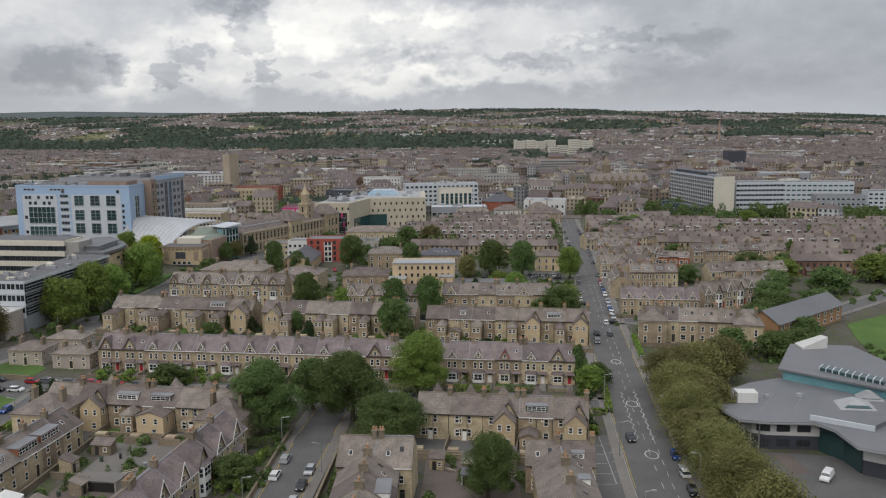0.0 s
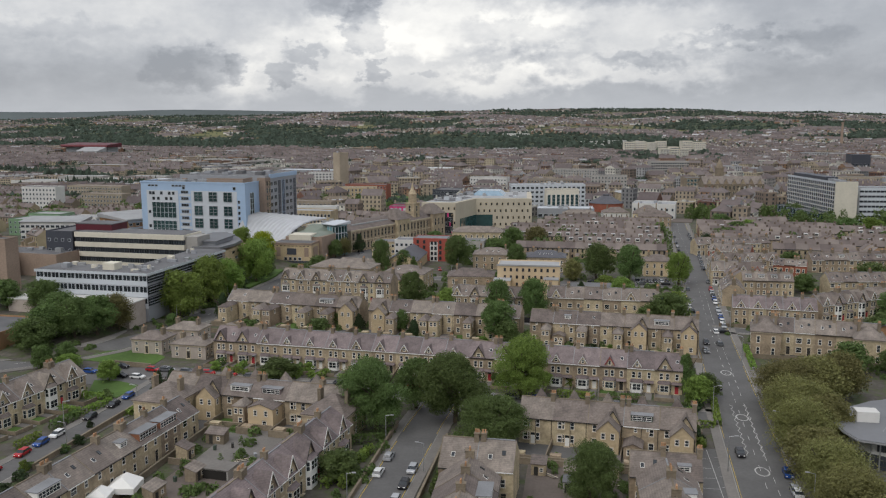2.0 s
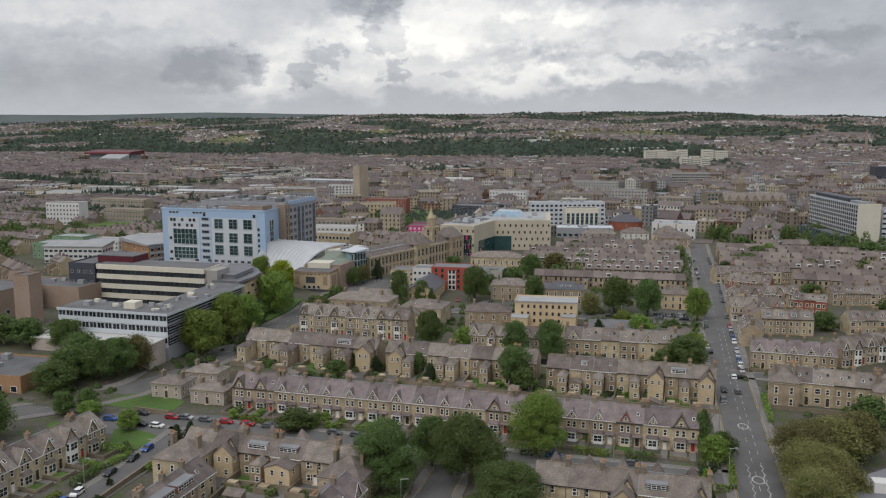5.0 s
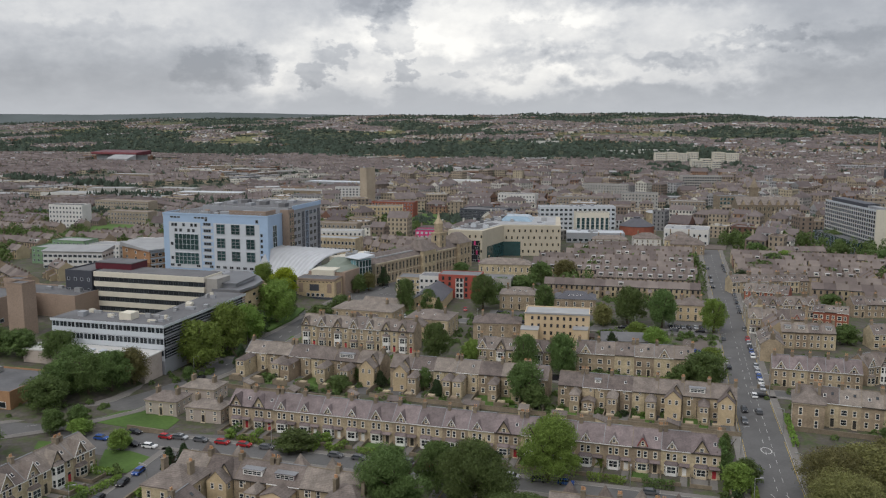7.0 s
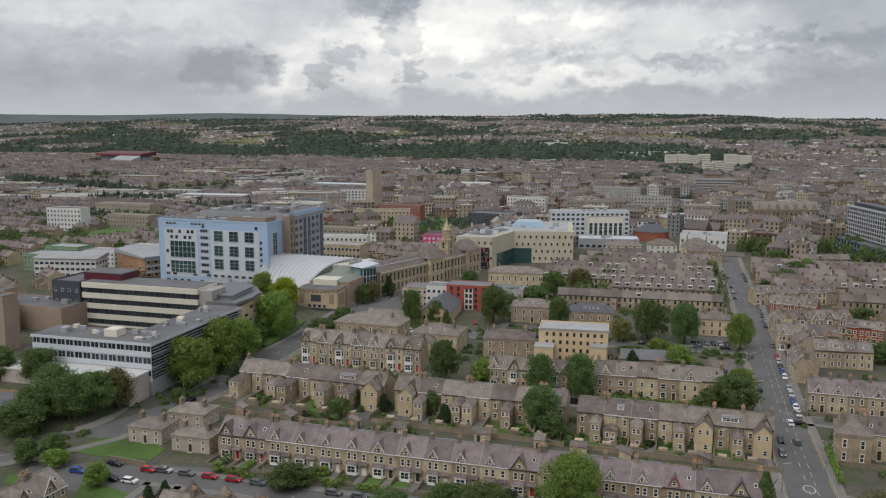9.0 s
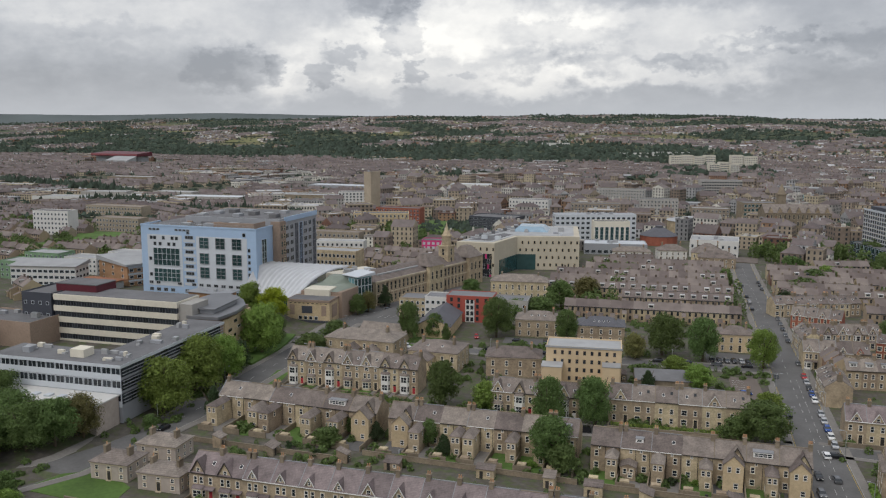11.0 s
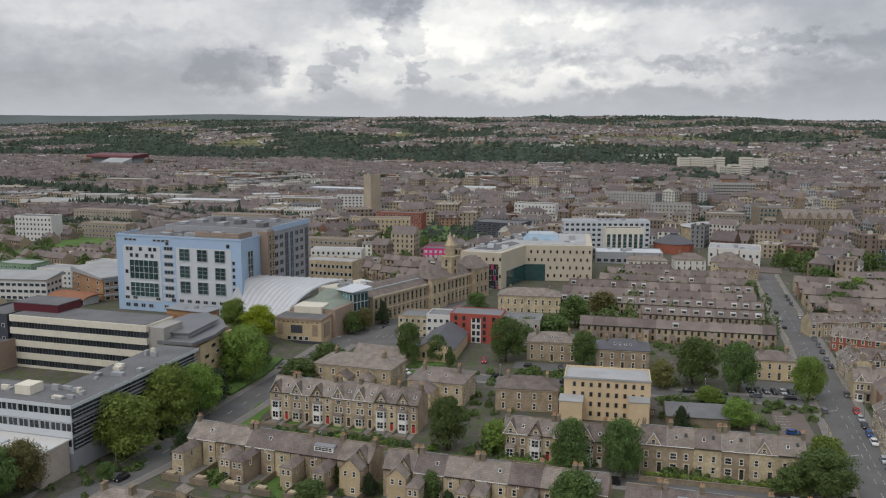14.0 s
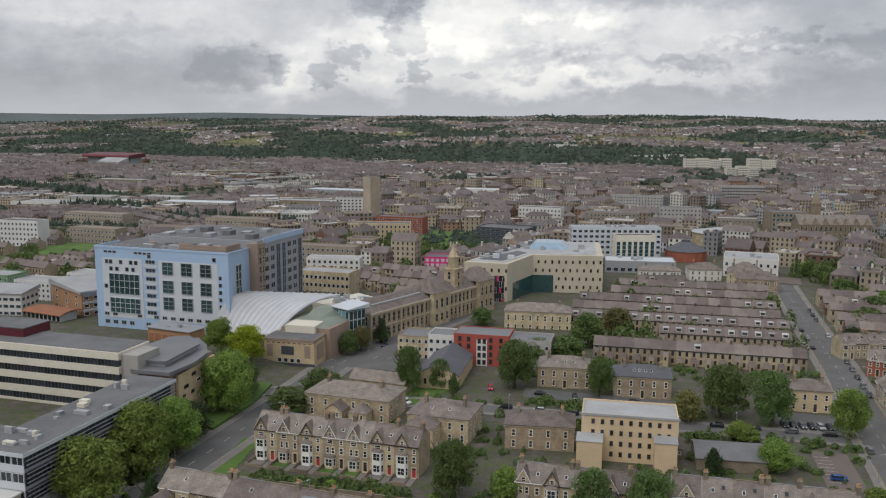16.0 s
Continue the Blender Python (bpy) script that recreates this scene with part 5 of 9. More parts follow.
part("wall", Shape().prism([(0, 0), (9, 0), (9, 9), (0, 9)], -1, [15.5, 17, 17, 15.5]), TEAL, fin)
part("roof", Shape().prism([(-1.4, -1.4), (10.4, -1.4), (10.4, 10), (-1.4, 10)], 16.6, [17, 18.2, 18.2, 17]), WHITEPANEL, fin)
for r in range(4):
    for k in range(4):
        pane_window(fin, 1.2 + 2.2 * k, 0, 0.3 + 3.9 * r, 2.0, 3.6, 0, WHITEPANEL, GLASS_GREEN)
        pane_window(fin, 0, 1.2 + 2.2 * k, 0.3 + 3.9 * r, 2.0, 3.6, -90, WHITEPANEL, TEAL if (r + k) % 3 else GLASS_GREEN)

# ornate stone college along the street, with a domed tower
col = thing("old_college", pose(-131, 481, -1, 0, 0, 66), "ornate sandstone college with tall windows and a domed tower", "college")
part("wall", Shape().box(0, 0, -4, 96, 17, 12.2), STONE, col)
part("roof", Shape().prism([(-0.4, -0.4), (96.4, -0.4), (96.4, 17.4), (-0.4, 17.4)], 12.2, 16.6, [(6, 7), (90, 7), (90, 10), (6, 10)]), SLATE, col)
part("flat_roof", Shape().box(5, 3.5, 14.2, 40, 13.5, 15.2), PALEFELT, col)
part("cornice", Shape().box(-0.5, -0.6, 11.5, 96.5, -0.01, 12.5), TRIM, col)
part("string_course", Shape().box(-0.2, -0.25, 5.6, 96.2, -0.01, 6.1), TRIM, col)
for u0, u1 in ((43, 56), (82, 96)):
    pv = part("pavilion", Shape().box(u0, -2.2, -4, u1, 0.02, 14.5), STONE, col)
    part("pavilion_roof", Shape().prism([(u0 - 0.4, -2.6), (u1 + 0.4, -2.6), (u1 + 0.4, 12), (u0 - 0.4, 12)], 14.5, 20.5, [(u0 + 4, 3.5), (u1 - 4, 3.5), (u1 - 4, 7), (u0 + 4, 7)]), SLATE, pv)
    for q in range(3):
        pane_window(pv, u0 + 2.4 + 4.1 * q, -2.2, 1.0, 1.7, 3.6, 0, TRIM, GLASS, (1, 2))
        pane_window(pv, u0 + 2.4 + 4.1 * q, -2.2, 7.2, 1.7, 4.4, 0, TRIM, GLASS, (1, 2))
for k in range(27):
    u = 2.0 + 3.45 * k
    if not (42 < u < 57 or u > 81):
        part("pilaster", Shape().box(u - 1.9, -0.35, -1, u - 1.5, 0.0, 11.5), TRIM, col)
        pane_window(col, u, 0, 1.0, 1.5, 3.4, 0, TRIM, GLASS, (1, 2))
        pane_window(col, u, 0, 6.8, 1.5, 4.0, 0, TRIM, GLASS, (1, 2))
for k in range(4):
    pane_window(col, 0, 2.6 + 4 * k, 1.0, 1.5, 3.4, -90, TRIM, GLASS, (1, 2))
    pane_window(col, 0, 2.6 + 4 * k, 6.8, 1.5, 4.0, -90, TRIM, GLASS, (1, 2))
tw = part("tower", Shape().box(66, 2, 10, 72.5, 8.5, 22).box(65.6, 1.6, 22, 72.9, 8.9, 22.8).cyl(69.25, 5.25, 22.8, 28, 2.7, n=8).cyl(69.25, 5.25, 28, 28.7, 3.1, n=8).cyl(69.25, 5.25, 28.7, 31, 2.6, 1.5, n=8).cyl(69.25, 5.25, 31, 36, 1.2, 0.1, n=8), STONE, col)
for zz in (12.5, 17.5):
    pane_window(tw, 69.25, 2, zz, 1.6, 3.6, 0, TRIM, GLASS, (1, 2))
    pane_window(tw, 66, 5.25, zz, 1.6, 3.6, -90, TRIM, GLASS, (1, 2))
villa(-63.5, 532, 31, 12, 2, 9.5, 12.8, 9, label="grand sandstone institute with a slate roof and tall windows", floors=2, base=-3.5, pots=0, group="institutes")

# office range
off = thing("office_block", pose(-204, 296, 6.5, 0, 0, -4.5), "low white and grey office block with ribbon windows", "building")
part("wall", Shape().box(0, 0, -5, 47, 14, 12.6), GREYPANEL, off)
part("side_wall", Shape().box(33, 14, -5, 47, 60, 12.6), BRICK, off)
part("roof", Shape().box(-0.4, -0.4, 12.6, 47.4, 14, 13.1).box(33, 14, 12.6, 47.4, 60, 13.1), FELT, off)
for f in range(3):
    part("spandrel", Shape().box(-0.1, -0.15, 0.0 + 4.2 * f, 47.1, 0.005, 1.7 + 4.2 * f), WHITEPANEL, off)
    for c in range(14):
        pane_window(off, 1.7 + 3.36 * c, 0, 1.75 + 4.2 * f, 2.95, 2.2, 0, WHITEPANEL, GLASS, (2, 1))
    for c in range(14):
        pane_window(off, 47, 2.2 + 4.1 * c, 0.9 + 4.2 * f, 4.0, 3.2, 90, DARKPANEL, GLASS, (3, 2))
    part("spandrel", Shape().box(47.005, 0, 0.2 + 4.2 * f, 47.2, 60, 0.7 + 4.2 * f), GREYPANEL, off)
for k in range(10):
    part("louvre", Shape().box(47.22, 0.5, 1.6 + 1.05 * k, 47.5, 59.5, 1.78 + 1.05 * k), GREYPANEL, off)
part("fascia", Shape().box(-0.45, -0.5, 12.2, 47.5, -0.4, 13.2).box(47.4, -0.4, 12.2, 47.5, 60, 13.2), WHITEPANEL, off)
rng = random.Random(9)
for k in range(26):
    px, py = (rng.uniform(2, 44), rng.uniform(2, 12)) if k < 16 else (rng.uniform(35, 45), rng.uniform(14, 56))
    part("plant_box", Shape().box(px, py, 13.1, px + rng.uniform(0.8, 3.2), py + rng.uniform(0.8, 2), 13.1 + rng.uniform(0.6, 1.8)), rng.choice([GREYPANEL, CREAM, STEEL, PALEFELT]), off)
part("rooftop_room", Shape().box(26, 4, 13.1, 31, 9, 15.6), CREAM, off)
part("pale_hall", Shape().box(-4, -11, -6, 46, -0.3, 3.6), LODGE, off)
part("pale_hall_roof", Shape().box(-4.3, -11.3, 3.6, 46.3, -0.2, 4.0), WHITEWALL, off)
for k in range(9):
    part("rooflight", Shape().box(2 + 4.7 * k, -8, 4.0, 4 + 4.7 * k, -5.6, 4.5), WHITEPANEL, off)
curved = thing("office_end", pose(0, 0, 0), "rounded grey office end block with a slotted buff stone wall", "building")
part("wall", Shape().prism([(-179, 369), (-169, 358.6), (-158, 358), (-157.2, 385), (-162, 388), (-168, 395), (-173.5, 392.5)], 0, 18.8), BRICK, curved)
part("roof", Shape().prism([(-180.5, 368), (-169.5, 357), (-156.5, 356.4), (-154.6, 368), (-156, 380), (-161, 389), (-168, 397), (-174.5, 394), (-182, 381)], 18.8, 19.9), ZINC, curved)
part("upper_room", Shape().prism([(-176, 371), (-168, 362), (-161, 362), (-161, 382), (-168, 390), (-173, 388)], 19.9, 21.4), GREYPANEL, curved)
part("upper_roof", Shape().prism([(-177.4, 371), (-168.4, 361), (-160, 361), (-160, 382.6), (-168, 391.4), (-174, 389)], 21.4, 21.9), ZINC, curved)
part("buff_wall", Shape().box(-157.3, 361.5, 0, -156.4, 385.6, 17.6), STONE_PALE, curved)
for f, row in enumerate(((364, 371, 378.5), (367, 375, 382), (364.5, 370, 379), (366, 374, 381.5), (371, 377))):
    for v in row:
        pane_window(curved, -156.4, v, 4.2 + 2.7 * f, 2.6 if (f + int(v)) % 2 else 1.7, 1.0, 90, WHITE if (f + int(v)) % 3 else DARKPAINT, GLASS)
band = thing("banded_block", pose(-228, 361.5, 6.5, 0, 0, -5), "four-storey block with cream bands and dark ribbon windows", "building")
part("wall", Shape().box(0, 0, -5, 55, 15, 18.2), DARKPANEL, band)
for f in range(5):
    part("cream_band", Shape().box(-0.3, -0.45, 16.1 - 4.4 * f, 55.3, 15, 18.35 - 4.4 * f), CREAM, band)
for f in range(4):
    for c in range(22):
        pane_window(band, 1.3 + 2.5 * c, 0, 13.9 - 4.4 * f, 2.3, 2.1, 0, DARKPANEL, GLASS, (2, 1))
part("stair_wall", Shape().box(54.5, 1, -5, 61, 12, 17.6), CONCRETE, band)
part("roof", Shape().box(0.2, 0.2, 18.35, 54.8, 14.8, 18.5), FELT, band)
part("upper_room", Shape().box(-4, 6, 18.2, 15, 18, 21.2), MAROON, band)
part("upper_room_roof", Shape().box(-4.2, 5.8, 21.2, 15.2, 18.2, 21.5), FELT, band)
block("dark_block", -243, 362, 14, 22, 19.5, -5, DARKPANEL, "charcoal clad block with small windows", base=5, floors=4, cols=4, ww=1.2, wh=1.3)
block("brick_hall", -268, 352, 40, 18, 10.5, -8, BRICK, "blank brown brick hall with a stepped flat roof", base=5.5, plant=3)
block("brick_tower", -263, 347, 9, 7, 17, -8, BRICK, "plain brown brick stair tower", base=5.5)
block("brick_hall", -300, 322, 50, 30, 13, -8, BRICK, "long brown brick college hall with dark windows", base=5.5, floors=1, cols=12, ww=2.2, wh=1.6, side_cols=4, ground_z=3)
block("brick_tower", -237, 315, 8, 7, 22, -8, BRICK, "plain brown brick stair tower", base=5.5)
block("low_shop", -222, 252, 34, 24, 6, -3, ORANGEBRICK, "low flat-roofed brick building with a grey roof", base=0, floors=1, cols=6, ww=2.4, wh=2, plant=2, frame_mat=WHITE)
bo = block("brick_offices", -292, 490, 35, 30, 11, -34, ORANGEBRICK, "orange brick offices with tilted grey metal roofs", base=5, floors=3, cols=3, side_cols=7, ww=2.2, wh=1.5, frame_mat=WHITE, parapet=0)
part("tilted_roof", Shape().prism([(-1, -1), (36, -1), (36, 31), (-1, 31)], 11.1, [13.6, 12.2, 12.2, 13.6]), PALEFELT, bo)
for f in range(3):
    part("white_band", Shape().box(35.002, 0.5, 2.9 + 3.5 * f, 35.3, 29.5, 3.9 + 3.5 * f), WHITEPANEL, bo)
pavi = block("pavilion", -286, 463.5, 21, 9, 4.2, -14, WHITEWALL, "low pavilion with a curved rust-coloured roof", base=5, roof=TERRACOTTA, parapet=0, floors=1, cols=8, ww=1.8, wh=2.2, frame_mat=DARKPAINT)
part("curved_roof", Shape().along([(-1.5, 4.0), (2, 5.0), (5, 5.3), (8, 5.2), (11, 4.6), (11, 4.3), (5, 4.9), (-1.5, 3.7)], "x", -1.5, 22.5), TERRACOTTA, pavi)
for k, (x, y, w, d, h) in enumerate(((-345, 478, 26, 15, 12), (-322, 502, 22, 14, 11), (-352, 508, 24, 14, 12), (-312, 530, 24, 14, 10))):
    block("student_block", x, y, w, d, h, -6, GREENPANEL if k % 2 == 0 else WHITEWALL, "student flats with green and white panels", base=3, floors=4, cols=8, ww=1.2, wh=1.3, side_cols=4, roof=PALEFELT, group="student flats")
lc = block("low_college", -326, 462, 36, 14, 10, 6, WHITEWALL, "white and grey college block with ribbon windows", base=5, roof=PALEFELT, floors=3, cols=12, side_cols=4, ww=2.3, wh=1.5, plant=3)
part("tilted_roof", Shape().prism([(-0.8, -0.8), (36.8, -0.8), (36.8, 14.8), (-0.8, 14.8)], 10.7, [11.0, 11.0, 12.8, 12.8]), PALEFELT, lc)
fo = block("foyer", -211, 437, 21, 9, 6.0, -12, ORANGEBRICK, "timber-clad foyer with glazed walls and a flat roof", base=5, floors=1, cols=6, ww=2.8, wh=3.6, plant=3, frame_mat=ORANGEBRICK, glass=TERRACOTTA)
part("roof_deck", Shape().box(-0.8, -0.8, 6.7, 21.8, 9.8, 7.0), GREYPANEL, fo)

# red and white flats
red = block("red_flats", -89.5, 455, 22, 13, 12.5, -1, REDPANEL, "red-clad block of flats with white window bays", base=-1, roof=ZINC, parapet=0.3)
for f in range(4):
    for u in (2.5, 6.0, 14.8, 18.8):
        pane_window(red, u, 0, 1.2 + 2.9 * f, 1.2, 1.8, 0, DARKPAINT, GLASS)
part("white_bay", Shape().box(9.2, -0.5, -2, 13.4, 0.02, 10.8), WHITEWALL, red)
for f in range(4):
    for u in (10.3, 12.3):
        pane_window(red, u, -0.5, 1.0 + 2.8 * f, 1.2, 1.8, 0, DARKPAINT, GLASS)
block("white_flats", -100, 456, 10.4, 12, 11, -1, WHITEWALL, "white-rendered flats adjoining the red block", base=-1, roof=ZINC, floors=3, cols=4, ww=1.4, wh=1.5)
block("grey_flats", -67.3, 454.6, 16, 13, 11.2, -1, CONCRETE, "grey end of the flats with a metal roof", base=-1, roof=ZINC, floors=3, cols=5, ww=1.2, wh=1.5)
block("stone_flats", -113, 458, 13, 14, 9.5, -1, STONE, "sandstone flats beside the white block", base=-1, floors=3, cols=5, ww=1.2, wh=1.5, roof=ZINC)
gh = thing("church_hall", pose(-96, 420, 0, 0, 0, 0), "stone church hall with a grey pitched roof", "hall")
part("wall", Shape().along([(0, 0), (15, 0), (15, 5), (7.5, 9.2), (0, 5)], "y", 0, 30), STONE_PALE, gh)
part("roof", gable_roof(-0.3, 30.3, 0, 15, 5, 9.2, axis="y"), SLATE_BLUE, gh)
pane_window(gh, 7.5, 0, 4.6, 2.0, 2.4, 0, TRIM, GLASS, (2, 2))
for u in (3, 12):
    pane_window(gh, u, 0, 1.5, 1.1, 2.2, 0, TRIM, GLASS)

# buff flats
yel = block("buff_flats", -35.5, 366, 26.5, 13, 13.2, 0.5, YELLOWREND, "buff-rendered block of flats with a flat grey roof", base=0, roof=PALEFELT, parapet=0.5, plant=0)
part("fascia", Shape().box(-0.3, -0.3, 13.1, 26.8, -0.004, 13.75), PALEFELT, yel)
for f in range(4):
    for c in range(9):
        if not (f < 2 and c < 2):
            pane_window(yel, 3.2 + 2.6 * c, 0, 1.4 + 3.1 * f, 0.95, 1.45, 0, BRICK, GLASS)
part("low_wing", Shape().box(-1, -7, -1, 6, -0.01, 7.8), YELLOWREND, yel)
part("low_wing_roof", Shape().box(-1.2, -7.2, 7.8, 6.2, 0.01, 8.0), PALEFELT, yel)
part("low_wing", Shape().box(20, -6, -1, 26, -0.01, 8.4), YELLOWREND, yel)
part("low_wing_roof", Shape().box(19.8, -6.2, 8.4, 26.2, 0.01, 8.6), PALEFELT, yel)
low = thing("workshop", pose(-119, 413.5, 0, 0, 0, -9), "low stone workshop with a dark slate roof", "workshop")
part("wall", gable_wall(21, 8.5, 3.8, 6.4), STONE, low)
part("roof", gable_roof(-0.3, 21.3, 0, 8.5, 3.8, 6.4), SLATE, low)
for k in range(4):
    pane_window(low, 3 + 5 * k, 0, 1.2, 1.3, 1.6, 0, TRIM, GLASS)
shed = thing("workshop", pose(-4, 365, 0, 0, 0, 2), "low workshop with a grey pitched roof", "shed")
part("wall", gable_wall(19, 14, 3.4, 5.4), STONE_DARK, shed)
part("roof", gable_roof(-0.3, 19.3, 0, 14, 3.4, 5.4), FELT, shed)

# pale shopping building with a coloured glass front
W = thing("arts_building", pose(-106, 592, -4, 0, 0, 0), "pale stone-clad building with staggered windows and magenta glazing", "building")
part("wall", Shape().prism([(-4, -1), (20, -3), (30, 32), (70, 38), (66, 95), (20, 88)], -6, 21.6), CLADSTONE, W)
part("roof", Shape().prism([(-2, 3), (18, 1), (28, 35), (66, 41), (63, 92), (22, 85)], 21.6, 21.8), PALEFELT, W)
for k in range(12):
    part("plant_box", Shape().box(2 + 1.9 * k, 14 + 5.2 * k, 21.8, 4.6 + 1.9 * k, 17 + 5.2 * k, 22.8 + 0.5 * (k % 3)), [GREYPANEL, PALEFELT, FELT][k % 3], W)
part("roof_recess", Shape().prism([(2, 8), (16, 6), (26, 38), (20, 44)], 21.8, 21.95), FELT, W)
part("atrium_roof", Shape().prism([(24, 55), (48, 55), (48, 80), (24, 80)], 21.8, 25, [(28, 60), (44, 60), (44, 76), (28, 76)]), ATRIUM, W)
rng = random.Random(3)
for k in range(22):
    px, py = rng.uniform(0, 60), rng.uniform(10, 85)
    if px > 22 and py < 42:
        continue
    part("plant_box", Shape().box(px, py, 21.8, px + rng.uniform(1.5, 4), py + rng.uniform(1.5, 4), 21.8 + rng.uniform(0.8, 2.6)), rng.choice([GREYPANEL, PALEFELT, STEEL, WHITEPANEL]), W)
for f in range(4):
    for c in range(6):
        u = -2 + c * 4.0 + (f % 2) * 1.3
        if 7 < u < 18 and f < 3:
            continue
        pane_window(W, u, -1.05 - 0.083 * (u + 4), 2.0 + 4.9 * f, 1.2, 2.0, -4.8, STONE_PALE, GLASS)
    for c in range(10):
        u = 32 + c * 3.9 + (f % 2) * 1.4
        if f < 2 and u < 43:
            continue
        pane_window(W, u, 31.95 + 0.15 * (u - 30), 2.0 + 4.9 * f, 1.2, 2.0, 8.5, STONE_PALE, GLASS)
for r in range(5):
    for c in range(8):
        pane_window(W, 7.8 + 1.4 * c, -2.1 - 0.115 * c, -1 + 3.2 * r, 1.3, 3.0, -4.8, WHITEPANEL if (r * 3 + c) % 5 == 0 else DARKPAINT, PINK if (r * 5 + c * 3) % 7 == 0 else GLASS)
part("glazed_corner", Shape().prism([(20.5, -1), (30.2, 31.4), (42, 33.4), (42, 33.9), (29.8, 32.4), (20, -1)], -5, 10), GLASS_GREEN, W)
block("office_slab", -62, 770, 66, 16, 24, 12, WHITEPANEL, "white and glass office building of six storeys", base=-8, floors=6, cols=16, ww=2.6, wh=2.0, side_cols=4, roof=GREYPANEL, plant=6)
block("office_slab", -30, 748, 28, 12, 22, 12, CREAM, "cream office wing with tall glazed strips", base=-8, floors=1, cols=7, ww=2.6, wh=17, frame_mat=WHITEPANEL, glass=GLASS_GREEN, bars=(1, 6))
block("car_park_deck", -146, 845, 44, 26, 13, -14, DARKPANEL, "dark multi-storey car park with open decks", base=-8, floors=4, cols=10, ww=3.9, wh=1.2, frame_mat=GREYPANEL)
CREAMCON = material("beige_concrete", (0.37, 0.31, 0.235), 0.85, vary=0.05, grain=0.5, grain_amt=0.15, stain=0.08, stain_amt=0.3)
block("concrete_tower", -288, 987, 12, 13, 47, -35, CREAMCON, "tall concrete tower block with few windows", base=-12, floors=0, plant=1)
block("court_building", -247, 815, 50, 16, 16, 12, STONE_PALE, "long sandstone office building with rows of windows", base=-8, floors=4, cols=14, ww=1.4, wh=2.2, side_cols=3)
block("white_flats_tower", -325, 1008, 40, 16, 20, 14, WHITEWALL, "white flats with stacked balconies", base=-10, floors=6, cols=10, ww=2.0, wh=1.8, side_cols=3)
block("library", 96, 1277, 54, 22, 26, 8, CONCRETE, "grey concrete office slab in the town centre", base=-14, floors=7, cols=16, ww=2.4, wh=1.9, frame_mat=GREYPANEL)
block("glass_offices", 116, 1012, 36, 22, 18, 12, STONE_DARK, "stone and blue glass offices with an overhanging roof", base=-11, floors=4, cols=9, ww=2.6, wh=2.6, glass=GLASS_GREEN)
cityhall = thing("city_hall", pose(120, 900, -11, 0, 0, 8), "gothic sandstone city hall with a tall clock tower", "town hall")
part("wall", gable_wall(60, 22, 20, 27), STONE_DARK, cityhall)
part("roof", gable_roof(-0.4, 60.4, 0, 22, 20, 27), SLATE, cityhall)
part("tower", Shape().box(24, 40, 0, 31, 47, 33).box(23.4, 39.4, 33, 31.6, 47.6, 34.5).cyl(27.5, 43.5, 34.5, 44, 4.0, 0.3, 8), STONE_DARK, cityhall)
for f in range(3):
    for c in range(15):
        pane_window(cityhall, 2 + 4 * c, 0, 2.5 + 6 * f, 1.6, 3.6, 0, TRIM, GLASS, (1, 2))
for c in range(7):
    front_gable(cityhall, 5 + 8.4 * c, 4.5, 20, 25, 0, STONE, STONE, SLATE, win=False)

# tall slab with a grid of windows, and its white neighbours
hot = thing("tower_slab", pose(172, 775, -6, 0, 0, -79.5), "long concrete slab block with a dense grid of windows", "building")
part("wall", Shape().box(0, 0, -4, 86, 16, 32.5), CREAM, hot)
part("roof", Shape().box(0.4, 0.4, 32.5, 85.6, 15.6, 32.6), FELT, hot)
part("end_wall", Shape().box(86, -0.5, -4, 87, 16.5, 33.3), CREAM, hot)
for f in range(9):
    for c in range(24):
        pane_window(hot, 2.0 + 3.55 * c, 0, 4.0 + 3.15 * f, 3.0, 2.5, 0, WHITEPANEL, GLASS, (1, 1), 0.3)
gather(hot)
part("roof_band", Shape().box(-0.3, -0.3, 31.9, 86.2, -0.01, 33.2), WHITEPANEL, hot)
part("roof_room", Shape().box(4, 3, 32.6, 62, 13, 35.2), DARKPANEL, hot)
for k in range(5):
    part("plant_box", Shape().box(64 + 4 * k, 4, 32.6, 67 + 4 * k, 9, 34.2), GREYPANEL, hot)
block("podium", 160, 760, 78, 11, 9, -79, GLASS_GREEN, "low green glass podium of the slab block", base=-6, floors=2, cols=14, ww=3.6, wh=3.8, glass=GLASS_GREEN)
block("white_offices", 207, 697, 38, 16, 27, 4, WHITEPANEL, "white office wing with ribbon windows", base=-5, floors=7, cols=13, ww=3.2, wh=1.7)
block("white_offices", 278, 830, 76, 18, 18, -3, WHITEPANEL, "white glazed college block with strip windows", base=-6, floors=4, cols=16, ww=3.6, wh=1.6, glass=GLASS_GREEN)
block("white_offices", 288, 745, 40, 16, 13, -6, GREYPANEL, "white and grey stepped office building", base=-6, floors=3, cols=10, ww=2.4, wh=1.6)
block("white_offices", 338, 760, 44, 18, 15, -6, WHITEPANEL, "white and grey stepped office building", base=-6, floors=4, cols=10, ww=2.8, wh=1.7)
block("white_shop", 40, 718, 34, 28, 12, -8, WHITEWALL, "large white-fronted shop building at the road's end", base=-6, roof=PALEFELT, floors=2, cols=8, ww=1.6, wh=2.2, side_cols=5, plant=4)
villa(50, 690, 21, 17, -6, 7.5, 13.5, 5, label="steep-roofed stone hall near the town centre", group="institutes")
villa(54, 667, 24, 12, -4, 7, 11.5, 6, label="stone corner building with a hipped roof", group="institutes")
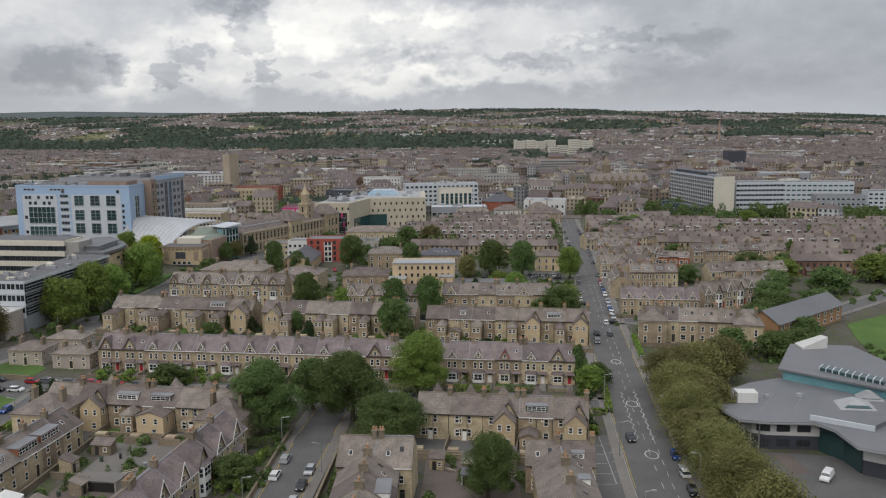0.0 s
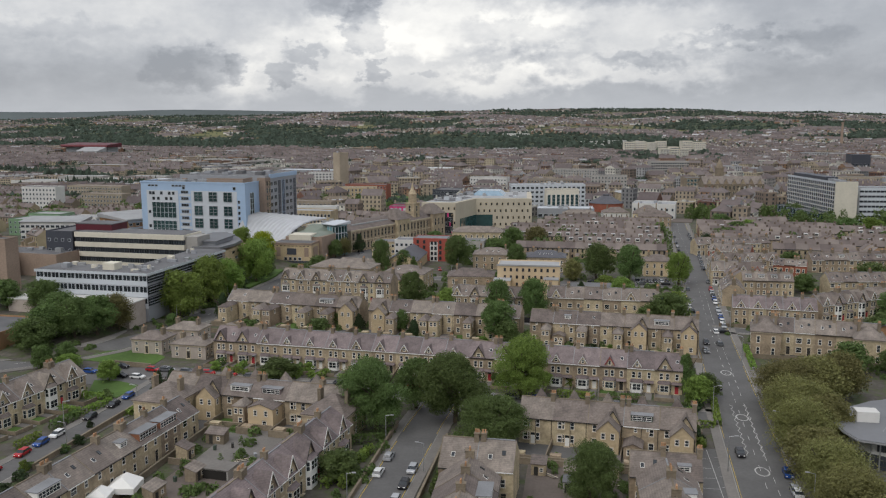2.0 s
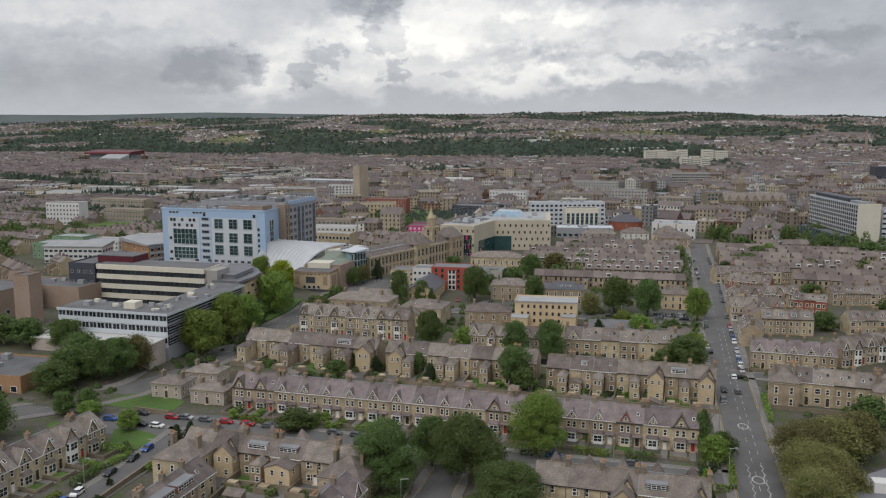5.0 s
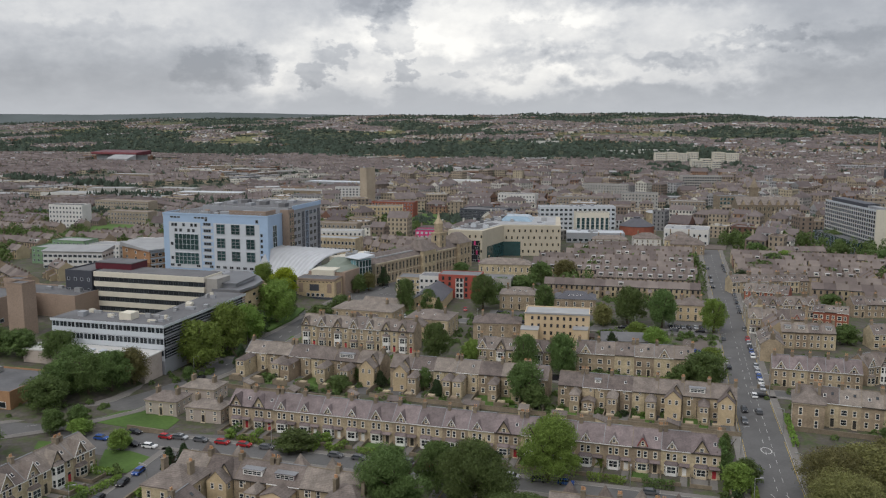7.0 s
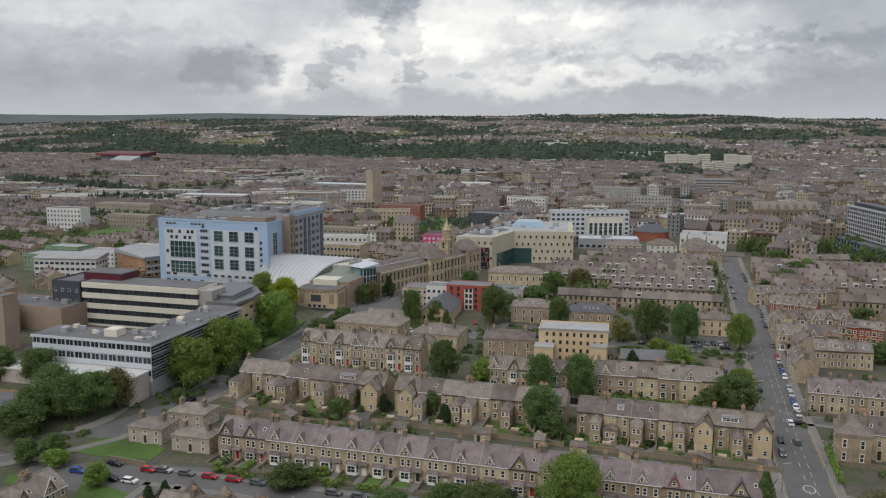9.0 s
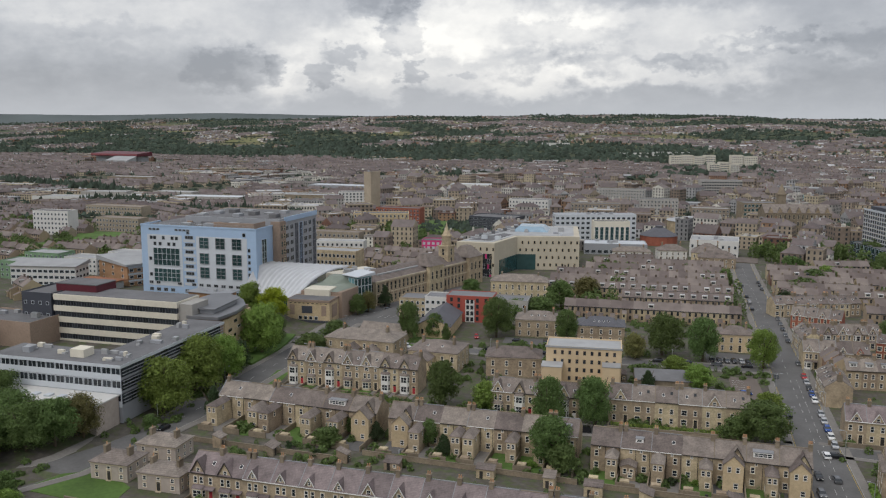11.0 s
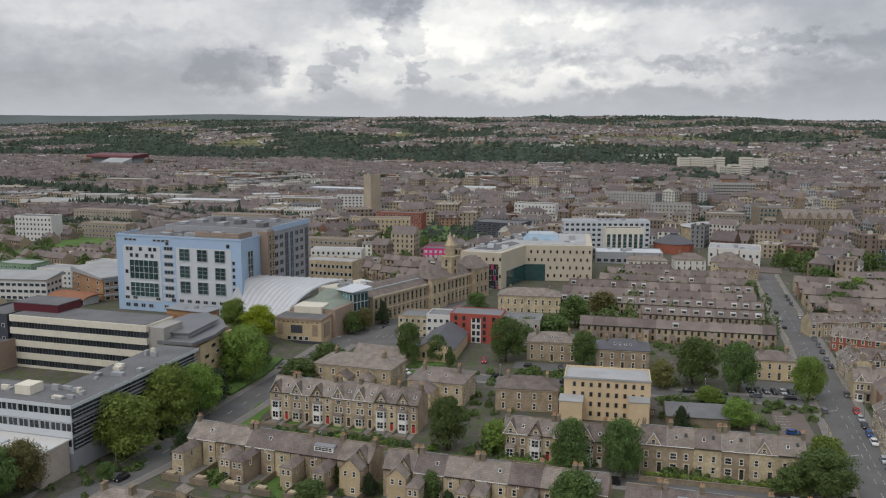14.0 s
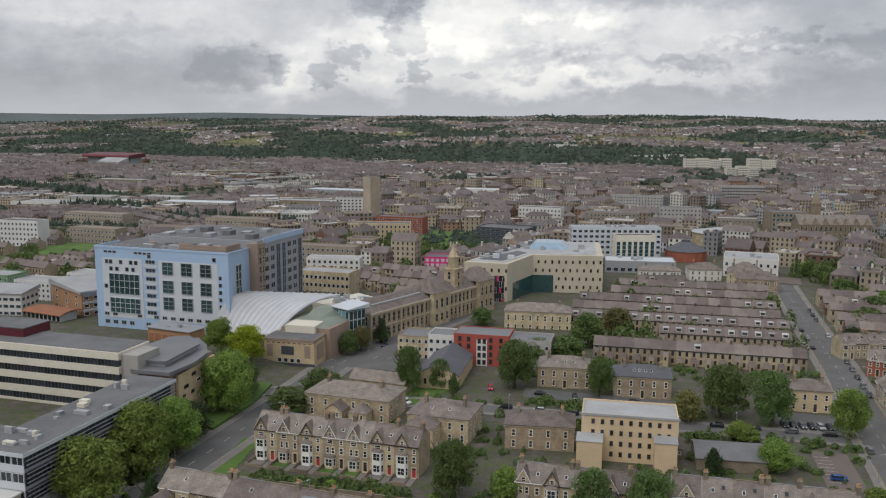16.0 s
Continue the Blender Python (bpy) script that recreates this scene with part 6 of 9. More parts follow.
villa(26, 700, 20, 13, 8, 7, 11, 5, label="white-rendered corner building with a hipped roof", wall=WHITEWALL, group="institutes")
villa(-2, 690, 26, 11, 3, 6.5, 9.5, 7, label="row of white-fronted shops with slate roofs", wall=WHITEWALL, group="institutes")
block("low_shops", -36, 712, 46, 22, 7.5, 4, GREYPANEL, "low grey shopping block with a pale roof", base=-6, roof=WHITEPANEL, floors=1, cols=10, ww=3.2, wh=2.4, plant=6)
slab("forecourt", [(66, 694), (84, 690), (88, 716), (74, 716)], -5.0, BRICKPAVE, "pinkish paved square at the road's end", "square", base=-9)
disc = thing("round_mall", pose(57, 897, -9), "round pale roof of a shopping mall", "mall")
part("wall", Shape().cyl(0, 0, -3, 10, 24, n=24), STONE, disc)
part("roof", Shape().cyl(0, 0, 10, 13, 25, 8, n=24), PALEFELT, disc)
dome = thing("theatre_dome", pose(21, 790, -8), "dark red brick hall with a stepped domed roof", "hall")
part("wall", Shape().cyl(0, 0, -3, 8, 15, n=16), REDBRICK, dome)
part("roof", Shape().cyl(0, 0, 8, 14, 15.5, 4, n=16).cyl(0, 0, 14, 15.5, 3, 3, n=10), SLATE_BLUE, dome)
block("wrapped_shop", -152, 677, 17, 14, 10, 6, PINK, "shop block wrapped in magenta and white stripes", base=-5, floors=3, cols=5, ww=1.8, wh=1.8, frame_mat=WHITEPANEL, glass=WHITEPANEL)
block("stone_offices", -198, 566, 31, 14, 13, -5, STONE, "long sandstone offices with rows of windows", base=0, floors=3, cols=12, ww=1.5, wh=1.9, roof=PALEFELT)
stad = thing("stadium", pose(-1040, 1640, 4, 0, 0, -10), "football stadium stand with a dark red roof", "stadium")
STADRED = material("faded_red_sheet", (0.24, 0.075, 0.085), 0.6, vary=0.05)
part("wall", Shape().box(0, 0, -5, 104, 30, 14), GREYPANEL, stad)
part("roof", Shape().prism([(-5, -8), (109, -8), (109, 36), (-5, 36)], 14, [19, 19, 22, 22]), MAROON, stad)
part("white_stand", Shape().prism([(60, -40), (112, -40), (112, -14), (60, -14)], -5, [8, 8, 15, 15]), PALEFELT, stad)
part("fascia", Shape().box(-5, -9, 15.5, 109, -8.1, 19), STADRED, stad)
for k, (x, y, w, h) in enumerate(((78, 1690, 19, 24), (98, 1694, 20, 25), (119, 1690, 18, 23), (138, 1696, 18, 25), (183, 1690, 20, 26), (204, 1694, 24, 24), (133, 1560, 16, 20), (150, 1564, 15, 23), (166, 1560, 15, 20), (-10, 1990, 60, 9), (60, 2060, 80, 8), (-210, 2330, 70, 9))):
    block("tower_flats", x, y, w, 18, h, 10, CREAM if k < 9 else WHITEWALL, "pale slab of council flats on the hillside" if k < 9 else "pale flat-roofed works building on the hillside", floors=6 if k < 9 else 1, cols=6 if k < 9 else 12, ww=1.8, wh=1.7)
mill = thing("mill_chimney", pose(550, 2000, gz(550, 2000)), "tall red brick mill chimney above the town", "chimney")
part("shaft", Shape().cyl(0, 0, -2, 50, 3.4, 2.2, 12), BRICK, mill)
part("cap", Shape().cyl(0, 0, 50, 53, 2.9, 2.9, 12), BRICK, mill)
block("black_glass_block", 372, 1300, 26, 22, 33, 4, DARKPANEL, "black glass office block with blue flank", base=-11, floors=1, cols=5, ww=2.2, wh=20, frame_mat=GREYPANEL, bars=(1, 5))
block("grey_hall", 345, 1080, 120, 40, 14, -4, GREYPANEL, "long low grey hall with a flat roof", base=-10, roof=PALEFELT, floors=1, cols=20, ww=4.0, wh=2.0, ground_z=7)


# leisure centre with curved metal roofs
lei = thing("leisure_centre", pose(0, 0, 0), "modern leisure centre with curved grey metal roofs", "building")
ring = [(59, 209), (57.6, 202), (57.8, 196), (59.5, 190.5), (65, 188.8), (75.4, 188.6), (78, 184), (78.6, 174), (83.4, 171), (95, 168), (125, 172), (126, 200), (98, 203.5), (79.5, 222.5), (70, 218), (64, 213)]
body = [(62, 207), (61, 201), (61.3, 196), (63, 193), (66, 191.4), (77.5, 190.6), (80.6, 184.6), (81.4, 177), (85, 174.5), (95, 172), (122, 176), (122, 200), (98, 202), (80, 219), (71, 214)]
part("wall", Shape().prism(body, -0.5, 6.6), WHITEWALL, lei)
part("base_wall", Shape().prism([(x + (x - 95) * 0.004, y + (y - 195) * 0.004) for x, y in body], -0.5, 3.2), DARKPANEL, lei)
part("roof", Shape().prism(ring, 6.6, 7.2), ZINC, lei)
part("roof_edge", Shape().prism([(x + (x - 90) * 0.006, y + (y - 195) * 0.006) for x, y in ring], 6.7, 7.05), PALEFELT, lei)
part("upper_wall", Shape().prism([(79.5, 221), (98, 205), (126, 204), (126, 213), (108, 225), (105, 242), (91, 244)], -0.5, 9.6), TEAL, lei)
part("upper_roof", Shape().prism([(78.3, 221.2), (98.2, 203.6), (127, 203), (127, 214), (109.4, 226), (106.4, 244), (90, 245.8)], 9.6, 10.1), ZINC, lei)
part("mid_roof", Shape().prism([(75.2, 190.5), (86, 183.5), (96, 192), (97, 202), (84, 205)], 7.2, 8.2), ZINC, lei)
part("mid_fascia", Shape().prism([(74.9, 190.3), (86, 183), (86.3, 183.3), (75.3, 190.7)], 7.2, 8.35), WHITEPANEL, lei)
part("roof_box", Shape().box(62.4, 202, 7.2, 67.2, 205.5, 9.6), WHITEWALL, lei)
part("roof_box", Shape().prism([(91.3, 239.6), (98.6, 241), (98.2, 245), (91, 245)], 10.1, [10.6, 13.4, 13.0, 10.6]), WHITEWALL, lei)
for cx, cy, k in ((87.4, 197.6, 1.0), (93.2, 203, 0.7)):
    sk = part("roof_light", Shape().prism([(cx - 4 * k, cy - 3.2 * k), (cx + 4 * k, cy - 4 * k), (cx + 5 * k, cy + 3 * k), (cx - 3 * k, cy + 3.6 * k)], 8.2, 9.9, [(cx - 0.3, cy - 1.2), (cx + 0.5, cy - 1.3), (cx + 0.8, cy + 1), (cx, cy + 1.1)]), PALEFELT, lei)
    part("pane", Shape().prism([(cx - 3 * k, cy - 2.9 * k), (cx + 3 * k, cy - 3.5 * k), (cx + 1, cy - 1.35), (cx - 0.6, cy - 1.2)], 8.3, [8.6, 8.6, 9.7, 9.7]), GLASS_GREEN, sk)
strip_light = part("roof_light", Shape().prism([(88, 219.5), (98.6, 206.8), (100.4, 209.6), (90.2, 222.6)], 10.1, 10.9), GLASS_GREEN, lei)
for k in range(10):
    ax, ay = 88 + 1.1 * k, 219.5 - 1.32 * k
    part("glazing_bar", Shape().prism([(ax, ay), (ax + 0.2, ay - 0.24), (ax + 2.2, ay + 2.6), (ax + 2.0, ay + 2.84)], 10.1, 11.0), WHITEPANEL, strip_light)
for k in range(6):
    ux, uy = 66 + 4 * k, 196 + 0.5 * k
    part("roof_vent", Shape().box(ux, uy + 9, 7.2, ux + 1.2, uy + 10, 8.0), PALEFELT, lei) if k in (1, 3) else part("seam", Shape().prism([(ux, uy), (ux + 0.1, uy), (ux + 7, uy + 13), (ux + 6.9, uy + 13)], 7.2, 7.26), PALEFELT, lei) if uy + 13 < 214 and ux + 7 < 84 else None
for u, v, a in ((65.2, 191.65, -17), (69.5, 191.15, -4), (74, 190.85, -4)):
    for z in (0.8, 4.2):
        pane_window(lei, u, v, z, 2.8, 1.4, a, DARKPAINT, GLASS, (2, 1))
part("glazed_front", Shape().prism([(77.3, 190.3), (80.4, 184.4), (81.2, 177.5), (82, 178), (81.4, 185), (78.4, 190.6)], -0.4, 6.5), GLASS_GREEN, lei)
for k in range(6):
    part("column", Shape().cyl(60.2 + 0.3 * k * k * 0.5, 199 - 1.7 * k, -0.2, 6.6, 0.16, n=8), STEEL, lei)
for k in range(6):
    pane_window(lei, 87.2 + 4.4 * k, 173.6 - 0.45 * k, 0.4, 3.6, 2.6, -8, DARKPAINT, DARKPANEL, (1, 1))
lr = thing("clubhouse", pose(101, 287, 0, 0, 0, 43), "long orange brick building with a grey pitched roof", "building")
part("wall", gable_wall(46, 12, 6, 9.5), ORANGEBRICK, lr)
part("roof", gable_roof(-0.6, 46.6, 0, 12, 6, 9.5, 0.7), ZINC, lr)
for c in range(9):
    for f in range(2):
        pane_window(lr, 3 + 5 * c, 0, 1 + 2.6 * f, 1.5, 1.4, 0, WHITE, GLASS)

for x, y, r in ((-91.2, 155.6, 2.9), (-93.6, 150.4, 2.1)):
    g = thing("gazebo_tent", pose(x, y, 0, 0, 0, 8), "white gazebo tent in a back yard", "tent", "gazebo tents")
    part("canopy", Shape().prism([(-r, -r), (r, -r), (r, r), (-r, r)], 2.4, 2.4 + 0.6 * r, [(-0.1, -0.5 * r), (0.1, -0.5 * r), (0.1, 0.5 * r), (-0.1, 0.5 * r)]), WHITE, g)
    part("valance", Shape().box(-r + 0.05, -r + 0.05, 1.2, r - 0.05, r - 0.05, 2.4), WHITE, g)
    for sx in (-r + 0.1, r - 0.1):
        for sy in (-r + 0.1, r - 0.1):
            part("pole", Shape().cyl(sx, sy, 0, 1.3, 0.05, n=5), STEEL, g)
rng = random.Random(71)
for x, y, w, d in ((-720, 1010, 70, 26), (-690, 1065, 60, 24), (-560, 1060, 90, 28), (-430, 1092, 80, 26), (-455, 1262, 90, 30), (-330, 1240, 70, 24), (-250, 1290, 80, 24), (-620, 1120, 60, 22), (-360, 1150, 64, 24), (-170, 1330, 60, 20), (-820, 1330, 80, 26), (-120, 1100, 46, 20), (40, 1120, 50, 18), (250, 1100, 70, 24), (330, 980, 60, 22), (220, 1330, 70, 22), (400, 1180, 80, 26)):
    block("retail_shed", x, y, w, d, rng.uniform(7, 10), rng.uniform(-12, 12), rng.choice([WHITEWALL, CONCRETE, GREYPANEL, STONE_DARK]), "low retail shed with a pale metal roof", "shed", roof=rng.choice([WHITEPANEL, PALEFELT, PALEFELT, ZINC]), group="retail sheds")
# sandstone less saturated than near walls, with distance haze put into the tone
TOWNSTONE_HAZED = material("hazed_town_sandstone", (0.29, 0.245, 0.19), 0.9, vary=0.2, grain=0.6, grain_amt=0.3, stain=0.08, stain_amt=0.35, hue=0.01)
for x, y, w, d, h, m, r in ((-505, 722, 34, 14, 20, WHITEWALL, FELT), (-470, 760, 46, 14, 12, TOWNSTONE_HAZED, SLATE), (-405, 770, 52, 14, 13, TOWNSTONE_HAZED, SLATE), (-330, 700, 40, 13, 11, TOWNSTONE_HAZED, SLATE), (-300, 640, 38, 13, 11, STONE_DARK, SLATE), (-250, 700, 44, 12, 12, TOWNSTONE_HAZED, SLATE), (-220, 640, 34, 12, 11, WHITEWALL, PALEFELT), (-395, 850, 60, 16, 14, TOWNSTONE_HAZED, SLATE), (-560, 880, 70, 16, 12, TOWNSTONE_HAZED, SLATE), (-250, 900, 46, 16, 15, REDBRICK, FELT), (-60, 960, 50, 16, 18, TOWNSTONE_HAZED, FELT), (10, 1010, 40, 16, 20, CONCRETE, FELT), (60, 960, 36, 14, 16, TOWNSTONE_HAZED, PALEFELT), (230, 960, 50, 16, 18, TOWNSTONE_HAZED, SLATE), (190, 1180, 40, 18, 14, TEAL, PALEFELT), (300, 1080, 50, 18, 16, TOWNSTONE_HAZED, FELT), (-130, 1010, 44, 16, 17, WHITEWALL, FELT), (-40, 1180, 60, 16, 18, CONCRETE, FELT)):
    block("town_block", x, y, w, d, h, rng.uniform(-14, 10), m, {"white_render": "white flat-topped town block with rows of windows", "teal_panel": "teal glass block in the town centre"}.get(m.name, "large stone town block with rows of windows"), roof=r, floors=max(2, int(h / 3.6)), cols=int(w / 3.4), ww=1.5, wh=1.8, group="town blocks")

# ---- trees ----
def crown_mesh(seed, leaves, r, h, leaf, mat, lumps=14, cone=False, loose=False):
    """Many small leaf clumps on the skins of overlapping lumps, with an uneven outline and gaps."""
    rng = np.random.default_rng(seed)
    cs = []
    for k in range(lumps):
        u = (k + 0.5) / lumps
        a = k * 2.4 + rng.uniform(-0.6, 0.6)
        env = math.sqrt(max(0.03, 1 - (1.75 * u - 0.62) ** 2 / 1.3)) if not cone else 1.05 - u
        rad = r * 0.78 * env * rng.uniform(0.45, 1.0)
        cs.append((rad * math.cos(a), rad * math.sin(a), h * (0.10 + 0.80 * u), r * rng.uniform(0.2, 0.46) * (1.15 - 0.6 * u if cone else 1)))
    cs = np.array(cs)
    which = rng.integers(0, lumps, leaves)
    d = rng.normal(size=(leaves, 3))
    d /= np.linalg.norm(d, axis=1)[:, None]
    d[:, 2] = np.where(rng.random(leaves) < 0.6, np.abs(d[:, 2]), d[:, 2])
    rad = cs[which, 3] * (rng.uniform(0.25, 1.4, leaves) if loose else rng.uniform(0.55, 1.16, leaves))
    p = cs[which, :3] + d * rad[:, None] * np.array([1, 1, 0.85])
    n = d + rng.normal(scale=0.55, size=(leaves, 3))
    n /= np.linalg.norm(n, axis=1)[:, None]
    t = np.cross(n, rng.normal(size=(leaves, 3)))
    t /= np.linalg.norm(t, axis=1)[:, None]
    b = np.cross(n, t)
    s = (leaf * rng.uniform(0.6, 1.35, leaves))[:, None]
    k = rng.uniform(0.5, 0.9, leaves)[:, None]
    bend = n * s * 0.25
    vs = np.stack([p - t * s, p - b * s * k + bend, p + t * s + b * s * k * 0.6], 1).reshape(-1, 3)
    me = bpy.data.meshes.new("crown")
    me.vertices.add(3 * leaves), me.loops.add(3 * leaves), me.polygons.add(leaves)
    me.vertices.foreach_set("co", vs.ravel())
    me.loops.foreach_set("vertex_index", np.arange(3 * leaves))
    me.polygons.foreach_set("loop_start", np.arange(0, 3 * leaves, 3))
    me.materials.append(mat)
    me.update(calc_edges=True)
    return me


def trunk_mesh(seed, h, r):
    rng = random.Random(seed)
    s = Shape().tube((0, 0, -0.3), (0.1, 0.05, h * 0.45), r, r * 0.7, 8)
    for k in range(7):
        a = k * 2.4 + rng.uniform(-0.3, 0.3)
        z0 = h * rng.uniform(0.28, 0.45)
        ln = h * rng.uniform(0.3, 0.45)
        q = (math.cos(a) * ln * 0.7, math.sin(a) * ln * 0.7, z0 + ln * 0.8)
        s.tube((0.08, 0.04, z0), q, r * 0.45, r * 0.12, 5)
    return s.tube((0.1, 0.05, h * 0.44), (0.3, 0.2, h * 0.85), r * 0.6, r * 0.12, 6).mesh("trunk", BARK)


TREES = {}


def tree(x, y, h, spread, kind="broad", tint=None, detail=1, label=None, turn=0.0):
    """A tree of height h and crown radius spread."""
    tint = tint or LEAF
    key = (kind, tint.name, detail, int(abs(x * 3 + y)) % 3)
    if key not in TREES:
        n = {0: 600, 1: 5600, 2: 14000, 3: 42000}[detail]
        leaf = {0: 0.09, 1: 0.036, 2: 0.023, 3: 0.0138}[detail]
        sd = len(TREES) + 11
        TREES[key] = (trunk_mesh(sd, 1.0, 0.035), crown_mesh(sd, n, 0.5, 0.9, leaf, tint, (60 if tint is LEAF_OLIVE else 34) if detail else 12, kind == "cone", tint is LEAF_OLIVE))
    tm, cm = TREES[key]
    lab = label or {"broad": "broad leafy tree with a dense green crown", "cone": "dark upright evergreen tree", "shrub": "rounded green garden shrub"}[kind]
    if tint is LEAF_LIME:
        lab = "tree with bright yellow-green foliage beside the college"
    elif tint is LEAF_OLIVE:
        lab = "spreading tree with thin olive-green foliage"
    elif tint is LEAF_LIGHT and not label:
        lab = "broad tree with fresh light green leaves"
    t = thing("shrub" if kind == "shrub" else "tree", pose(x, y, gz(x, y), 0, 0, (x * 37 + y * 11) % 360), lab, "shrub" if kind == "shrub" else "tree", "street trees")
    lift = 0.0 if kind == "shrub" else 0.09
    part("trunk", tm, None, t).matrix_basis = Matrix.Diagonal((h, h, h, 1))
    part("crown", cm, None, t).matrix_basis = Matrix.Translation((0, 0, h * lift)) @ Matrix.Diagonal((2 * spread, 2 * spread, h * (1 - lift), 1))
    return t


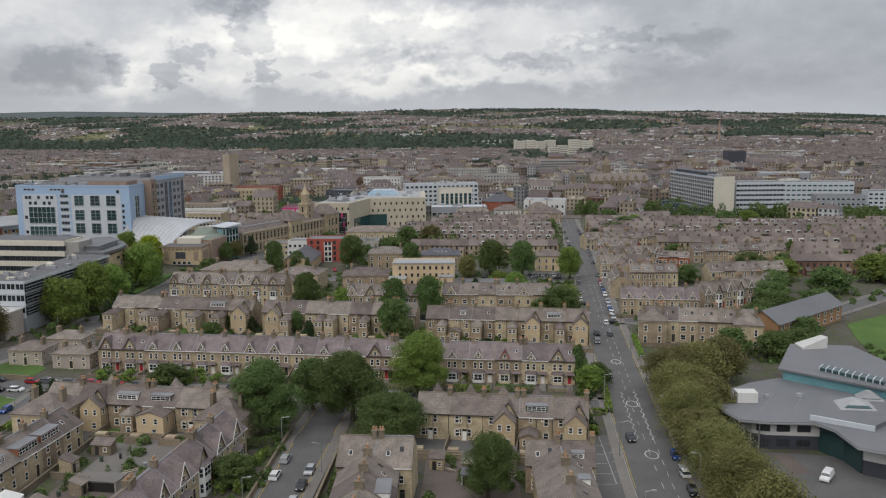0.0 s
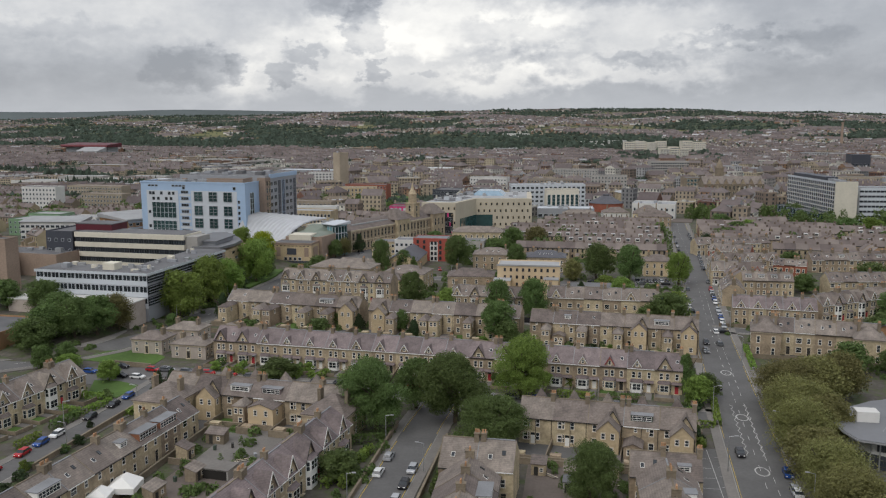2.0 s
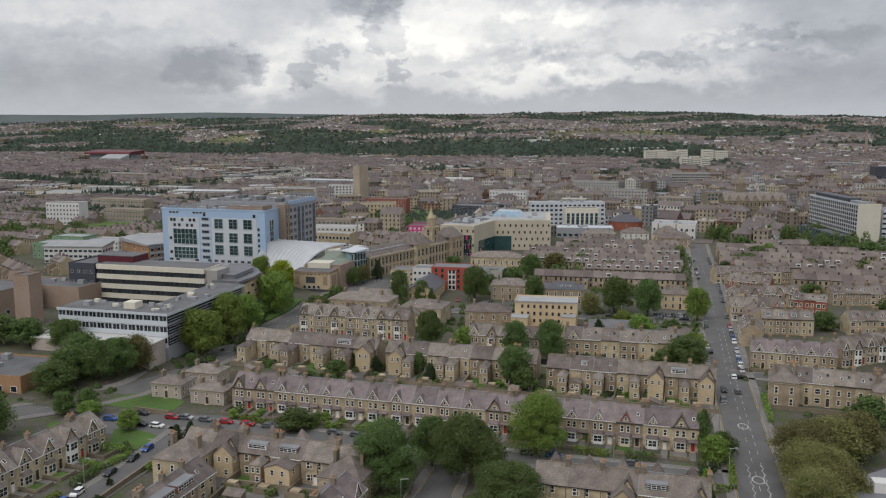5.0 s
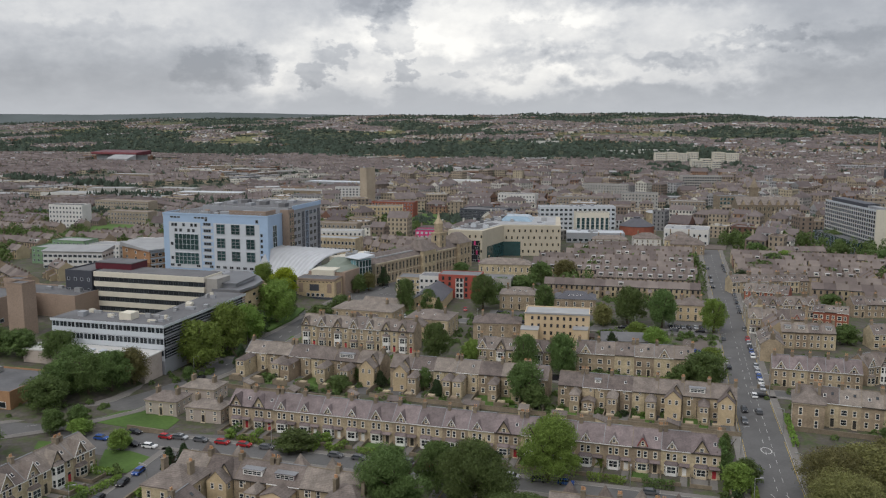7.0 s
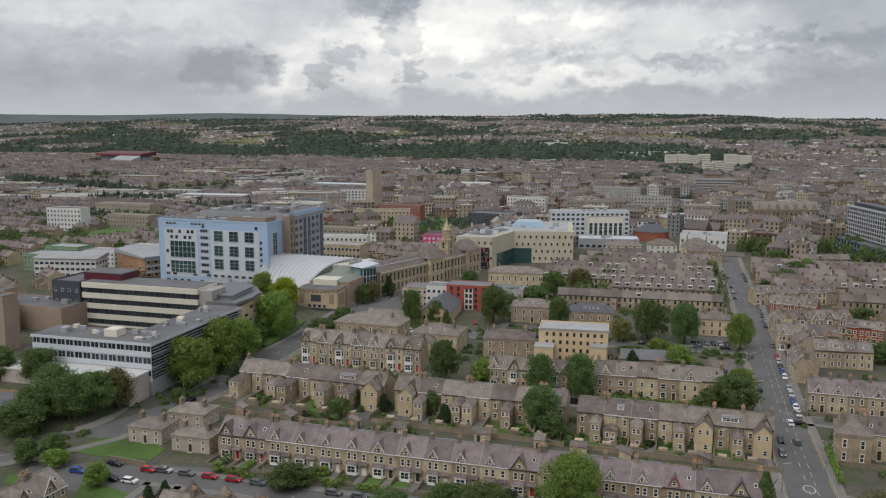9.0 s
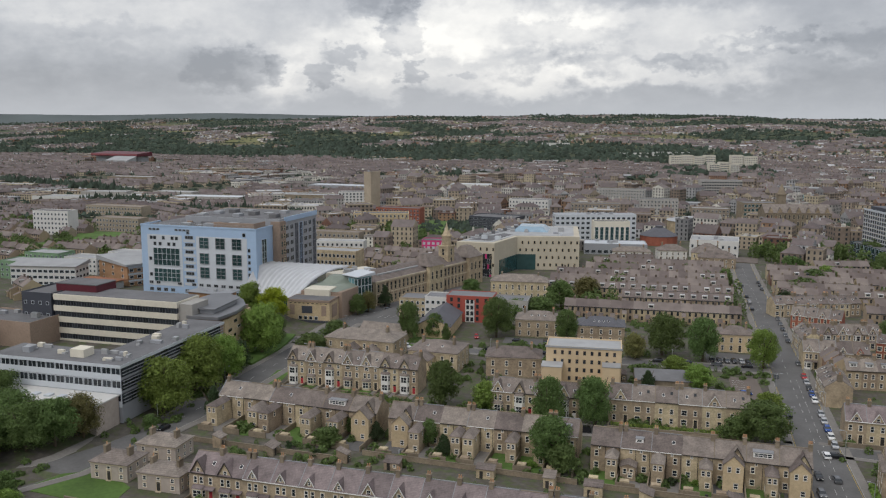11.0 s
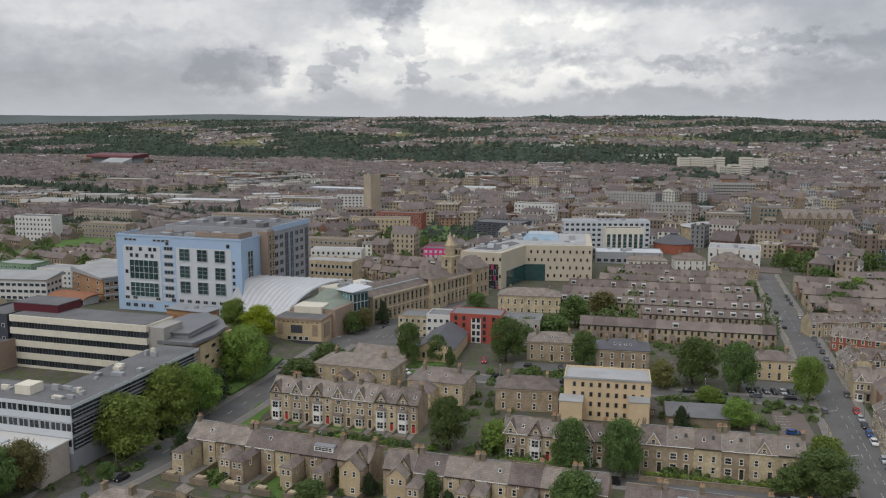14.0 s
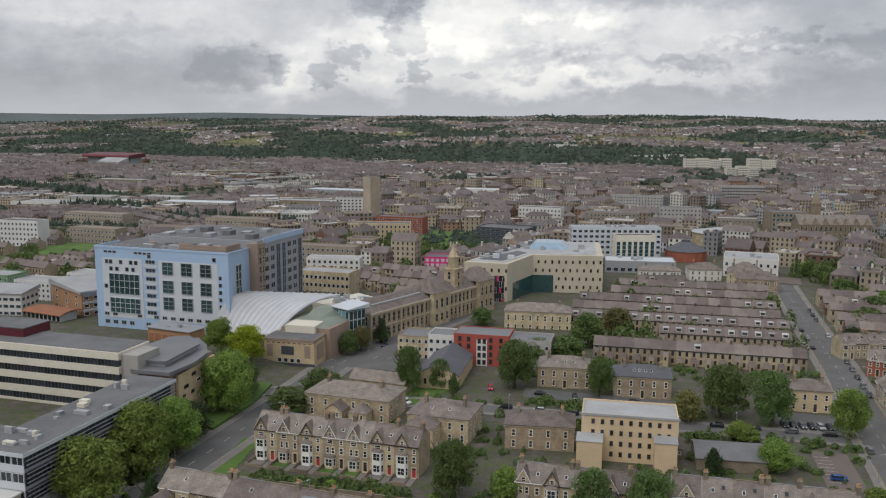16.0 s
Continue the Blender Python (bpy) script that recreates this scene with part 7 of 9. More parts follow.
for x, y, h, r, kind, tint, d in (
    (-50, 199, 16.5, 7.4, "broad", LEAF, 3), (-31, 207, 16.5, 7.8, "broad", LEAF, 3), (-15, 230, 15.5, 6.8, "broad", LEAF_LIGHT, 3), (-19.5, 191, 11.5, 7.2, "broad", LEAF, 3), (-42, 216, 13, 5, "broad", LEAF, 2),
    (3, 164, 12, 4.6, "broad", LEAF, 3), (28.5, 241, 11, 3.4, "cone", LEAF, 1), (31.5, 231, 8, 3.6, "broad", LEAF_LIGHT, 1), (30.5, 250, 9, 3, "cone", LEAF, 1), (34, 236, 7, 3.4, "broad", LEAF, 1),
    (54, 232, 11.5, 7.5, "broad", LEAF_OLIVE, 3), (62, 236, 11.5, 7.5, "broad", LEAF_OLIVE, 2), (53, 217, 11.5, 7.5, "broad", LEAF_OLIVE, 3), (50, 200, 11.5, 6.5, "broad", LEAF_OLIVE, 3), (49.5, 186, 10, 6.5, "broad", LEAF_OLIVE, 2),
    (50, 173, 11.5, 6.5, "broad", LEAF_OLIVE, 3), (50, 160, 11.5, 6.5, "broad", LEAF_OLIVE, 3), (52, 146, 11.5, 6, "broad", LEAF_OLIVE, 2), (70, 242, 11.5, 6, "broad", LEAF_OLIVE, 2), (80, 268, 9, 5.5, "broad", LEAF, 1),
    (57, 205, 11.5, 5.5, "broad", LEAF_OLIVE, 2), (-28, 290, 13, 5.2, "broad", LEAF, 2), (-24, 285, 8, 4, "broad", LEAF, 1), (71, 512, 11, 5, "broad", LEAF_DARK, 1), (128, 408, 11, 8, "broad", LEAF, 1),
    (140, 398, 10, 7, "broad", LEAF_LIGHT, 1), (122, 356, 10, 6, "broad", LEAF, 1), (116, 340, 10, 7, "broad", LEAF, 1), (112, 322, 10, 6, "broad", LEAF, 1), (104, 312, 9, 6, "broad", LEAF, 1),
    (99, 300, 9, 5, "broad", LEAF, 1), (150, 368, 11, 8, "broad", LEAF, 1), (182, 396, 12, 8, "broad", LEAF_LIGHT, 1), (196, 400, 12, 8, "broad", LEAF, 1), (94, 268, 8, 6, "broad", LEAF, 1),
    (103, 272, 8, 6, "broad", LEAF, 1), (112, 292, 7, 5, "broad", LEAF, 1), (130, 330, 9, 6, "broad", LEAF, 1), (-87, 236, 6, 5, "broad", LEAF, 1), (-50, 170, 6, 4.5, "broad", LEAF, 1),
    (-79, 298, 6, 2.6, "cone", LEAF_DARK, 1), (-92, 292, 5, 4, "broad", LEAF, 1), (-58, 292, 6, 2.4, "cone", LEAF_DARK, 1), (102, 600, 10, 7, "broad", LEAF, 1),
    (100, 655, 10, 7, "broad", LEAF, 1), (112, 606, 9, 6, "broad", LEAF, 1), (96, 734, 9, 6, "broad", LEAF_LIGHT, 1), (115, 738, 9, 7, "broad", LEAF, 1), (132, 722, 9, 7, "broad", LEAF, 1),
    (170, 640, 9, 7, "broad", LEAF, 1), (186, 650, 9, 8, "broad", LEAF, 1), (205, 660, 9, 7, "broad", LEAF_LIGHT, 1), (222, 668, 9, 7, "broad", LEAF, 1), (160, 668, 9, 6, "broad", LEAF, 1),
    (238, 690, 9, 7, "broad", LEAF, 1), (258, 700, 9, 7, "broad", LEAF, 1), (96, 392, 8, 5, "broad", LEAF, 1), (128, 372, 9, 7, "broad", LEAF, 1), (150, 420, 9, 7, "broad", LEAF, 1),
    (106, 462, 8, 5, "broad", LEAF, 1), (84, 560, 9, 6, "broad", LEAF, 1), (92, 570, 9, 6, "broad", LEAF, 1), (-151, 329, 18, 8.2, "broad", LEAF_LIGHT, 2), (-148, 344, 15, 6.6, "broad", LEAF_LIGHT, 2),
    (-152, 307, 17, 8, "broad", LEAF_LIGHT, 2), (-135, 308, 10, 3.2, "cone", LEAF_DARK, 1), (-152, 396, 12, 5.5, "broad", LEAF, 2), (-149, 379, 19, 7.6, "broad", LEAF_LIGHT, 2), (-163, 425, 13, 6, "broad", LEAF_LIME, 2), (-175, 426, 12, 5, "broad", LEAF_LIGHT, 2),
    (-130, 384, 8.5, 6.5, "broad", LEAF, 1), (-127, 404, 9, 5.4, "broad", LEAF, 1), (-150, 357, 11, 5, "broad", LEAF_DARK, 1), (-133.5, 457, 10, 3.4, "broad", LEAF, 1), (-131, 466, 10, 3.6, "broad", LEAF_OLIVE, 1),
    (-126, 481, 11, 4, "cone", LEAF_DARK, 1), (-98, 415, 15, 4.6, "broad", LEAF, 2), (-62, 428, 16, 6.2, "broad", LEAF, 2), (-81, 412, 9, 2.6, "cone", LEAF, 1), (-32, 425, 13, 4.4, "broad", LEAF, 2),
    (-4, 404, 10, 4, "broad", LEAF_OLIVE, 1), (8, 412, 15.5, 6.8, "broad", LEAF, 2), (22, 407, 16, 5.8, "broad", LEAF, 2), (43.5, 401, 14, 5, "broad", LEAF_LIGHT, 2), (11, 391, 5.5, 4.5, "broad", LEAF_LIGHT, 1),
    (17.5, 368.5, 8, 5, "broad", LEAF_LIGHT, 2), (0, 361.5, 8, 3.4, "cone", LEAF_DARK, 1), (-66, 332, 14.5, 4.8, "broad", LEAF, 2), (-52, 333, 9, 3.8, "broad", LEAF_LIGHT, 1), (-31, 322, 14, 4.8, "broad", LEAF, 2),
    (-17.5, 322, 15, 4.8, "broad", LEAF, 2), (32, 320, 11.5, 6.8, "broad", LEAF, 2), (36.5, 340, 9, 4, "broad", LEAF_LIGHT, 1), (24, 320, 7, 4.2, "broad", LEAF, 1), (-39, 496, 14, 6.6, "broad", LEAF, 1),
    (-27, 524, 12, 6.4, "broad", LEAF_OLIVE, 1), (-90, 528, 8, 5, "broad", LEAF, 1), (88, 562, 9, 6, "broad", LEAF, 1), (114, 624, 9, 6, "broad", LEAF_LIGHT, 1),
    (-46, 462, 12, 7, "broad", LEAF, 1), (-57, 458, 11, 6, "broad", LEAF, 1), (-88, 422, 10, 4, "broad", LEAF, 1), (-177, 253, 10.5, 6.6, "broad", LEAF, 2), (-180, 264, 10.9, 6, "broad", LEAF, 2),
    (-170, 266, 12.5, 6, "broad", LEAF, 2), (-165, 271, 12.5, 6, "broad", LEAF, 2), (-162, 279, 11.3, 4.8, "broad", LEAF_OLIVE, 2), (-196, 287, 10.1, 6, "broad", LEAF, 2), (-182, 276, 10.1, 6, "broad", LEAF, 2),
    (-212, 288, 10.1, 6, "broad", LEAF, 1), (-226, 290, 10.1, 8, "broad", LEAF, 1), (-171, 212, 13, 6.5, "broad", LEAF, 2), (-180, 206, 12, 6, "broad", LEAF, 1), (-163, 236, 7, 3.2, "broad", LEAF, 1), (-158, 241, 7, 3, "broad", LEAF, 1), (-154, 236, 5, 3.4, "broad", LEAF_LIGHT, 1),
    (-136, 227, 6, 3, "broad", LEAF_LIGHT, 1), (-113.3, 213.5, 8, 2.8, "cone", LEAF_DARK, 1), (-111, 217, 8, 2.6, "cone", LEAF_DARK, 1), (-148, 292, 5, 2, "broad", LEAF, 1), (-90, 303, 6, 3.4, "broad", LEAF, 1),
    (-83, 305, 5, 3, "broad", LEAF, 1), (-57, 291, 6, 2.2, "cone", LEAF_DARK, 1), (-63, 297, 8, 2.4, "broad", LEAF, 1)):
    tree(x, y, h * (1.18 if d > 1 else 1.1), r * (1.22 if kind == "broad" else 1.0), kind, tint, d)

rng = random.Random(21)
for x, y in [(rng.uniform(-110, 25), rng.uniform(240, 246)) for k in range(14)] + [(rng.uniform(-120, 30), rng.uniform(283, 290)) for k in range(14)] + [(rng.uniform(-120, -70), 331) for k in range(8)] + [(28, 200 + 3 * k) for k in range(8)] + [(rng.uniform(26, 34), rng.uniform(220, 232)) for k in range(6)] + [(rng.uniform(-30, -26), rng.uniform(150, 195)) for k in range(7)] + [(-48, 150 + 5 * k) for k in range(8)] + [(-118 + rng.uniform(-2, 2), rng.uniform(150, 200)) for k in range(8)]:
    tree(x, y, rng.uniform(1.4, 3.2), rng.uniform(0.9, 2.0), "shrub", rng.choice([LEAF, LEAF_LIGHT, LEAF_DARK]), 0)


def hedge(x0, y0, x1, y1, h, w, tint):
    """A clipped hedge between two points, of many small leaves."""
    rng = np.random.default_rng(int(abs(x0 * 5 + y0)))
    L = math.dist((x0, y0), (x1, y1))
    n = int(L * (2 * h + w) * 9)
    side = rng.random(n)
    u = rng.random(n) * L
    v = np.where(side < 0.4, -w / 2, np.where(side < 0.7, w / 2, (rng.random(n) - 0.5) * w)) + rng.normal(scale=0.07, size=n)
    z = np.where(side < 0.7, rng.random(n) * h, h) + rng.normal(scale=0.08, size=n)
    d = rng.normal(size=(n, 3))
    t = np.cross(d, rng.normal(size=(n, 3)))
    t /= np.linalg.norm(t, axis=1)[:, None]
    b = np.cross(t, d / np.linalg.norm(d, axis=1)[:, None])
    p = np.stack([u, v, z], 1)
    s = rng.uniform(0.16, 0.34, (n, 1))
    vs = np.stack([p - t * s, p - b * s, p + t * s, p + b * s], 1).reshape(-1, 3)
    me = bpy.data.meshes.new("hedge")
    me.vertices.add(4 * n), me.loops.add(4 * n), me.polygons.add(n)
    me.vertices.foreach_set("co", vs.ravel())
    me.loops.foreach_set("vertex_index", np.arange(4 * n))
    me.polygons.foreach_set("loop_start", np.arange(0, 4 * n, 4))
    me.materials.append(tint)
    me.update(calc_edges=True)
    thing("hedge", pose(x0, y0, gz(x0, y0), 0, 0, math.degrees(math.atan2(y1 - y0, x1 - x0))), "clipped green garden hedge beside the street", "hedge", "garden hedges", data=me)


for k, q in enumerate(((-115, 199, -114, 209), (-128.6, 174, -127.6, 182), (-128.2, 187, -127, 197), (-135, 201.6, -127, 198.6), (-126.6, 199, -124.4, 208), (-125, 208.6, -129, 213.6), (-106.5, 240.7, -97.5, 238.5), (-102.5, 241.5, -102.3, 248), (-110.2, 244, -109.6, 249), (-82.7, 236, -82.3, 244), (-77, 236, -74, 243), (-94.6, 238.3, -90.7, 238), (-137, 216, -134, 211.5), (-133.5, 211, -125.5, 211), (-84, 240, -84, 247), (-70, 238.5, -62, 238), (-52, 164, -47, 186), (-53.5, 189, -46, 192), (27, 214, 33, 213.5), (34, 214, 35.5, 232), (-29, 164, -28, 192), (52, 266, 54, 292), (-6, 232.5, 4, 231.5), (8, 231, 16, 230.4), (-49, 326, -26, 324.5), (-12, 323, 24, 321.5), (92, 262, 110, 258))):
    hedge(*q, 1.5 + 0.3 * (k % 3), 1.3, [LEAF_LIGHT, LEAF_LIGHT, LEAF][k % 3])

# ---- vehicles ----
def car_template(ci, van=False):
    h = 1.95 if van else 1.45
    c = thing("van" if van else "car", pose(0, 0, -50), "", "van" if van else "car", "parked cars")
    L, w = (4.9, 0.95) if van else (4.3, 0.9)
    s = Shape()
    # side profile along y, drawn across x with the upper part drawn in
    low = [(-L / 2, 0.3), (-L / 2, 0.72), (-L / 2 + 0.15, 0.85), (-L / 2 + 1.1, 0.95), (L / 2 - 0.55, 0.95), (L / 2 - 0.05, 0.85), (L / 2, 0.6), (L / 2, 0.3)]
    s.along([(u, z) for u, z in low], "x", -w, w)
    part("body", s, CARS[ci], c)
    f, b = (-L / 2 + 0.95, L / 2 - 0.15)
    cab = Shape()
    tw = w * 0.8
    fr = 0.55 if van else 0.8
    vs = [(sx * w * 0.97, y, 0.94) for y in (f, b) for sx in (-1, 1)] + [(sx * tw, y, h - 0.04) for y in (f + fr, b - 0.5) for sx in (-1, 1)]
    cab.add(vs, [(0, 1, 5, 4), (1, 3, 7, 5), (3, 2, 6, 7), (2, 0, 4, 6), (4, 5, 7, 6), (0, 2, 3, 1)])
    part("window", cab, CARS[ci] if van else GLASS, c)
    part("roof", Shape().prism([(-tw - 0.02, f + fr - 0.1), (tw + 0.02, f + fr - 0.1), (tw + 0.02, b - 0.42), (-tw - 0.02, b - 0.42)], h - 0.05, h + 0.02, [(-tw + 0.1, f + fr), (tw - 0.1, f + fr), (tw - 0.1, b - 0.5), (-tw + 0.1, b - 0.5)]), CARS[ci], c)
    if van:
        part("windscreen", Shape().add([(-w * 0.9, f + 0.05, 1.1), (w * 0.9, f + 0.05, 1.1), (tw * 0.95, f + fr - 0.08, h - 0.2), (-tw * 0.95, f + fr - 0.08, h - 0.2), (-w * 0.9, f + 0.3, 1.1), (w * 0.9, f + 0.3, 1.1)], [(0, 1, 2, 3), (4, 5, 1, 0)]), GLASS, c)
    wm = Shape().along([(0.31 * math.cos(k * math.pi / 6), 0.31 + 0.31 * math.sin(k * math.pi / 6)) for k in range(12)], "x", -0.11, 0.11).mesh("wheel", RUBBER)
    for sx in (-1, 1):
        for y in (-L / 2 + 0.85, L / 2 - 0.8):
            part("wheel", wm, None, c, m=pose(sx * (w - 0.08), y, 0))
        part("headlight", Shape().box(sx * w * 0.62 - 0.18, -L / 2 - 0.02, 0.6, sx * w * 0.62 + 0.18, -L / 2 + 0.1, 0.76), WHITE, c)
    return c


CARBASE = {}


def put_car(x, y, deg, ci, van=False):
    m = pose(x, y, gz(x, y) + 0.03, 0, 0, deg)
    key = (ci, van)
    lab = CARNAMES[ci] + (" delivery van parked at the kerb" if van else " hatchback car parked beside the street")
    if key not in CARBASE:
        c = car_template(ci, van)
        c.matrix_basis = m
        c["label"] = lab
        CARBASE[key] = c
    else:
        copy_thing(CARBASE[key], m)


rng = random.Random(8)
pick = lambda: rng.choice([0, 1, 2, 2, 5, 5, 1, 4, 2, 5, 1, 3, 2])


def along_road(line, off, s0, s1, step, fill=0.75, deg=0):
    l = offset_line(refine(line, 1.0), off)
    run, nxt = 0.0, s0
    for a, b in zip(l, l[1:]):
        run += math.dist(a, b)
        if run > nxt and run < s1:
            if rng.random() < fill:
                put_car(a[0], a[1], math.degrees(math.atan2(b[1] - a[1], b[0] - a[0])) - 90 + deg, pick(), rng.random() < 0.08)
            nxt = run + step


along_road(MAIN, 5.1, 90, 130, 9, 0.6)
along_road(MAIN, 4.9, 262, 340, 6.6, 0.8)
along_road(MAIN, -5.0, 190, 300, 16, 0.25, 180)
along_road(MAIN, 5.0, 350, 560, 12, 0.6)
along_road(MAIN, -5.0, 330, 560, 18, 0.4, 180)
for x, y, d, c in ((36.2, 196, 0, 2), (44, 176, 180, 0), (43, 353, 180, 0), (50, 312, 86, 2), (47.5, 312, 180, 0), (38.6, 246, 0, 2), (42.1, 296, 0, 2), (46.4, 295, 180, 5), (40.6, 285, 0, 5)):
    put_car(x, y, d, c, False)
along_road(SIDE, 3.4, 60, 120, 8, 0.6)
along_road(SIDE, -3.4, 60, 130, 9, 0.5, 180)
along_road(FRONT, -3, 5, 140, 7, 0.6, 180)
along_road(NEAR, -2.2, 20, 66, 7, 0.6, 180)
along_road(LEFT, -2.5, 150, 420, 40, 0.5, 180)
along_road(LEFT, 2.5, 130, 420, 36, 0.5)
along_road(BACK, 2.2, 10, 180, 11, 0.4)
along_road(MID, -2.4, 20, 190, 11, 0.5)
for x, y, d, c in ((-145.8, 233.7, 85, 4), (-138.8, 240, 80, 2), (-134.3, 231, 80, 2), (-128.7, 230.6, 85, 0), (-127.8, 238.2, 80, 3), (-123.4, 238.8, 80, 1), (-139, 232, 80, 5), (-124.4, 183.7, 0, 0), (-124.9, 178, 0, 4), (-125.2, 171.5, 0, 3), (-123.3, 196.3, 0, 2), (-122.5, 206.2, 0, 2), (-122.3, 213.5, 0, 4)):
    put_car(x, y, d, c)
for k in range(6):
    put_car(26 + 2.7 * k, 407, 8, pick())
for x, y, d in ((-52, 421, 80), (-40, 420, 10), (-20, 419, 95), (33, 366, 90), (-88, 440, 85), (-70, 424, 10)):
    put_car(x, y, d, pick())
put_car(25.5, 158, 0, 1), put_car(29.5, 157.5, 0, 2), put_car(73, 174.6, -35, 0, True), put_car(-112, 396, 50, 3), put_car(-96, 402, 60, 0, True), put_car(-88, 404, 80, 0, True)

# ---- the further town, woods and hills ----
TAKEN = set()  # 5 m squares with a house on them


def add_house(V, F, M, x, y, z, w, d, eave, ridge, a, mats, win, dorm=False):
    """One small gabled house: walls, roof slopes and windows, for a joined mesh."""
    c, s = math.cos(a), math.sin(a)
    if y < 700:
        mats = [{0: 6, 1: 7}.get(k, k) for k in mats]
    for k in range(int(w / 3) + 1):
        for q in (-3, 0, 3):
            for sg in (-1, 1):
                TAKEN.add((round((x + c * sg * 3 * k - s * q) / 5), round((y + s * sg * 3 * k + c * q) / 5)))
    o = len(V)
    for px, py, pz in ((-w, -d, -3), (w, -d, -3), (w, d, -3), (-w, d, -3), (-w, -d, eave), (w, -d, eave), (w, d, eave), (-w, d, eave), (-w, 0, ridge), (w, 0, ridge)):
        V.append((x + c * px - s * py, y + s * px + c * py, z + pz))
    F += [(o, o + 1, o + 5, o + 4), (o + 2, o + 3, o + 7, o + 6), (o + 1, o + 2, o + 6, o + 9, o + 5), (o + 3, o, o + 4, o + 8, o + 7), (o + 4, o + 5, o + 9, o + 8), (o + 6, o + 7, o + 8, o + 9)]
    M += [mats[0]] * 4 + [mats[1]] * 2
    if win:
        n, q = max(1, round(w / 1.3)), (0.5 if y < 640 else 0.72)
        rows = (1, 3.9) if eave > 5 else (1,)
        if eave > 9:
            rows = [1 + 3.2 * k for k in range(int(eave / 3.2))]
        for k in range(n):
            u = -w + 2 * w * (k + 0.5) / n
            for zz in rows:
                o = len(V)
                for px, pz in ((u - q, zz), (u + q, zz), (u + q, zz + 1.8), (u - q, zz + 1.8)):
                    V.append((x + c * px + s * (d + 0.06), y + s * px - c * (d + 0.06), z + pz))
                F.append((o, o + 1, o + 2, o + 3))
                M.append(2)
        if dorm:
            o = len(V)
            k, t0, t1 = (ridge - eave) / d, 0.2, 0.75
            for px in (-1.3, 1.3):
                for py, pz in ((-d + d * t0, eave + k * d * t0 - 0.2), (-d + d * t0, eave + k * d * t0 + 1.5), (-d + d * t1, eave + k * d * t0 + 1.6)):
                    V.append((x + c * px - s * py, y + s * px + c * py, z + pz))
            F += [(o, o + 3, o + 4, o + 1), (o + 1, o + 4, o + 5, o + 2), (o, o + 1, o + 2), (o + 3, o + 5, o + 4)]
            M += [3, 4, 3, 3]
            o = len(V)
            py = -d + d * t0 - 0.05
            for px, pz in ((-0.9, 0.3), (0.9, 0.3), (0.9, 1.3), (-0.9, 1.3)):
                V.append((x + c * px - s * py, y + s * px + c * py, z + eave + k * d * t0 + pz))
            F.append((o, o + 1, o + 2, o + 3))
            M.append(2)
        # dark gutter under the eaves
        o = len(V)
        for pz in (eave - 0.35, eave - 0.05):
            for px, py in ((-w, -d - 0.25), (w, -d - 0.25), (w, -d - 0.02), (-w, -d - 0.02)):
                V.append((x + c * px - s * py, y + s * px + c * py, z + pz))
        F += [(o + 4, o + 5, o + 6, o + 7), (o, o + 1, o + 5, o + 4), (o + 3, o + 2, o + 1, o)]
        M += [2] * 3
        # lean-to wing or yard wall in front
        if y < 700 and d < 6:
            o = len(V)
            e2 = eave * (0.4 if (round(x) % 3) else 0.7)
            for px, py, pz in ((-w * 0.9, -d - 3.4, -1), (-w * 0.1, -d - 3.4, -1), (-w * 0.1, -d, -1), (-w * 0.9, -d, -1), (-w * 0.9, -d - 3.4, e2), (-w * 0.1, -d - 3.4, e2), (-w * 0.1, -d, e2 + 1.1), (-w * 0.9, -d, e2 + 1.1)):
                V.append((x + c * px - s * py, y + s * px + c * py, z + pz))
            F += [(o, o + 1, o + 5, o + 4), (o + 1, o + 2, o + 6, o + 5), (o + 3, o, o + 4, o + 7), (o + 4, o + 5, o + 6, o + 7)]
            M += [mats[0]] * 3 + [mats[1]]
            o = len(V)
            for px, pz in ((-w * 0.68, e2 - 1.7), (-w * 0.38, e2 - 1.7), (-w * 0.38, e2 - 0.4), (-w * 0.68, e2 - 0.4)):
                py = -d - 3.45
                V.append((x + c * px - s * py, y + s * px + c * py, z + pz))
            F.append((o, o + 1, o + 2, o + 3))
            M.append(2)
        # chimney
        o = len(V)
        u = w * 0.7
        for pz in (ridge - 1, ridge + 1.1):
            for px, py in ((u - 0.5, -0.4), (u + 0.5, -0.4), (u + 0.5, 0.4), (u - 0.5, 0.4)):
                V.append((x + c * px - s * py, y + s * px + c * py, z + pz))
        F += [(o + 4, o + 5, o + 6, o + 7), (o, o + 1, o + 5, o + 4), (o + 1, o + 2, o + 6, o + 5), (o + 2, o + 3, o + 7, o + 6), (o + 3, o, o + 4, o + 7)]
        M += [8] * 5


# far stone is greyer than row stone: distance haze is put into its colour
FARMATS = [material("far_" + n, c, 0.9, vary=0.24 if "slate" in n else (0.2 if n == "row_stone" else 0.42), grain=0.25, grain_amt=0.35, stain=0.03, stain_amt=0.35, hue=h, island=True) for n, c, h in
           (("stone", (0.31, 0.255, 0.195), 0.02), ("slate", (0.145, 0.12, 0.116), 0.015), ("pane", (0.03, 0.035, 0.04), 0), ("render", (0.47, 0.45, 0.41), 0.02), ("pale_roof", (0.36, 0.36, 0.365), 0.02), ("brick", (0.22, 0.13, 0.09), 0.02), ("row_stone", (0.345, 0.275, 0.19), 0.015), ("row_slate", (0.172, 0.142, 0.13), 0.012), ("sooty_stone", (0.165, 0.13, 0.105), 0.01))]


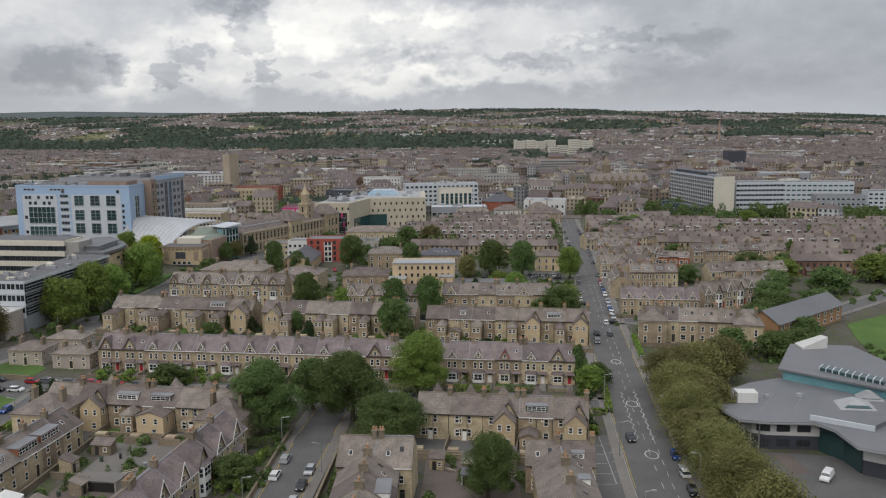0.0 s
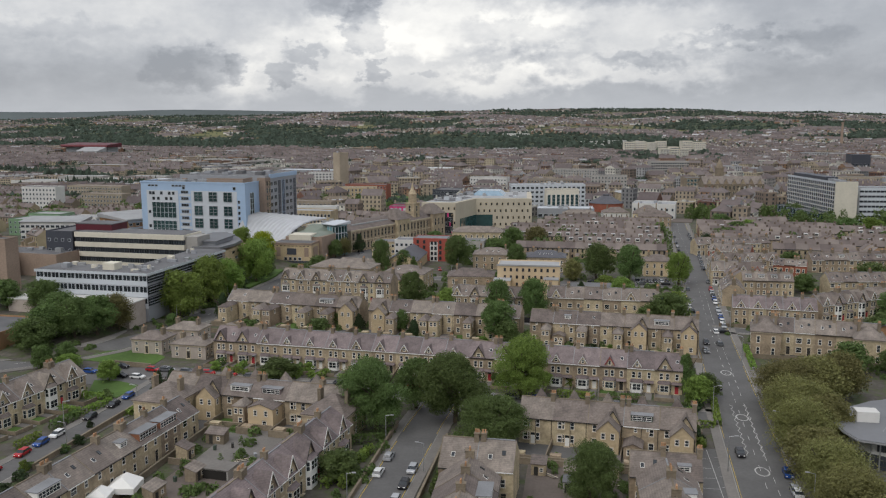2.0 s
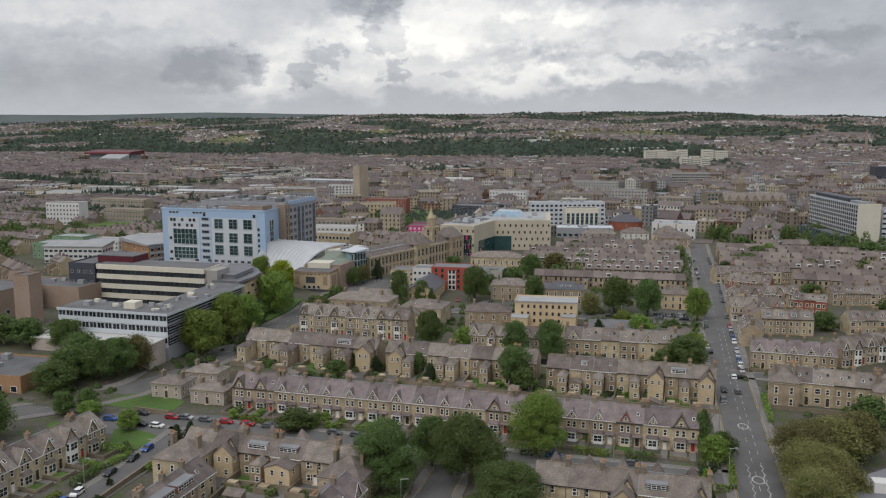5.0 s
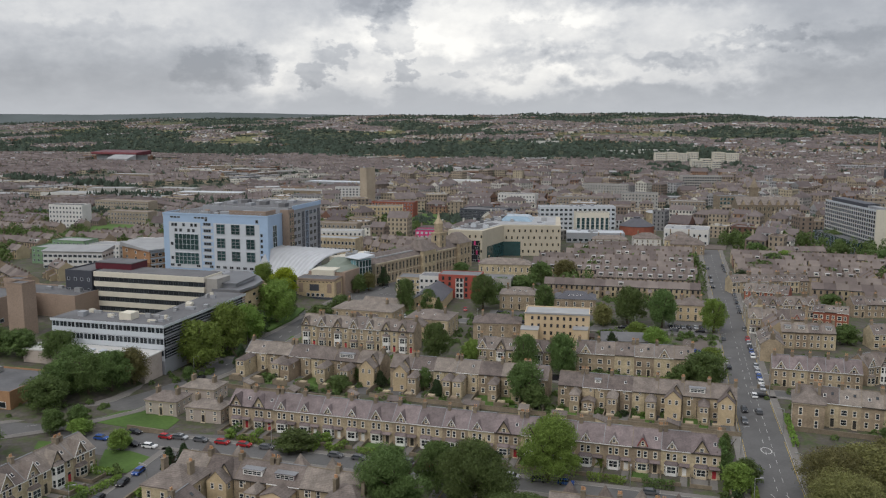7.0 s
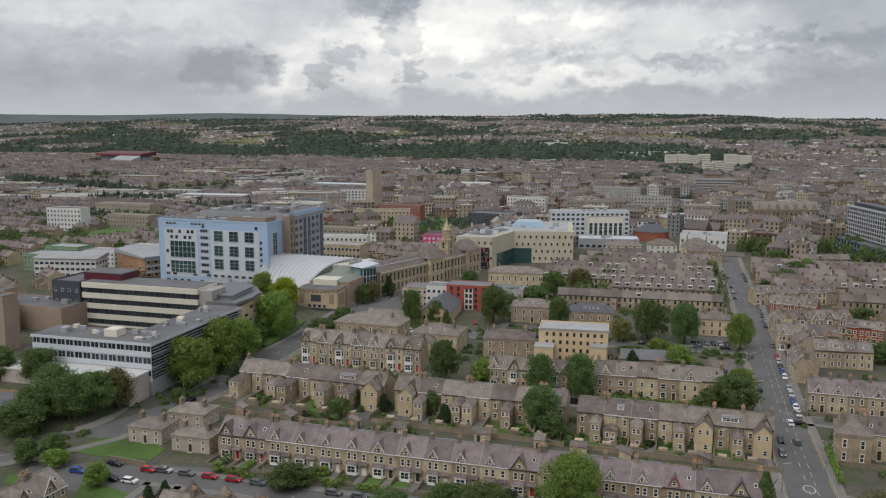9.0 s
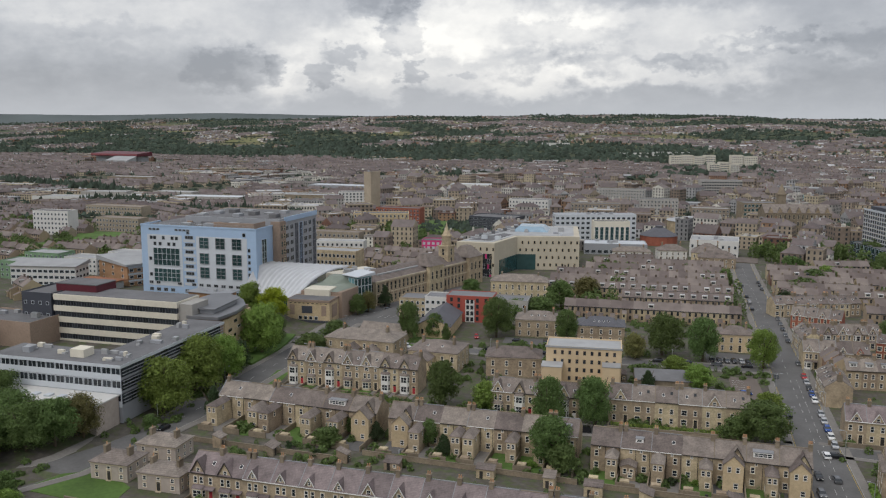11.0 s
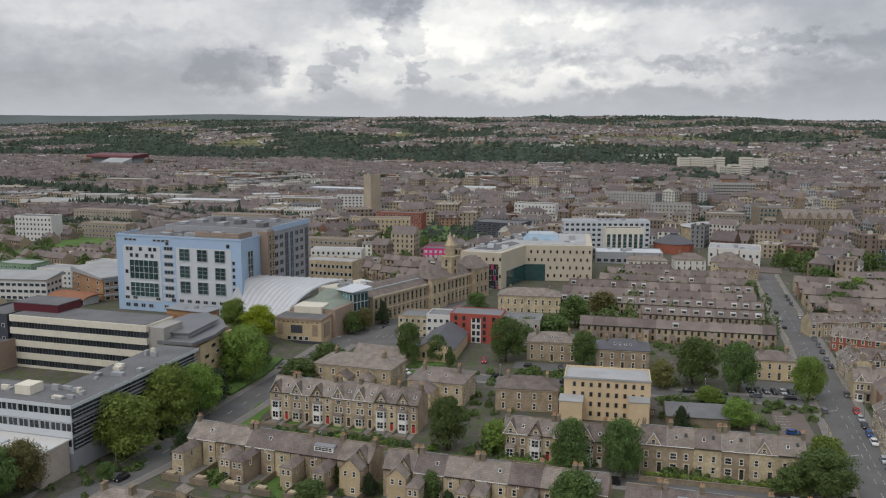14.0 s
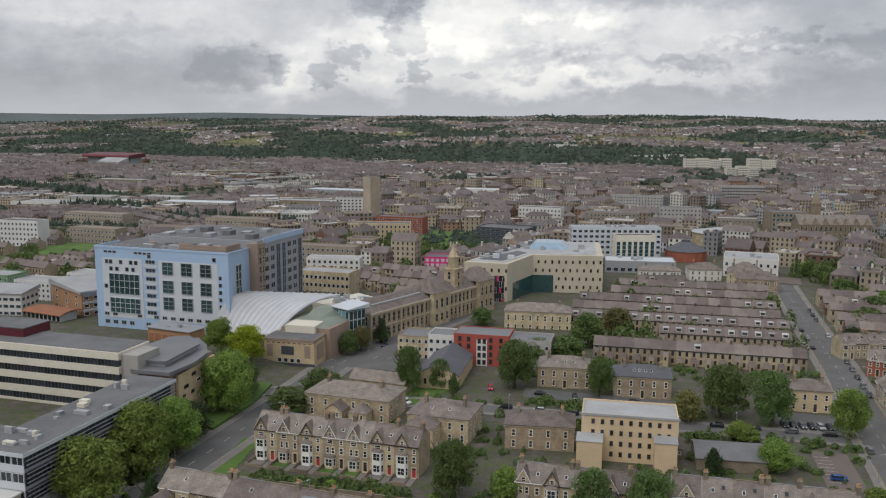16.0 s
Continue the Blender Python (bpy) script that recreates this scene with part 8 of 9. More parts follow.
def far_mesh(name, V, F, M, label, category):
    me = bpy.data.meshes.new(name)
    me.from_pydata(V, [], F)
    for m in FARMATS:
        me.materials.append(m)
    me.polygons.foreach_set("material_index", M)
    me.update()
    tagged(new(name, me), label, category, kind="stuff")


KEEP = []  # footprints kept free: x0, x1, y0, y1
for r in ((-260, -150, 350, 530), (-170, -100, 425, 545), (-120, 40, 300, 470), (-115, -30, 455, 690), (-70, 15, 740, 800), (-155, -95, 825, 885), (-300, -240, 960, 1010), (-255, -190, 805, 845), (110, 190, 880, 960), (110, 160, 1000, 1045), (90, 155, 1265, 1310), (155, 290, 690, 770), (270, 390, 735, 860), (28, 88, 868, 930), (0, 44, 766, 812), (-40, 92, 655, 760), (-330, -280, 1000, 1040), (-160, -130, 665, 695), (-205, -160, 555, 585), (-360, -240, 440, 560), (-1060, -860, 1590, 1690), (150, 235, 610, 705), (-330, 150, -100, 345), (30, 70, 330, 480)):
    KEEP.append(r)
for r in ((52, 112, 340, 530), (108, 165, 375, 460), (-205, -124, 740, 910), (-450, -400, 645, 735)):
    KEEP.append(r)


for o in list(bpy.data.objects):
    if o.name.startswith(("retail_shed", "town_block")):
        me = [c for c in o.children if c.name.startswith("wall")][0].data
        w, d = max(v.co.x for v in me.vertices), max(v.co.y for v in me.vertices)
        KEEP.append((o.matrix_basis.translation.x - 4, o.matrix_basis.translation.x + w + 4, o.matrix_basis.translation.y - 14, o.matrix_basis.translation.y + d + 6))


def is_free(x, y, pad=0):
    return not any(a - pad < x < b + pad and c - pad < y < d + pad for a, b, c, d in KEEP)


def near_line(x, y, line, w):
    for (ax, ay), (bx, by) in zip(line, line[1:]):
        t = min(max(((x - ax) * (bx - ax) + (y - ay) * (by - ay)) / ((bx - ax) ** 2 + (by - ay) ** 2), 0), 1)
        if math.hypot(x - ax - t * (bx - ax), y - ay - t * (by - ay)) < w:
            return True
    return False


def in_view(x, y, pad=60):
    """Whether a place lies in the wedge of country that the flight looks over."""
    return -0.86 * y - 120 - pad < x < 0.60 * y + 60 + pad


def quad_ring(V, x, y, z, c, s, pts):
    o = len(V)
    V += [(x + c * px - s * py, y + s * px + c * py, z + pz) for px, py, pz in pts]
    return o


def add_block(V, F, M, x, y, z, w, d, h, a, mats, top, rng):
    """A larger town building: walls, windows on three sides, and a hipped, gabled or flat roof with what stands on it."""
    c, s = math.cos(a), math.sin(a)
    for i in range(-int(w / 4) - 1, int(w / 4) + 2):
        for j in range(-int(d / 4) - 1, int(d / 4) + 2):
            TAKEN.add((round((x + c * 4 * i - s * 4 * j) / 5), round((y + s * 4 * i + c * 4 * j) / 5)))
    o = quad_ring(V, x, y, z, c, s, [(px, py, pz) for pz in (-4, h) for px, py in ((-w, -d), (w, -d), (w, d), (-w, d))])
    F += [(o, o + 1, o + 5, o + 4), (o + 1, o + 2, o + 6, o + 5), (o + 2, o + 3, o + 7, o + 6), (o + 3, o, o + 4, o + 7)]
    M += [mats[0]] * 4
    if top == "flat":
        o = quad_ring(V, x, y, z, c, s, [(-w + 0.5, -d + 0.5, h), (w - 0.5, -d + 0.5, h), (w - 0.5, d - 0.5, h), (-w + 0.5, d - 0.5, h)])
        F.append((o, o + 1, o + 2, o + 3)), M.append(mats[1])
        o = quad_ring(V, x, y, z, c, s, [(px, py, pz) for pz, g in ((h - 0.4, 0.25), (h + 0.7, 0.25), (h + 0.7, -0.5), (h, -0.5)) for px, py in ((-w - g, -d - g), (w + g, -d - g), (w + g, d + g), (-w - g, d + g))])
        F += [(o + 4 * k + i, o + 4 * k + (i + 1) % 4, o + 4 * k + 4 + (i + 1) % 4, o + 4 * k + 4 + i) for k in range(3) for i in range(4)]
        M += [mats[0]] * 12
        for k in range(rng.randint(1, 4)):
            bx, by, bw, bh = rng.uniform(-0.7, 0.6) * w, rng.uniform(-0.6, 0.5) * d, rng.uniform(1, 3), rng.uniform(1, 2.8)
            o = quad_ring(V, x, y, z, c, s, [(bx + i, by + j, h + q) for q in (0, bh) for i, j in ((0, 0), (bw, 0), (bw, bw), (0, bw))])
            F += [(o, o + 1, o + 5, o + 4), (o + 1, o + 2, o + 6, o + 5), (o + 2, o + 3, o + 7, o + 6), (o + 3, o, o + 4, o + 7), (o + 4, o + 5, o + 6, o + 7)]
            M += [rng.choice((4, 0, 3, 1))] * 5
    else:
        rise, g = min(w, d) * rng.uniform(0.5, 0.75), 0.3
        k = 0.0 if top == "gable" else min(d, w * 0.9)
        o = quad_ring(V, x, y, z, c, s, [(-w - g, -d - g, h - 0.1), (w + g, -d - g, h - 0.1), (w + g, d + g, h - 0.1), (-w - g, d + g, h - 0.1), (-w - g + k, 0, h + rise), (w + g - k, 0, h + rise)])
        F += [(o, o + 1, o + 5, o + 4), (o + 2, o + 3, o + 4, o + 5)]
        M += [mats[1]] * 2
        F += [(o + 1, o + 2, o + 5), (o + 3, o, o + 4)]
        M += [mats[1] if k else mats[0]] * 2
        for u in (-0.55, 0.1, 0.6)[:rng.randint(1, 3)]:
            o = quad_ring(V, x, y, z, c, s, [(u * w + i, j, q) for q in (h + rise * 0.5, h + rise + 1.6) for i, j in ((-0.6, -0.5), (0.6, -0.5), (0.6, 0.5), (-0.6, 0.5))])
            F += [(o, o + 1, o + 5, o + 4), (o + 1, o + 2, o + 6, o + 5), (o + 2, o + 3, o + 7, o + 6), (o + 3, o, o + 4, o + 7), (o + 4, o + 5, o + 6, o + 7)]
            M += [mats[0]] * 5
    fl, step, ww = max(2, round(h / 3.5)), rng.uniform(2.8, 4.2), rng.uniform(0.55, 0.95)
    sides = [("y", -d - 0.06, w), ("x", w + 0.06, d), ("x", -w - 0.06, d)]
    for axis, at, half in sides:
        n = max(1, int(2 * half / step))
        for q in range(n):
            u = -half + 2 * half * (q + 0.5) / n
            for f in range(fl):
                z0 = 0.9 + f * h / fl
                pts = [(u - ww, z0), (u + ww, z0), (u + ww, z0 + h / fl * 0.56), (u - ww, z0 + h / fl * 0.56)]
                o = quad_ring(V, x, y, z, c, s, [(p, at, r) if axis == "y" else (at, p, r) for p, r in pts])
                F.append((o, o + 1, o + 2, o + 3)), M.append(2)


def town():
    """Quarters of streets, each with a direction of its own."""
    rng = random.Random(77)
    V, F, M = [], [], []
    seeds = []
    y = 400.0
    while y < 1800:
        x = -0.86 * y - 160
        while x < 0.6 * y + 120:
            px, py = x + rng.uniform(-40, 40), y + rng.uniform(-35, 35)
            centre = 640 < py < 1380 and -330 < px < 480
            works = (940 < py < 1500 and px < -330) or py > 1400
            k = rng.random()
            kind = "centre" if centre else ("works" if works and k < 0.3 else ("park" if k > (0.86 if px > -250 else 0.8) else "terrace"))
            if centre and k > 0.94:
                kind = "park"
            seeds.append((px, py, radians(rng.choice((-8, -22, 12, 30, -38, 4, 55, -4))), kind))
            x += 118
        y += 105
    at = np.array([(p[0], p[1]) for p in seeds])
    for n, (sx, sy, turn, kind) in enumerate(seeds):
        c, s = math.cos(turn), math.sin(turn)
        gap = {"terrace": 22.5, "centre": 25.0, "works": 36.0, "park": 60.0}[kind]
        v = -95.0
        while v < 95:
            u = -95 + rng.uniform(0, 8)
            eave, left = rng.uniform(5.6, 6.8), rng.randint(4, 10)
            wallm = rng.choice((0, 0, 0, 0, 0, 0, 0, 5, 3)) if sy > 700 else 0
            while u < 95:
                big = kind != "terrace"
                w = {"terrace": 2.9 if sy < 900 else 5.6, "centre": rng.uniform(5, 13), "works": rng.uniform(10, 24), "park": 6}[kind]
                u += w
                x, y = sx + c * u - s * v, sy + s * u + c * v
                ok = (455 < y or (y > 385 and x < -285)) and y < 1790 and in_view(x, y, 40) and is_free(x, y, 4 if not big else 8) and not (-36 < x < 330 and y < 645) and not near_line(x, y, MAIN, 12 + (w if big else 0)) and not near_line(x, y, LEFT, 13)
                ok = ok and int(np.argmin((at[:, 0] - x) ** 2 + (at[:, 1] - y) ** 2)) == n and kind != "park"
                if ok and kind == "terrace":
                    add_house(V, F, M, x, y, gz(x, y), w, 4.3, eave, eave + 3.1, turn, (wallm, 1), True, rng.random() < 0.12)
                elif ok and kind == "centre" and rng.random() < 0.93:
                    h = rng.choice((8, 9, 10, 11, 12, 13, 15, 18))
                    top = rng.choice(("hip", "gable", "flat", "flat", "hip", "gable"))
                    add_block(V, F, M, x, y + rng.uniform(-2, 2), gz(x, y), w - 0.3, rng.uniform(5.5, 9.5), h, turn, (rng.choice((0, 0, 0, 0, 0, 0, 3, 3, 5, 4)), rng.choice((1, 1, 4)) if top == "flat" else 1), top, rng)
                elif ok and kind == "works" and rng.random() < 0.85:
                    add_block(V, F, M, x, y, gz(x, y), w, rng.uniform(9, 14), rng.uniform(6, 9), turn, (rng.choice((3, 5, 4, 0, 0)), rng.choice((4, 4, 1))), "flat", rng)
                u += w + (0.05 if not big else rng.choice((0.4, 0.6, 4.0)))
                left -= 1
                if left <= 0:
                    u += rng.uniform(4, 12)
                    left, eave = rng.randint(4, 10), rng.uniform(5.6, 6.8)
            v += gap * rng.uniform(0.92, 1.1)
    far_mesh("town_houses", V, F, M, "dense sandstone terraces and blocks of the town", "houses")


town()


def east_rows():
    """Terraces on both sides of the main road that run beside it into town."""
    V, F, M = [], [], []
    rng = random.Random(12)
    y = 374.0
    while y < 640:
        x = 61.0 + (y - 372) * 0.07
        while x < 330:
            w = rng.uniform(10, 26)
            lift = rng.choice([0, 0, 0, 0.5, -0.3])
            if rng.random() < 0.2:
                for k in range(3):
                    add_house(V, F, M, x + 5, y - 0.07 * x - 8 + 6.2 * k, gz(x, y), 3.1, 4.4, 6.6 + lift, 9.9 + lift, radians(86), (rng.choice([0, 0, 5]), 1), True)
                x += 12
                continue
            if is_free(x + w, y) and not near_line(x + w, y, EAST, 10) and not (110 < x < 200 and y < 420):
                k, dm, wm = 0, rng.random() < 0.3, (0 if rng.random() < 0.9 else 5)
                while k < 2 * w:
                    add_house(V, F, M, x + k + 3, y - 0.07 * (x + k), gz(x, y), 3.0, 4.2, 6.4 + lift + rng.uniform(-0.15, 0.15), 9.4 + lift + rng.uniform(-0.1, 0.1), radians(-4), (wm, 1), True, dm and rng.random() < 0.7)
                    k += 6.0
            x += 2 * w + rng.uniform(4, 12)
        y += rng.uniform(20, 29)
    for y, x0, x1, dm in ((478, -33, 47, 0.1), (509, -6, 46, 1.0), (533, -46, 46, 0.9), (556, -46, 48, 0.1), (580, -44, 50, 0.3), (606, -28, 52, 0.1), (632, -24, 54, 0.2)):
        x = x0
        while x < x1:
            if not near_line(x, y, MAIN, 10):
                add_house(V, F, M, x, y - 0.03 * x, gz(x, y), 2.7, 4.4, 6.2, 9.2, radians(-2), (0, 1), True, rng.random() < dm)
            x += 5.4
    far_mesh("town_terraces", V, F, M, "rows of small sandstone terraced houses", "houses")


east_rows()


def clumps(spots, name, mat, label, per=34, leaf=0.24):
    """Many rough tree crowns in one mesh."""
    rng = np.random.default_rng(5)
    P = []
    for x, y, z, r, h in spots:
        d = rng.normal(size=(per, 3))
        d /= np.linalg.norm(d, axis=1)[:, None]
        d[:, 2] = np.abs(d[:, 2]) * 1.1 - 0.15
        c = np.array([x, y, z]) + d * np.array([r, r, h]) * rng.uniform(0.7, 1.0, (per, 1))
        n = d + rng.normal(scale=0.5, size=(per, 3))
        n /= np.linalg.norm(n, axis=1)[:, None]
        t = np.cross(n, rng.normal(size=(per, 3)))
        t /= np.linalg.norm(t, axis=1)[:, None]
        b = np.cross(n, t)
        s = r * leaf * rng.uniform(1.0, 2.0, (per, 1))
        P.append(np.stack([c - t * s, c - b * s, c + t * s + b * s * 0.8], 1).reshape(-1, 3))
    P = np.concatenate(P)
    n = len(P)
    me = bpy.data.meshes.new(name)
    me.vertices.add(n), me.loops.add(n), me.polygons.add(n // 3)
    me.vertices.foreach_set("co", P.ravel())
    me.loops.foreach_set("vertex_index", np.arange(n))
    me.polygons.foreach_set("loop_start", np.arange(0, n, 3))
    me.materials.append(mat)
    me.update(calc_edges=True)
    tagged(new(name, me), label, "trees", kind="stuff")


# distance haze is put into the colour: greyer and bluer than near leaves
FARLEAF_HAZED = material("far_leaf_hazed", (0.046, 0.062, 0.046), 0.9, vary=0.38, grain=0.12, grain_amt=0.35, stain=0.006, stain_amt=0.4, spec=0.1, hue=0.02, island=True)
FIELD = material("far_field", (0.135, 0.128, 0.055), 0.95, vary=0.35, grain=0.02, grain_amt=0.3, stain=0.004, stain_amt=0.3, hue=0.02, island=True)


def canopy(spots, name, label, seed=5):
    """Woods seen from far off: a rough many-sided crown for each tree, in one mesh."""
    rng = np.random.default_rng(seed)
    b = bmesh.new()
    bmesh.ops.create_icosphere(b, subdivisions=1, radius=1.0)
    bmesh.ops.subdivide_edges(b, edges=[e for e in b.edges if (e.verts[0].co.z + e.verts[1].co.z) > 0.3], cuts=1, use_grid_fill=True)
    bmesh.ops.triangulate(b, faces=b.faces)
    bmesh.ops.delete(b, geom=[v for v in b.verts if v.co.z < -0.2], context="VERTS")
    b.verts.index_update()
    T = np.array([tuple(v.co) for v in b.verts])
    Q = np.array([[v.index for v in f.verts] for f in b.faces])
    b.free()
    S = np.array(spots)
    n, m = len(S), len(T)
    rough = 1 + rng.normal(scale=0.17, size=(n, m, 1))
    P = S[:, None, :3] + T[None] * rough * np.stack([S[:, 3], S[:, 3] * rng.uniform(0.8, 1.2, n), S[:, 4]], 1)[:, None, :]
    I = (Q[None] + (np.arange(n) * m)[:, None, None]).reshape(-1)
    me = bpy.data.meshes.new(name)
    me.vertices.add(n * m), me.loops.add(len(I)), me.polygons.add(len(I) // 3)
    me.vertices.foreach_set("co", P.ravel())
    me.loops.foreach_set("vertex_index", I)
    me.polygons.foreach_set("loop_start", np.arange(0, len(I), 3))
    me.materials.append(FARLEAF_HAZED)
    me.update(calc_edges=True)
    tagged(new(name, me), label, "trees", kind="stuff")


rng = random.Random(31)
spots = []
for k in range(110):
    x = rng.uniform(-960, -660)
    y = 1195 + (x + 800) * -0.45 + rng.uniform(-14, 14)
    spots.append((x, y, gz(x, y) + 2, rng.uniform(6, 9), rng.uniform(11, 16)))
for x0, x1, y0, y1, n in ((-650, -540, 985, 1040, 44), (-470, -400, 905, 950, 24), (-240, -190, 770, 800, 16), (-380, -340, 640, 700, 18), (100, 175, 735, 752, 20), (84, 150, 700, 735, 22), (150, 250, 660, 690, 26), (-330, -290, 590, 640, 14)):
    for k in range(n):
        x, y = rng.uniform(x0, x1), rng.uniform(y0, y1)
        spots.append((x, y, gz(x, y) + 2, rng.uniform(4, 6.5), rng.uniform(9, 14)))
for k in range(13000):
    y = rng.uniform(380, 1600)
    x = rng.uniform(-0.86 * y - 100, 0.6 * y + 60)
    if is_free(x, y, 2) and not near_line(x, y, MAIN, 10) and (noise.noise((x / 210, y / 170, 31.0)) > 0.12 or rng.random() < (0.4 if x < -190 else 0.25)) and not (x < 60 and y < 470):
        if any((round((x + i) / 5), round((y + j) / 5)) in TAKEN for i in ((-3, 0, 3) if y < 700 else (0, )) for j in ((-3, 0, 3) if y < 700 else (0, ))):
            continue
        r = rng.uniform(2.6, 5.2)
        spots.append((x, y, gz(x, y) + r * 0.5, r, rng.uniform(5, 9)))
for k in range(150):
    x, y = rng.uniform(-200, -128), rng.uniform(745, 905)
    spots.append((x, y, gz(x, y) + 1.5, rng.uniform(2.5, 5), rng.uniform(3, 7)))
near_spots = [q for q in spots if q[1] < 800]
clumps(near_spots, "town_trees", LEAF, "scattered dark green trees among the town's houses", 170, 0.12)
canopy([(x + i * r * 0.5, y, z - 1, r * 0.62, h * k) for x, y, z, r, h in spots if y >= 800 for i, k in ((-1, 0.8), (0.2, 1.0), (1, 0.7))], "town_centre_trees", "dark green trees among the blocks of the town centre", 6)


def hills():
    """Suburbs, fields and woods that climb to the skyline."""
    V, F, M = [], [], []
    rng = random.Random(13)
    wood, fieldv, fieldf = [], [], []
    for k in range(34000):
        y = 1500 + 3200 * rng.random() ** 1.1
        x = rng.uniform(-0.86 * y - 100, 0.6 * y + 100)
        if not is_free(x, y, 5):
            continue
        b = x / y
        n1 = noise.noise((x / 330, y / 420, 4.0)) + 0.4 * noise.noise((x / 110, y / 150, 14.0))
        n2 = noise.noise((x / 300, y / 360, 24.0))
        lean = 0.1
        if -0.37 < b < 0.07 and 1740 < y < 2420:
            lean = 0.75
        elif -0.56 < b < -0.37 and 1950 < y < 2600:
            lean = 0.25
        elif 0.05 < b < 0.13 and 2650 < y < 3150:
            lean = 0.5
        elif -0.2 < b < 0.05 and 2420 < y < 3250:
            lean = -0.25
        elif y < 1800:
            lean = -0.3
        elif b > 0.12 and y < 2600:
            lean = -0.2
        elif y > 3800:
            lean = 0.12
        elif b < -0.4:
            lean = 0.12
        if n1 + lean > 0.10:
            wood.append((x, y, gz(x, y) + rng.uniform(-1, 2), rng.uniform(5, 9.5), rng.uniform(7, 13)))
        elif n2 > (0.16 if b < -0.3 else 0.36) and y > 1900:
            if rng.random() < 0.05:
                w, d, a = rng.uniform(35, 90), rng.uniform(50, 110), rng.uniform(-0.4, 0.4)
                o = len(fieldv)
                for px, py in ((-w, -d), (w, -d), (w, d), (-w, d)):
                    qx, qy = x + math.cos(a) * px - math.sin(a) * py, y + math.sin(a) * px + math.cos(a) * py
                    fieldv.append((qx, qy, gz(qx, qy) + 1.6))
                fieldf.append((o, o + 1, o + 2, o + 3))
            if rng.random() < 0.3:
                wood.append((x, y, gz(x, y), rng.uniform(3, 5), rng.uniform(4, 7)))
        else:
            if rng.random() < 0.45:
                wood.append((x + 8, y - 9, gz(x, y), rng.uniform(3.5, 6), rng.uniform(6, 9)))
            a = radians(60 * noise.noise((x / 300, y / 300, 8.0))) + (math.pi / 2 if noise.noise((x / 200, y / 220, 41.0)) > 0.15 else 0)
            add_house(V, F, M, x, y, gz(x, y), rng.uniform(4, 11), rng.uniform(3.6, 4.6), 5.4, 8.4, a, (rng.choice([0, 0, 0, 0, 0, 3, 3, 5]), rng.choice([1] * 14 + [4])), y < 2000)
    for k in range(900):
        y = rng.uniform(4250, 4650)
        x = rng.uniform(-0.86 * y, 0.6 * y)
        wood.append((x, y, gz(x, y) + 1, rng.uniform(5, 10), rng.uniform(6, 12)))
    far_mesh("hill_suburbs", V, F, M, "distant suburbs of small houses climbing the hillside", "houses")
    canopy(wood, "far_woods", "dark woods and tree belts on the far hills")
    me = bpy.data.meshes.new("far_fields")
    me.from_pydata(fieldv, [], fieldf)
    me.materials.append(FIELD)
    tagged(new("far_fields", me), "pale green fields on the far hillside", "fields", kind="stuff")


hills()


def ridge():
    """Moorland ridge behind the hills."""
    s = Shape()
    n = 70
    top, foot, back = [], [], []
    for k in range(n + 1):
        a = -0.82 + 1.1 * k / n
        h = float(np.interp(a, (-0.8, -0.6, -0.45, -0.32, -0.22, -0.1, 0.0), (104, 108, 114, 112, 104, 90, 50))) + 8 * noise.noise((a * 8, 3.0, 0)) + 3 * noise.noise((a * 30, 8.0, 0))
        for row, r, z in ((foot, 4560, 40), (top, 4800, h), (back, 4930, 40)):
            row.append((r * math.sin(a), r * math.cos(a), z))
    m = n + 1
    s.add(foot + top + back, [(i, i + 1, m + i + 1, m + i) for i in range(n)] + [(m + i, m + i + 1, 2 * m + i + 1, 2 * m + i) for i in range(n)])
    tagged(part("moor_ridge", s, HAZED_MOOR), "distant moorland ridge on the skyline", "hill", kind="structure")


# the blue of distant haze is put into this ridge colour
HAZED_MOOR = material("hazed_moor", (0.105, 0.125, 0.125), 0.95, grain=0.004, grain_amt=0.35, stain=0.001, stain_amt=0.4)
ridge()


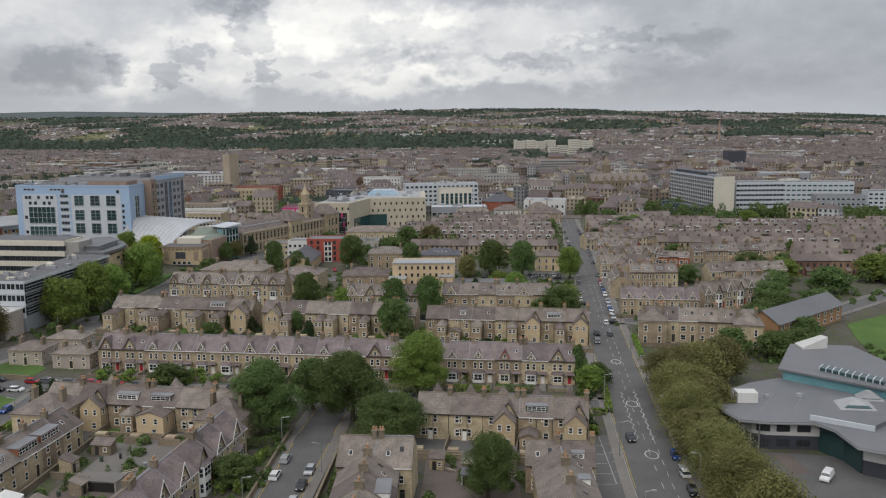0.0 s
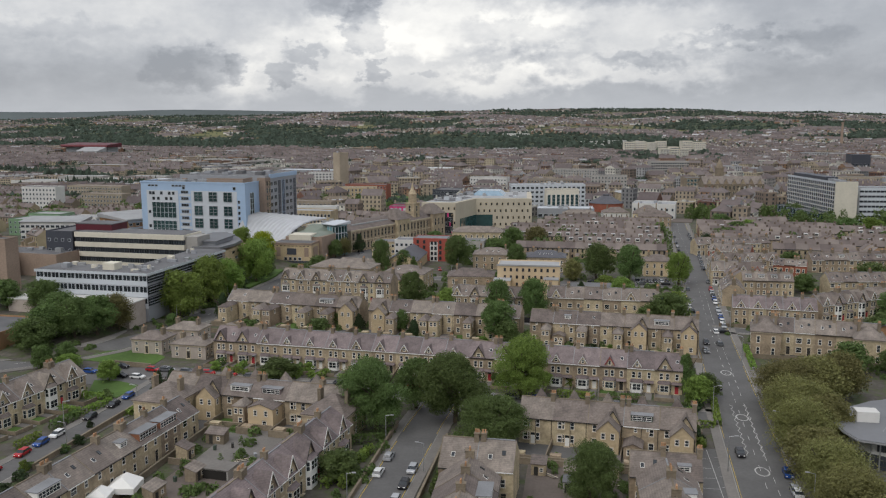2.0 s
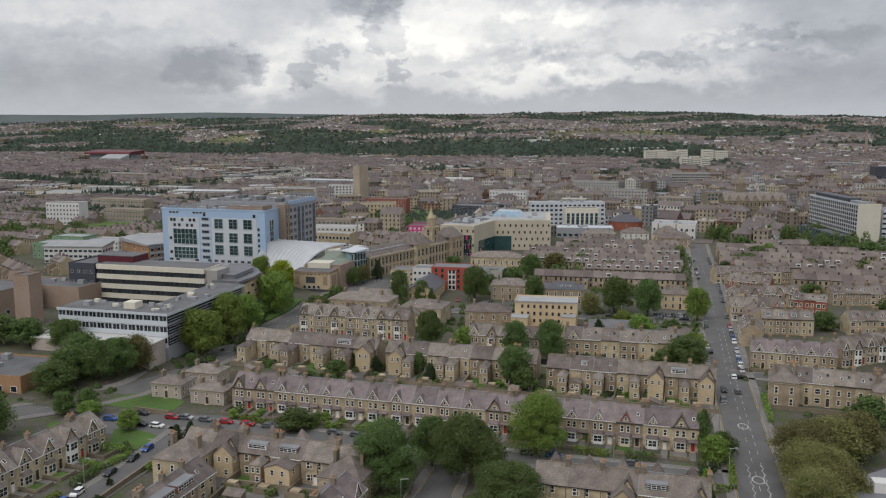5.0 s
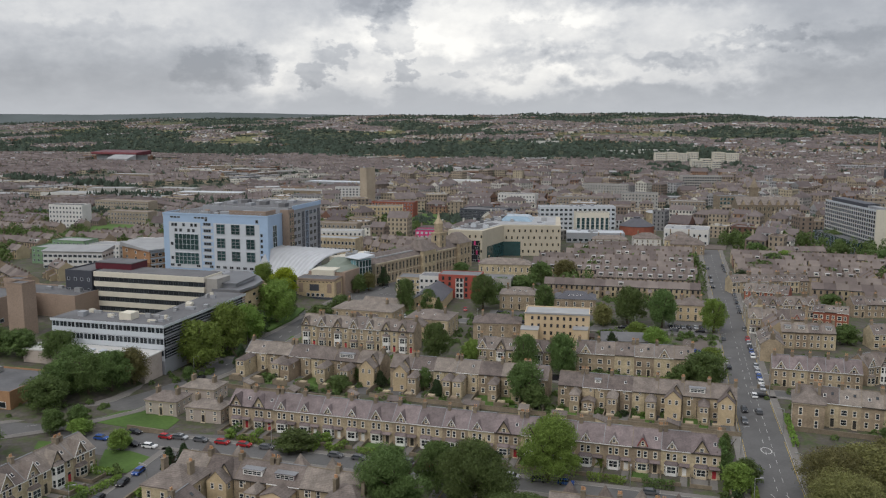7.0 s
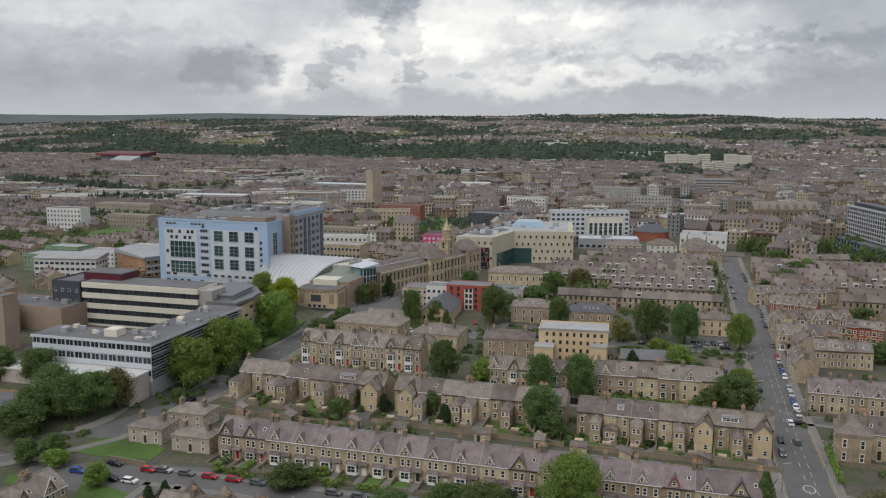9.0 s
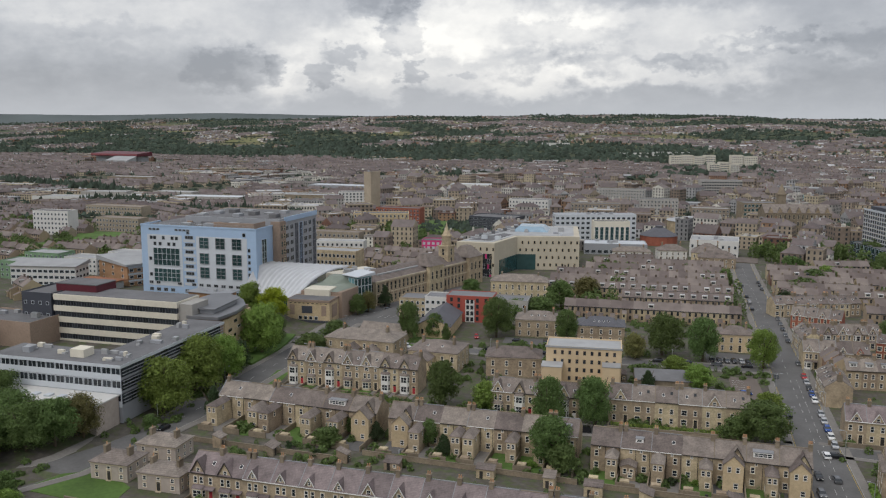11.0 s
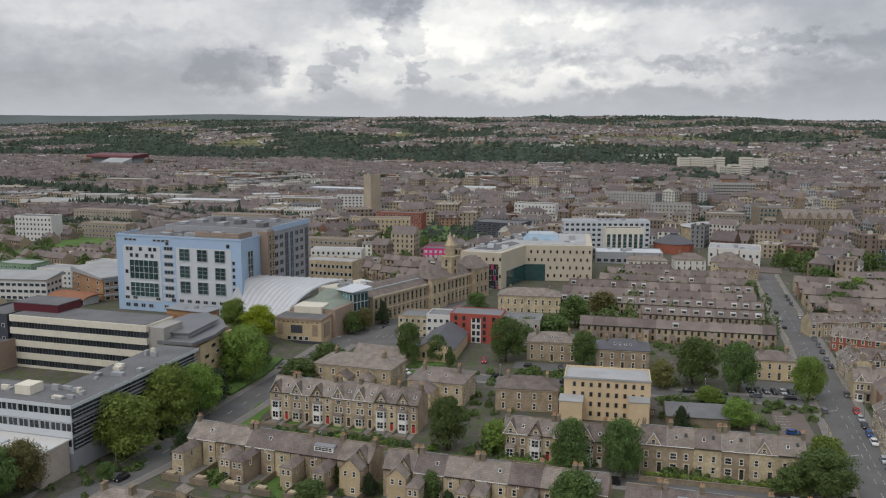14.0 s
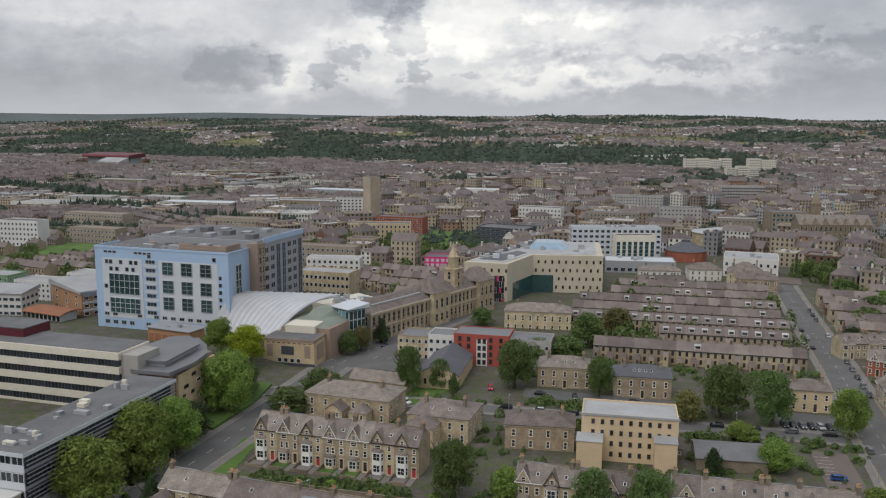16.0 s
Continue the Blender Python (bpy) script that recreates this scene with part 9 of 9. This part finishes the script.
# gardens and yards between the rows: low bushes too many to count
rng = random.Random(44)
bush = []
for x0, x1, y0, y1, n in ((-115, 25, 262, 272, 60), (-118, 36, 279, 292, 70), (-120, 24, 326, 334, 60), (-60, 36, 355, 372, 50), (-120, -60, 356, 372, 40), (-100, -60, 372, 400, 20), (-90, -62, 150, 195, 50), (-12, 20, 150, 188, 40), (-46, -44, 150, 200, 20), (-50, -30, 385, 396, 25), (50, 130, 296, 326, 50), (60, 130, 262, 280, 40), (-160, -140, 280, 330, 30), (-112, -62, 214, 222, 40), (60, 200, 345, 372, 80), (-5, 45, 380, 395, 30), (-130, -95, 405, 425, 16), (-215, -160, 240, 262, 40)):
    for k in range(n):
        x, y = rng.uniform(x0, x1), rng.uniform(y0, y1)
        r = rng.uniform(0.6, 1.9)
        bush.append((x, y, gz(x, y) + 0.2, r, rng.uniform(0.8, 2.4)))
for x0, x1, y0, y1, n in ((-122, -75, 328, 336, 40), (-60, -36, 330, 338, 26), (-15, 24, 346, 351, 40), (-110, 30, 318, 326, 60), (-125, 36, 296, 303, 60), (-58, 46, 388, 396, 60), (-58, 5, 403, 415, 60), (-118, -62, 396, 410, 50), (-62, -40, 444, 475, 50), (-30, 50, 444, 474, 70), (-44, 48, 486, 503, 90), (-30, 48, 515, 526, 40), (-46, 50, 541, 550, 40), (-44, 50, 563, 574, 40), (52, 56, 290, 420, 40), (57, 100, 296, 318, 40), (60, 110, 392, 400, 30), (64, 100, 450, 466, 40)):
    for k in range(n):
        x, y = rng.uniform(x0, x1), rng.uniform(y0, y1)
        r = rng.uniform(0.8, 2.3)
        if not near_line(x, y, MID, 4.5) and not near_line(x, y, BACK, 4.2) and not near_line(x, y, MAIN, 9):
            bush.append((x, y, gz(x, y) + 0.2, r, rng.uniform(1.0, 3.0)))
clumps(bush, "garden_bushes", LEAF, "low green bushes and weeds in back gardens", 80, 0.18)

slab("scrub_ground", [(-204, 748), (-172, 742), (-128, 740), (-126, 790), (-150, 900), (-196, 908)], gz(-160, 800) + 0.6, GRASS, "overgrown green plot in the town centre", "field", base=-14)
slab("grass_field", [(-455, 640), (-398, 640), (-395, 735), (-460, 735)], gz(-425, 690) + 1.5, GRASS, "rough olive field among the terraces", "field", base=-8)
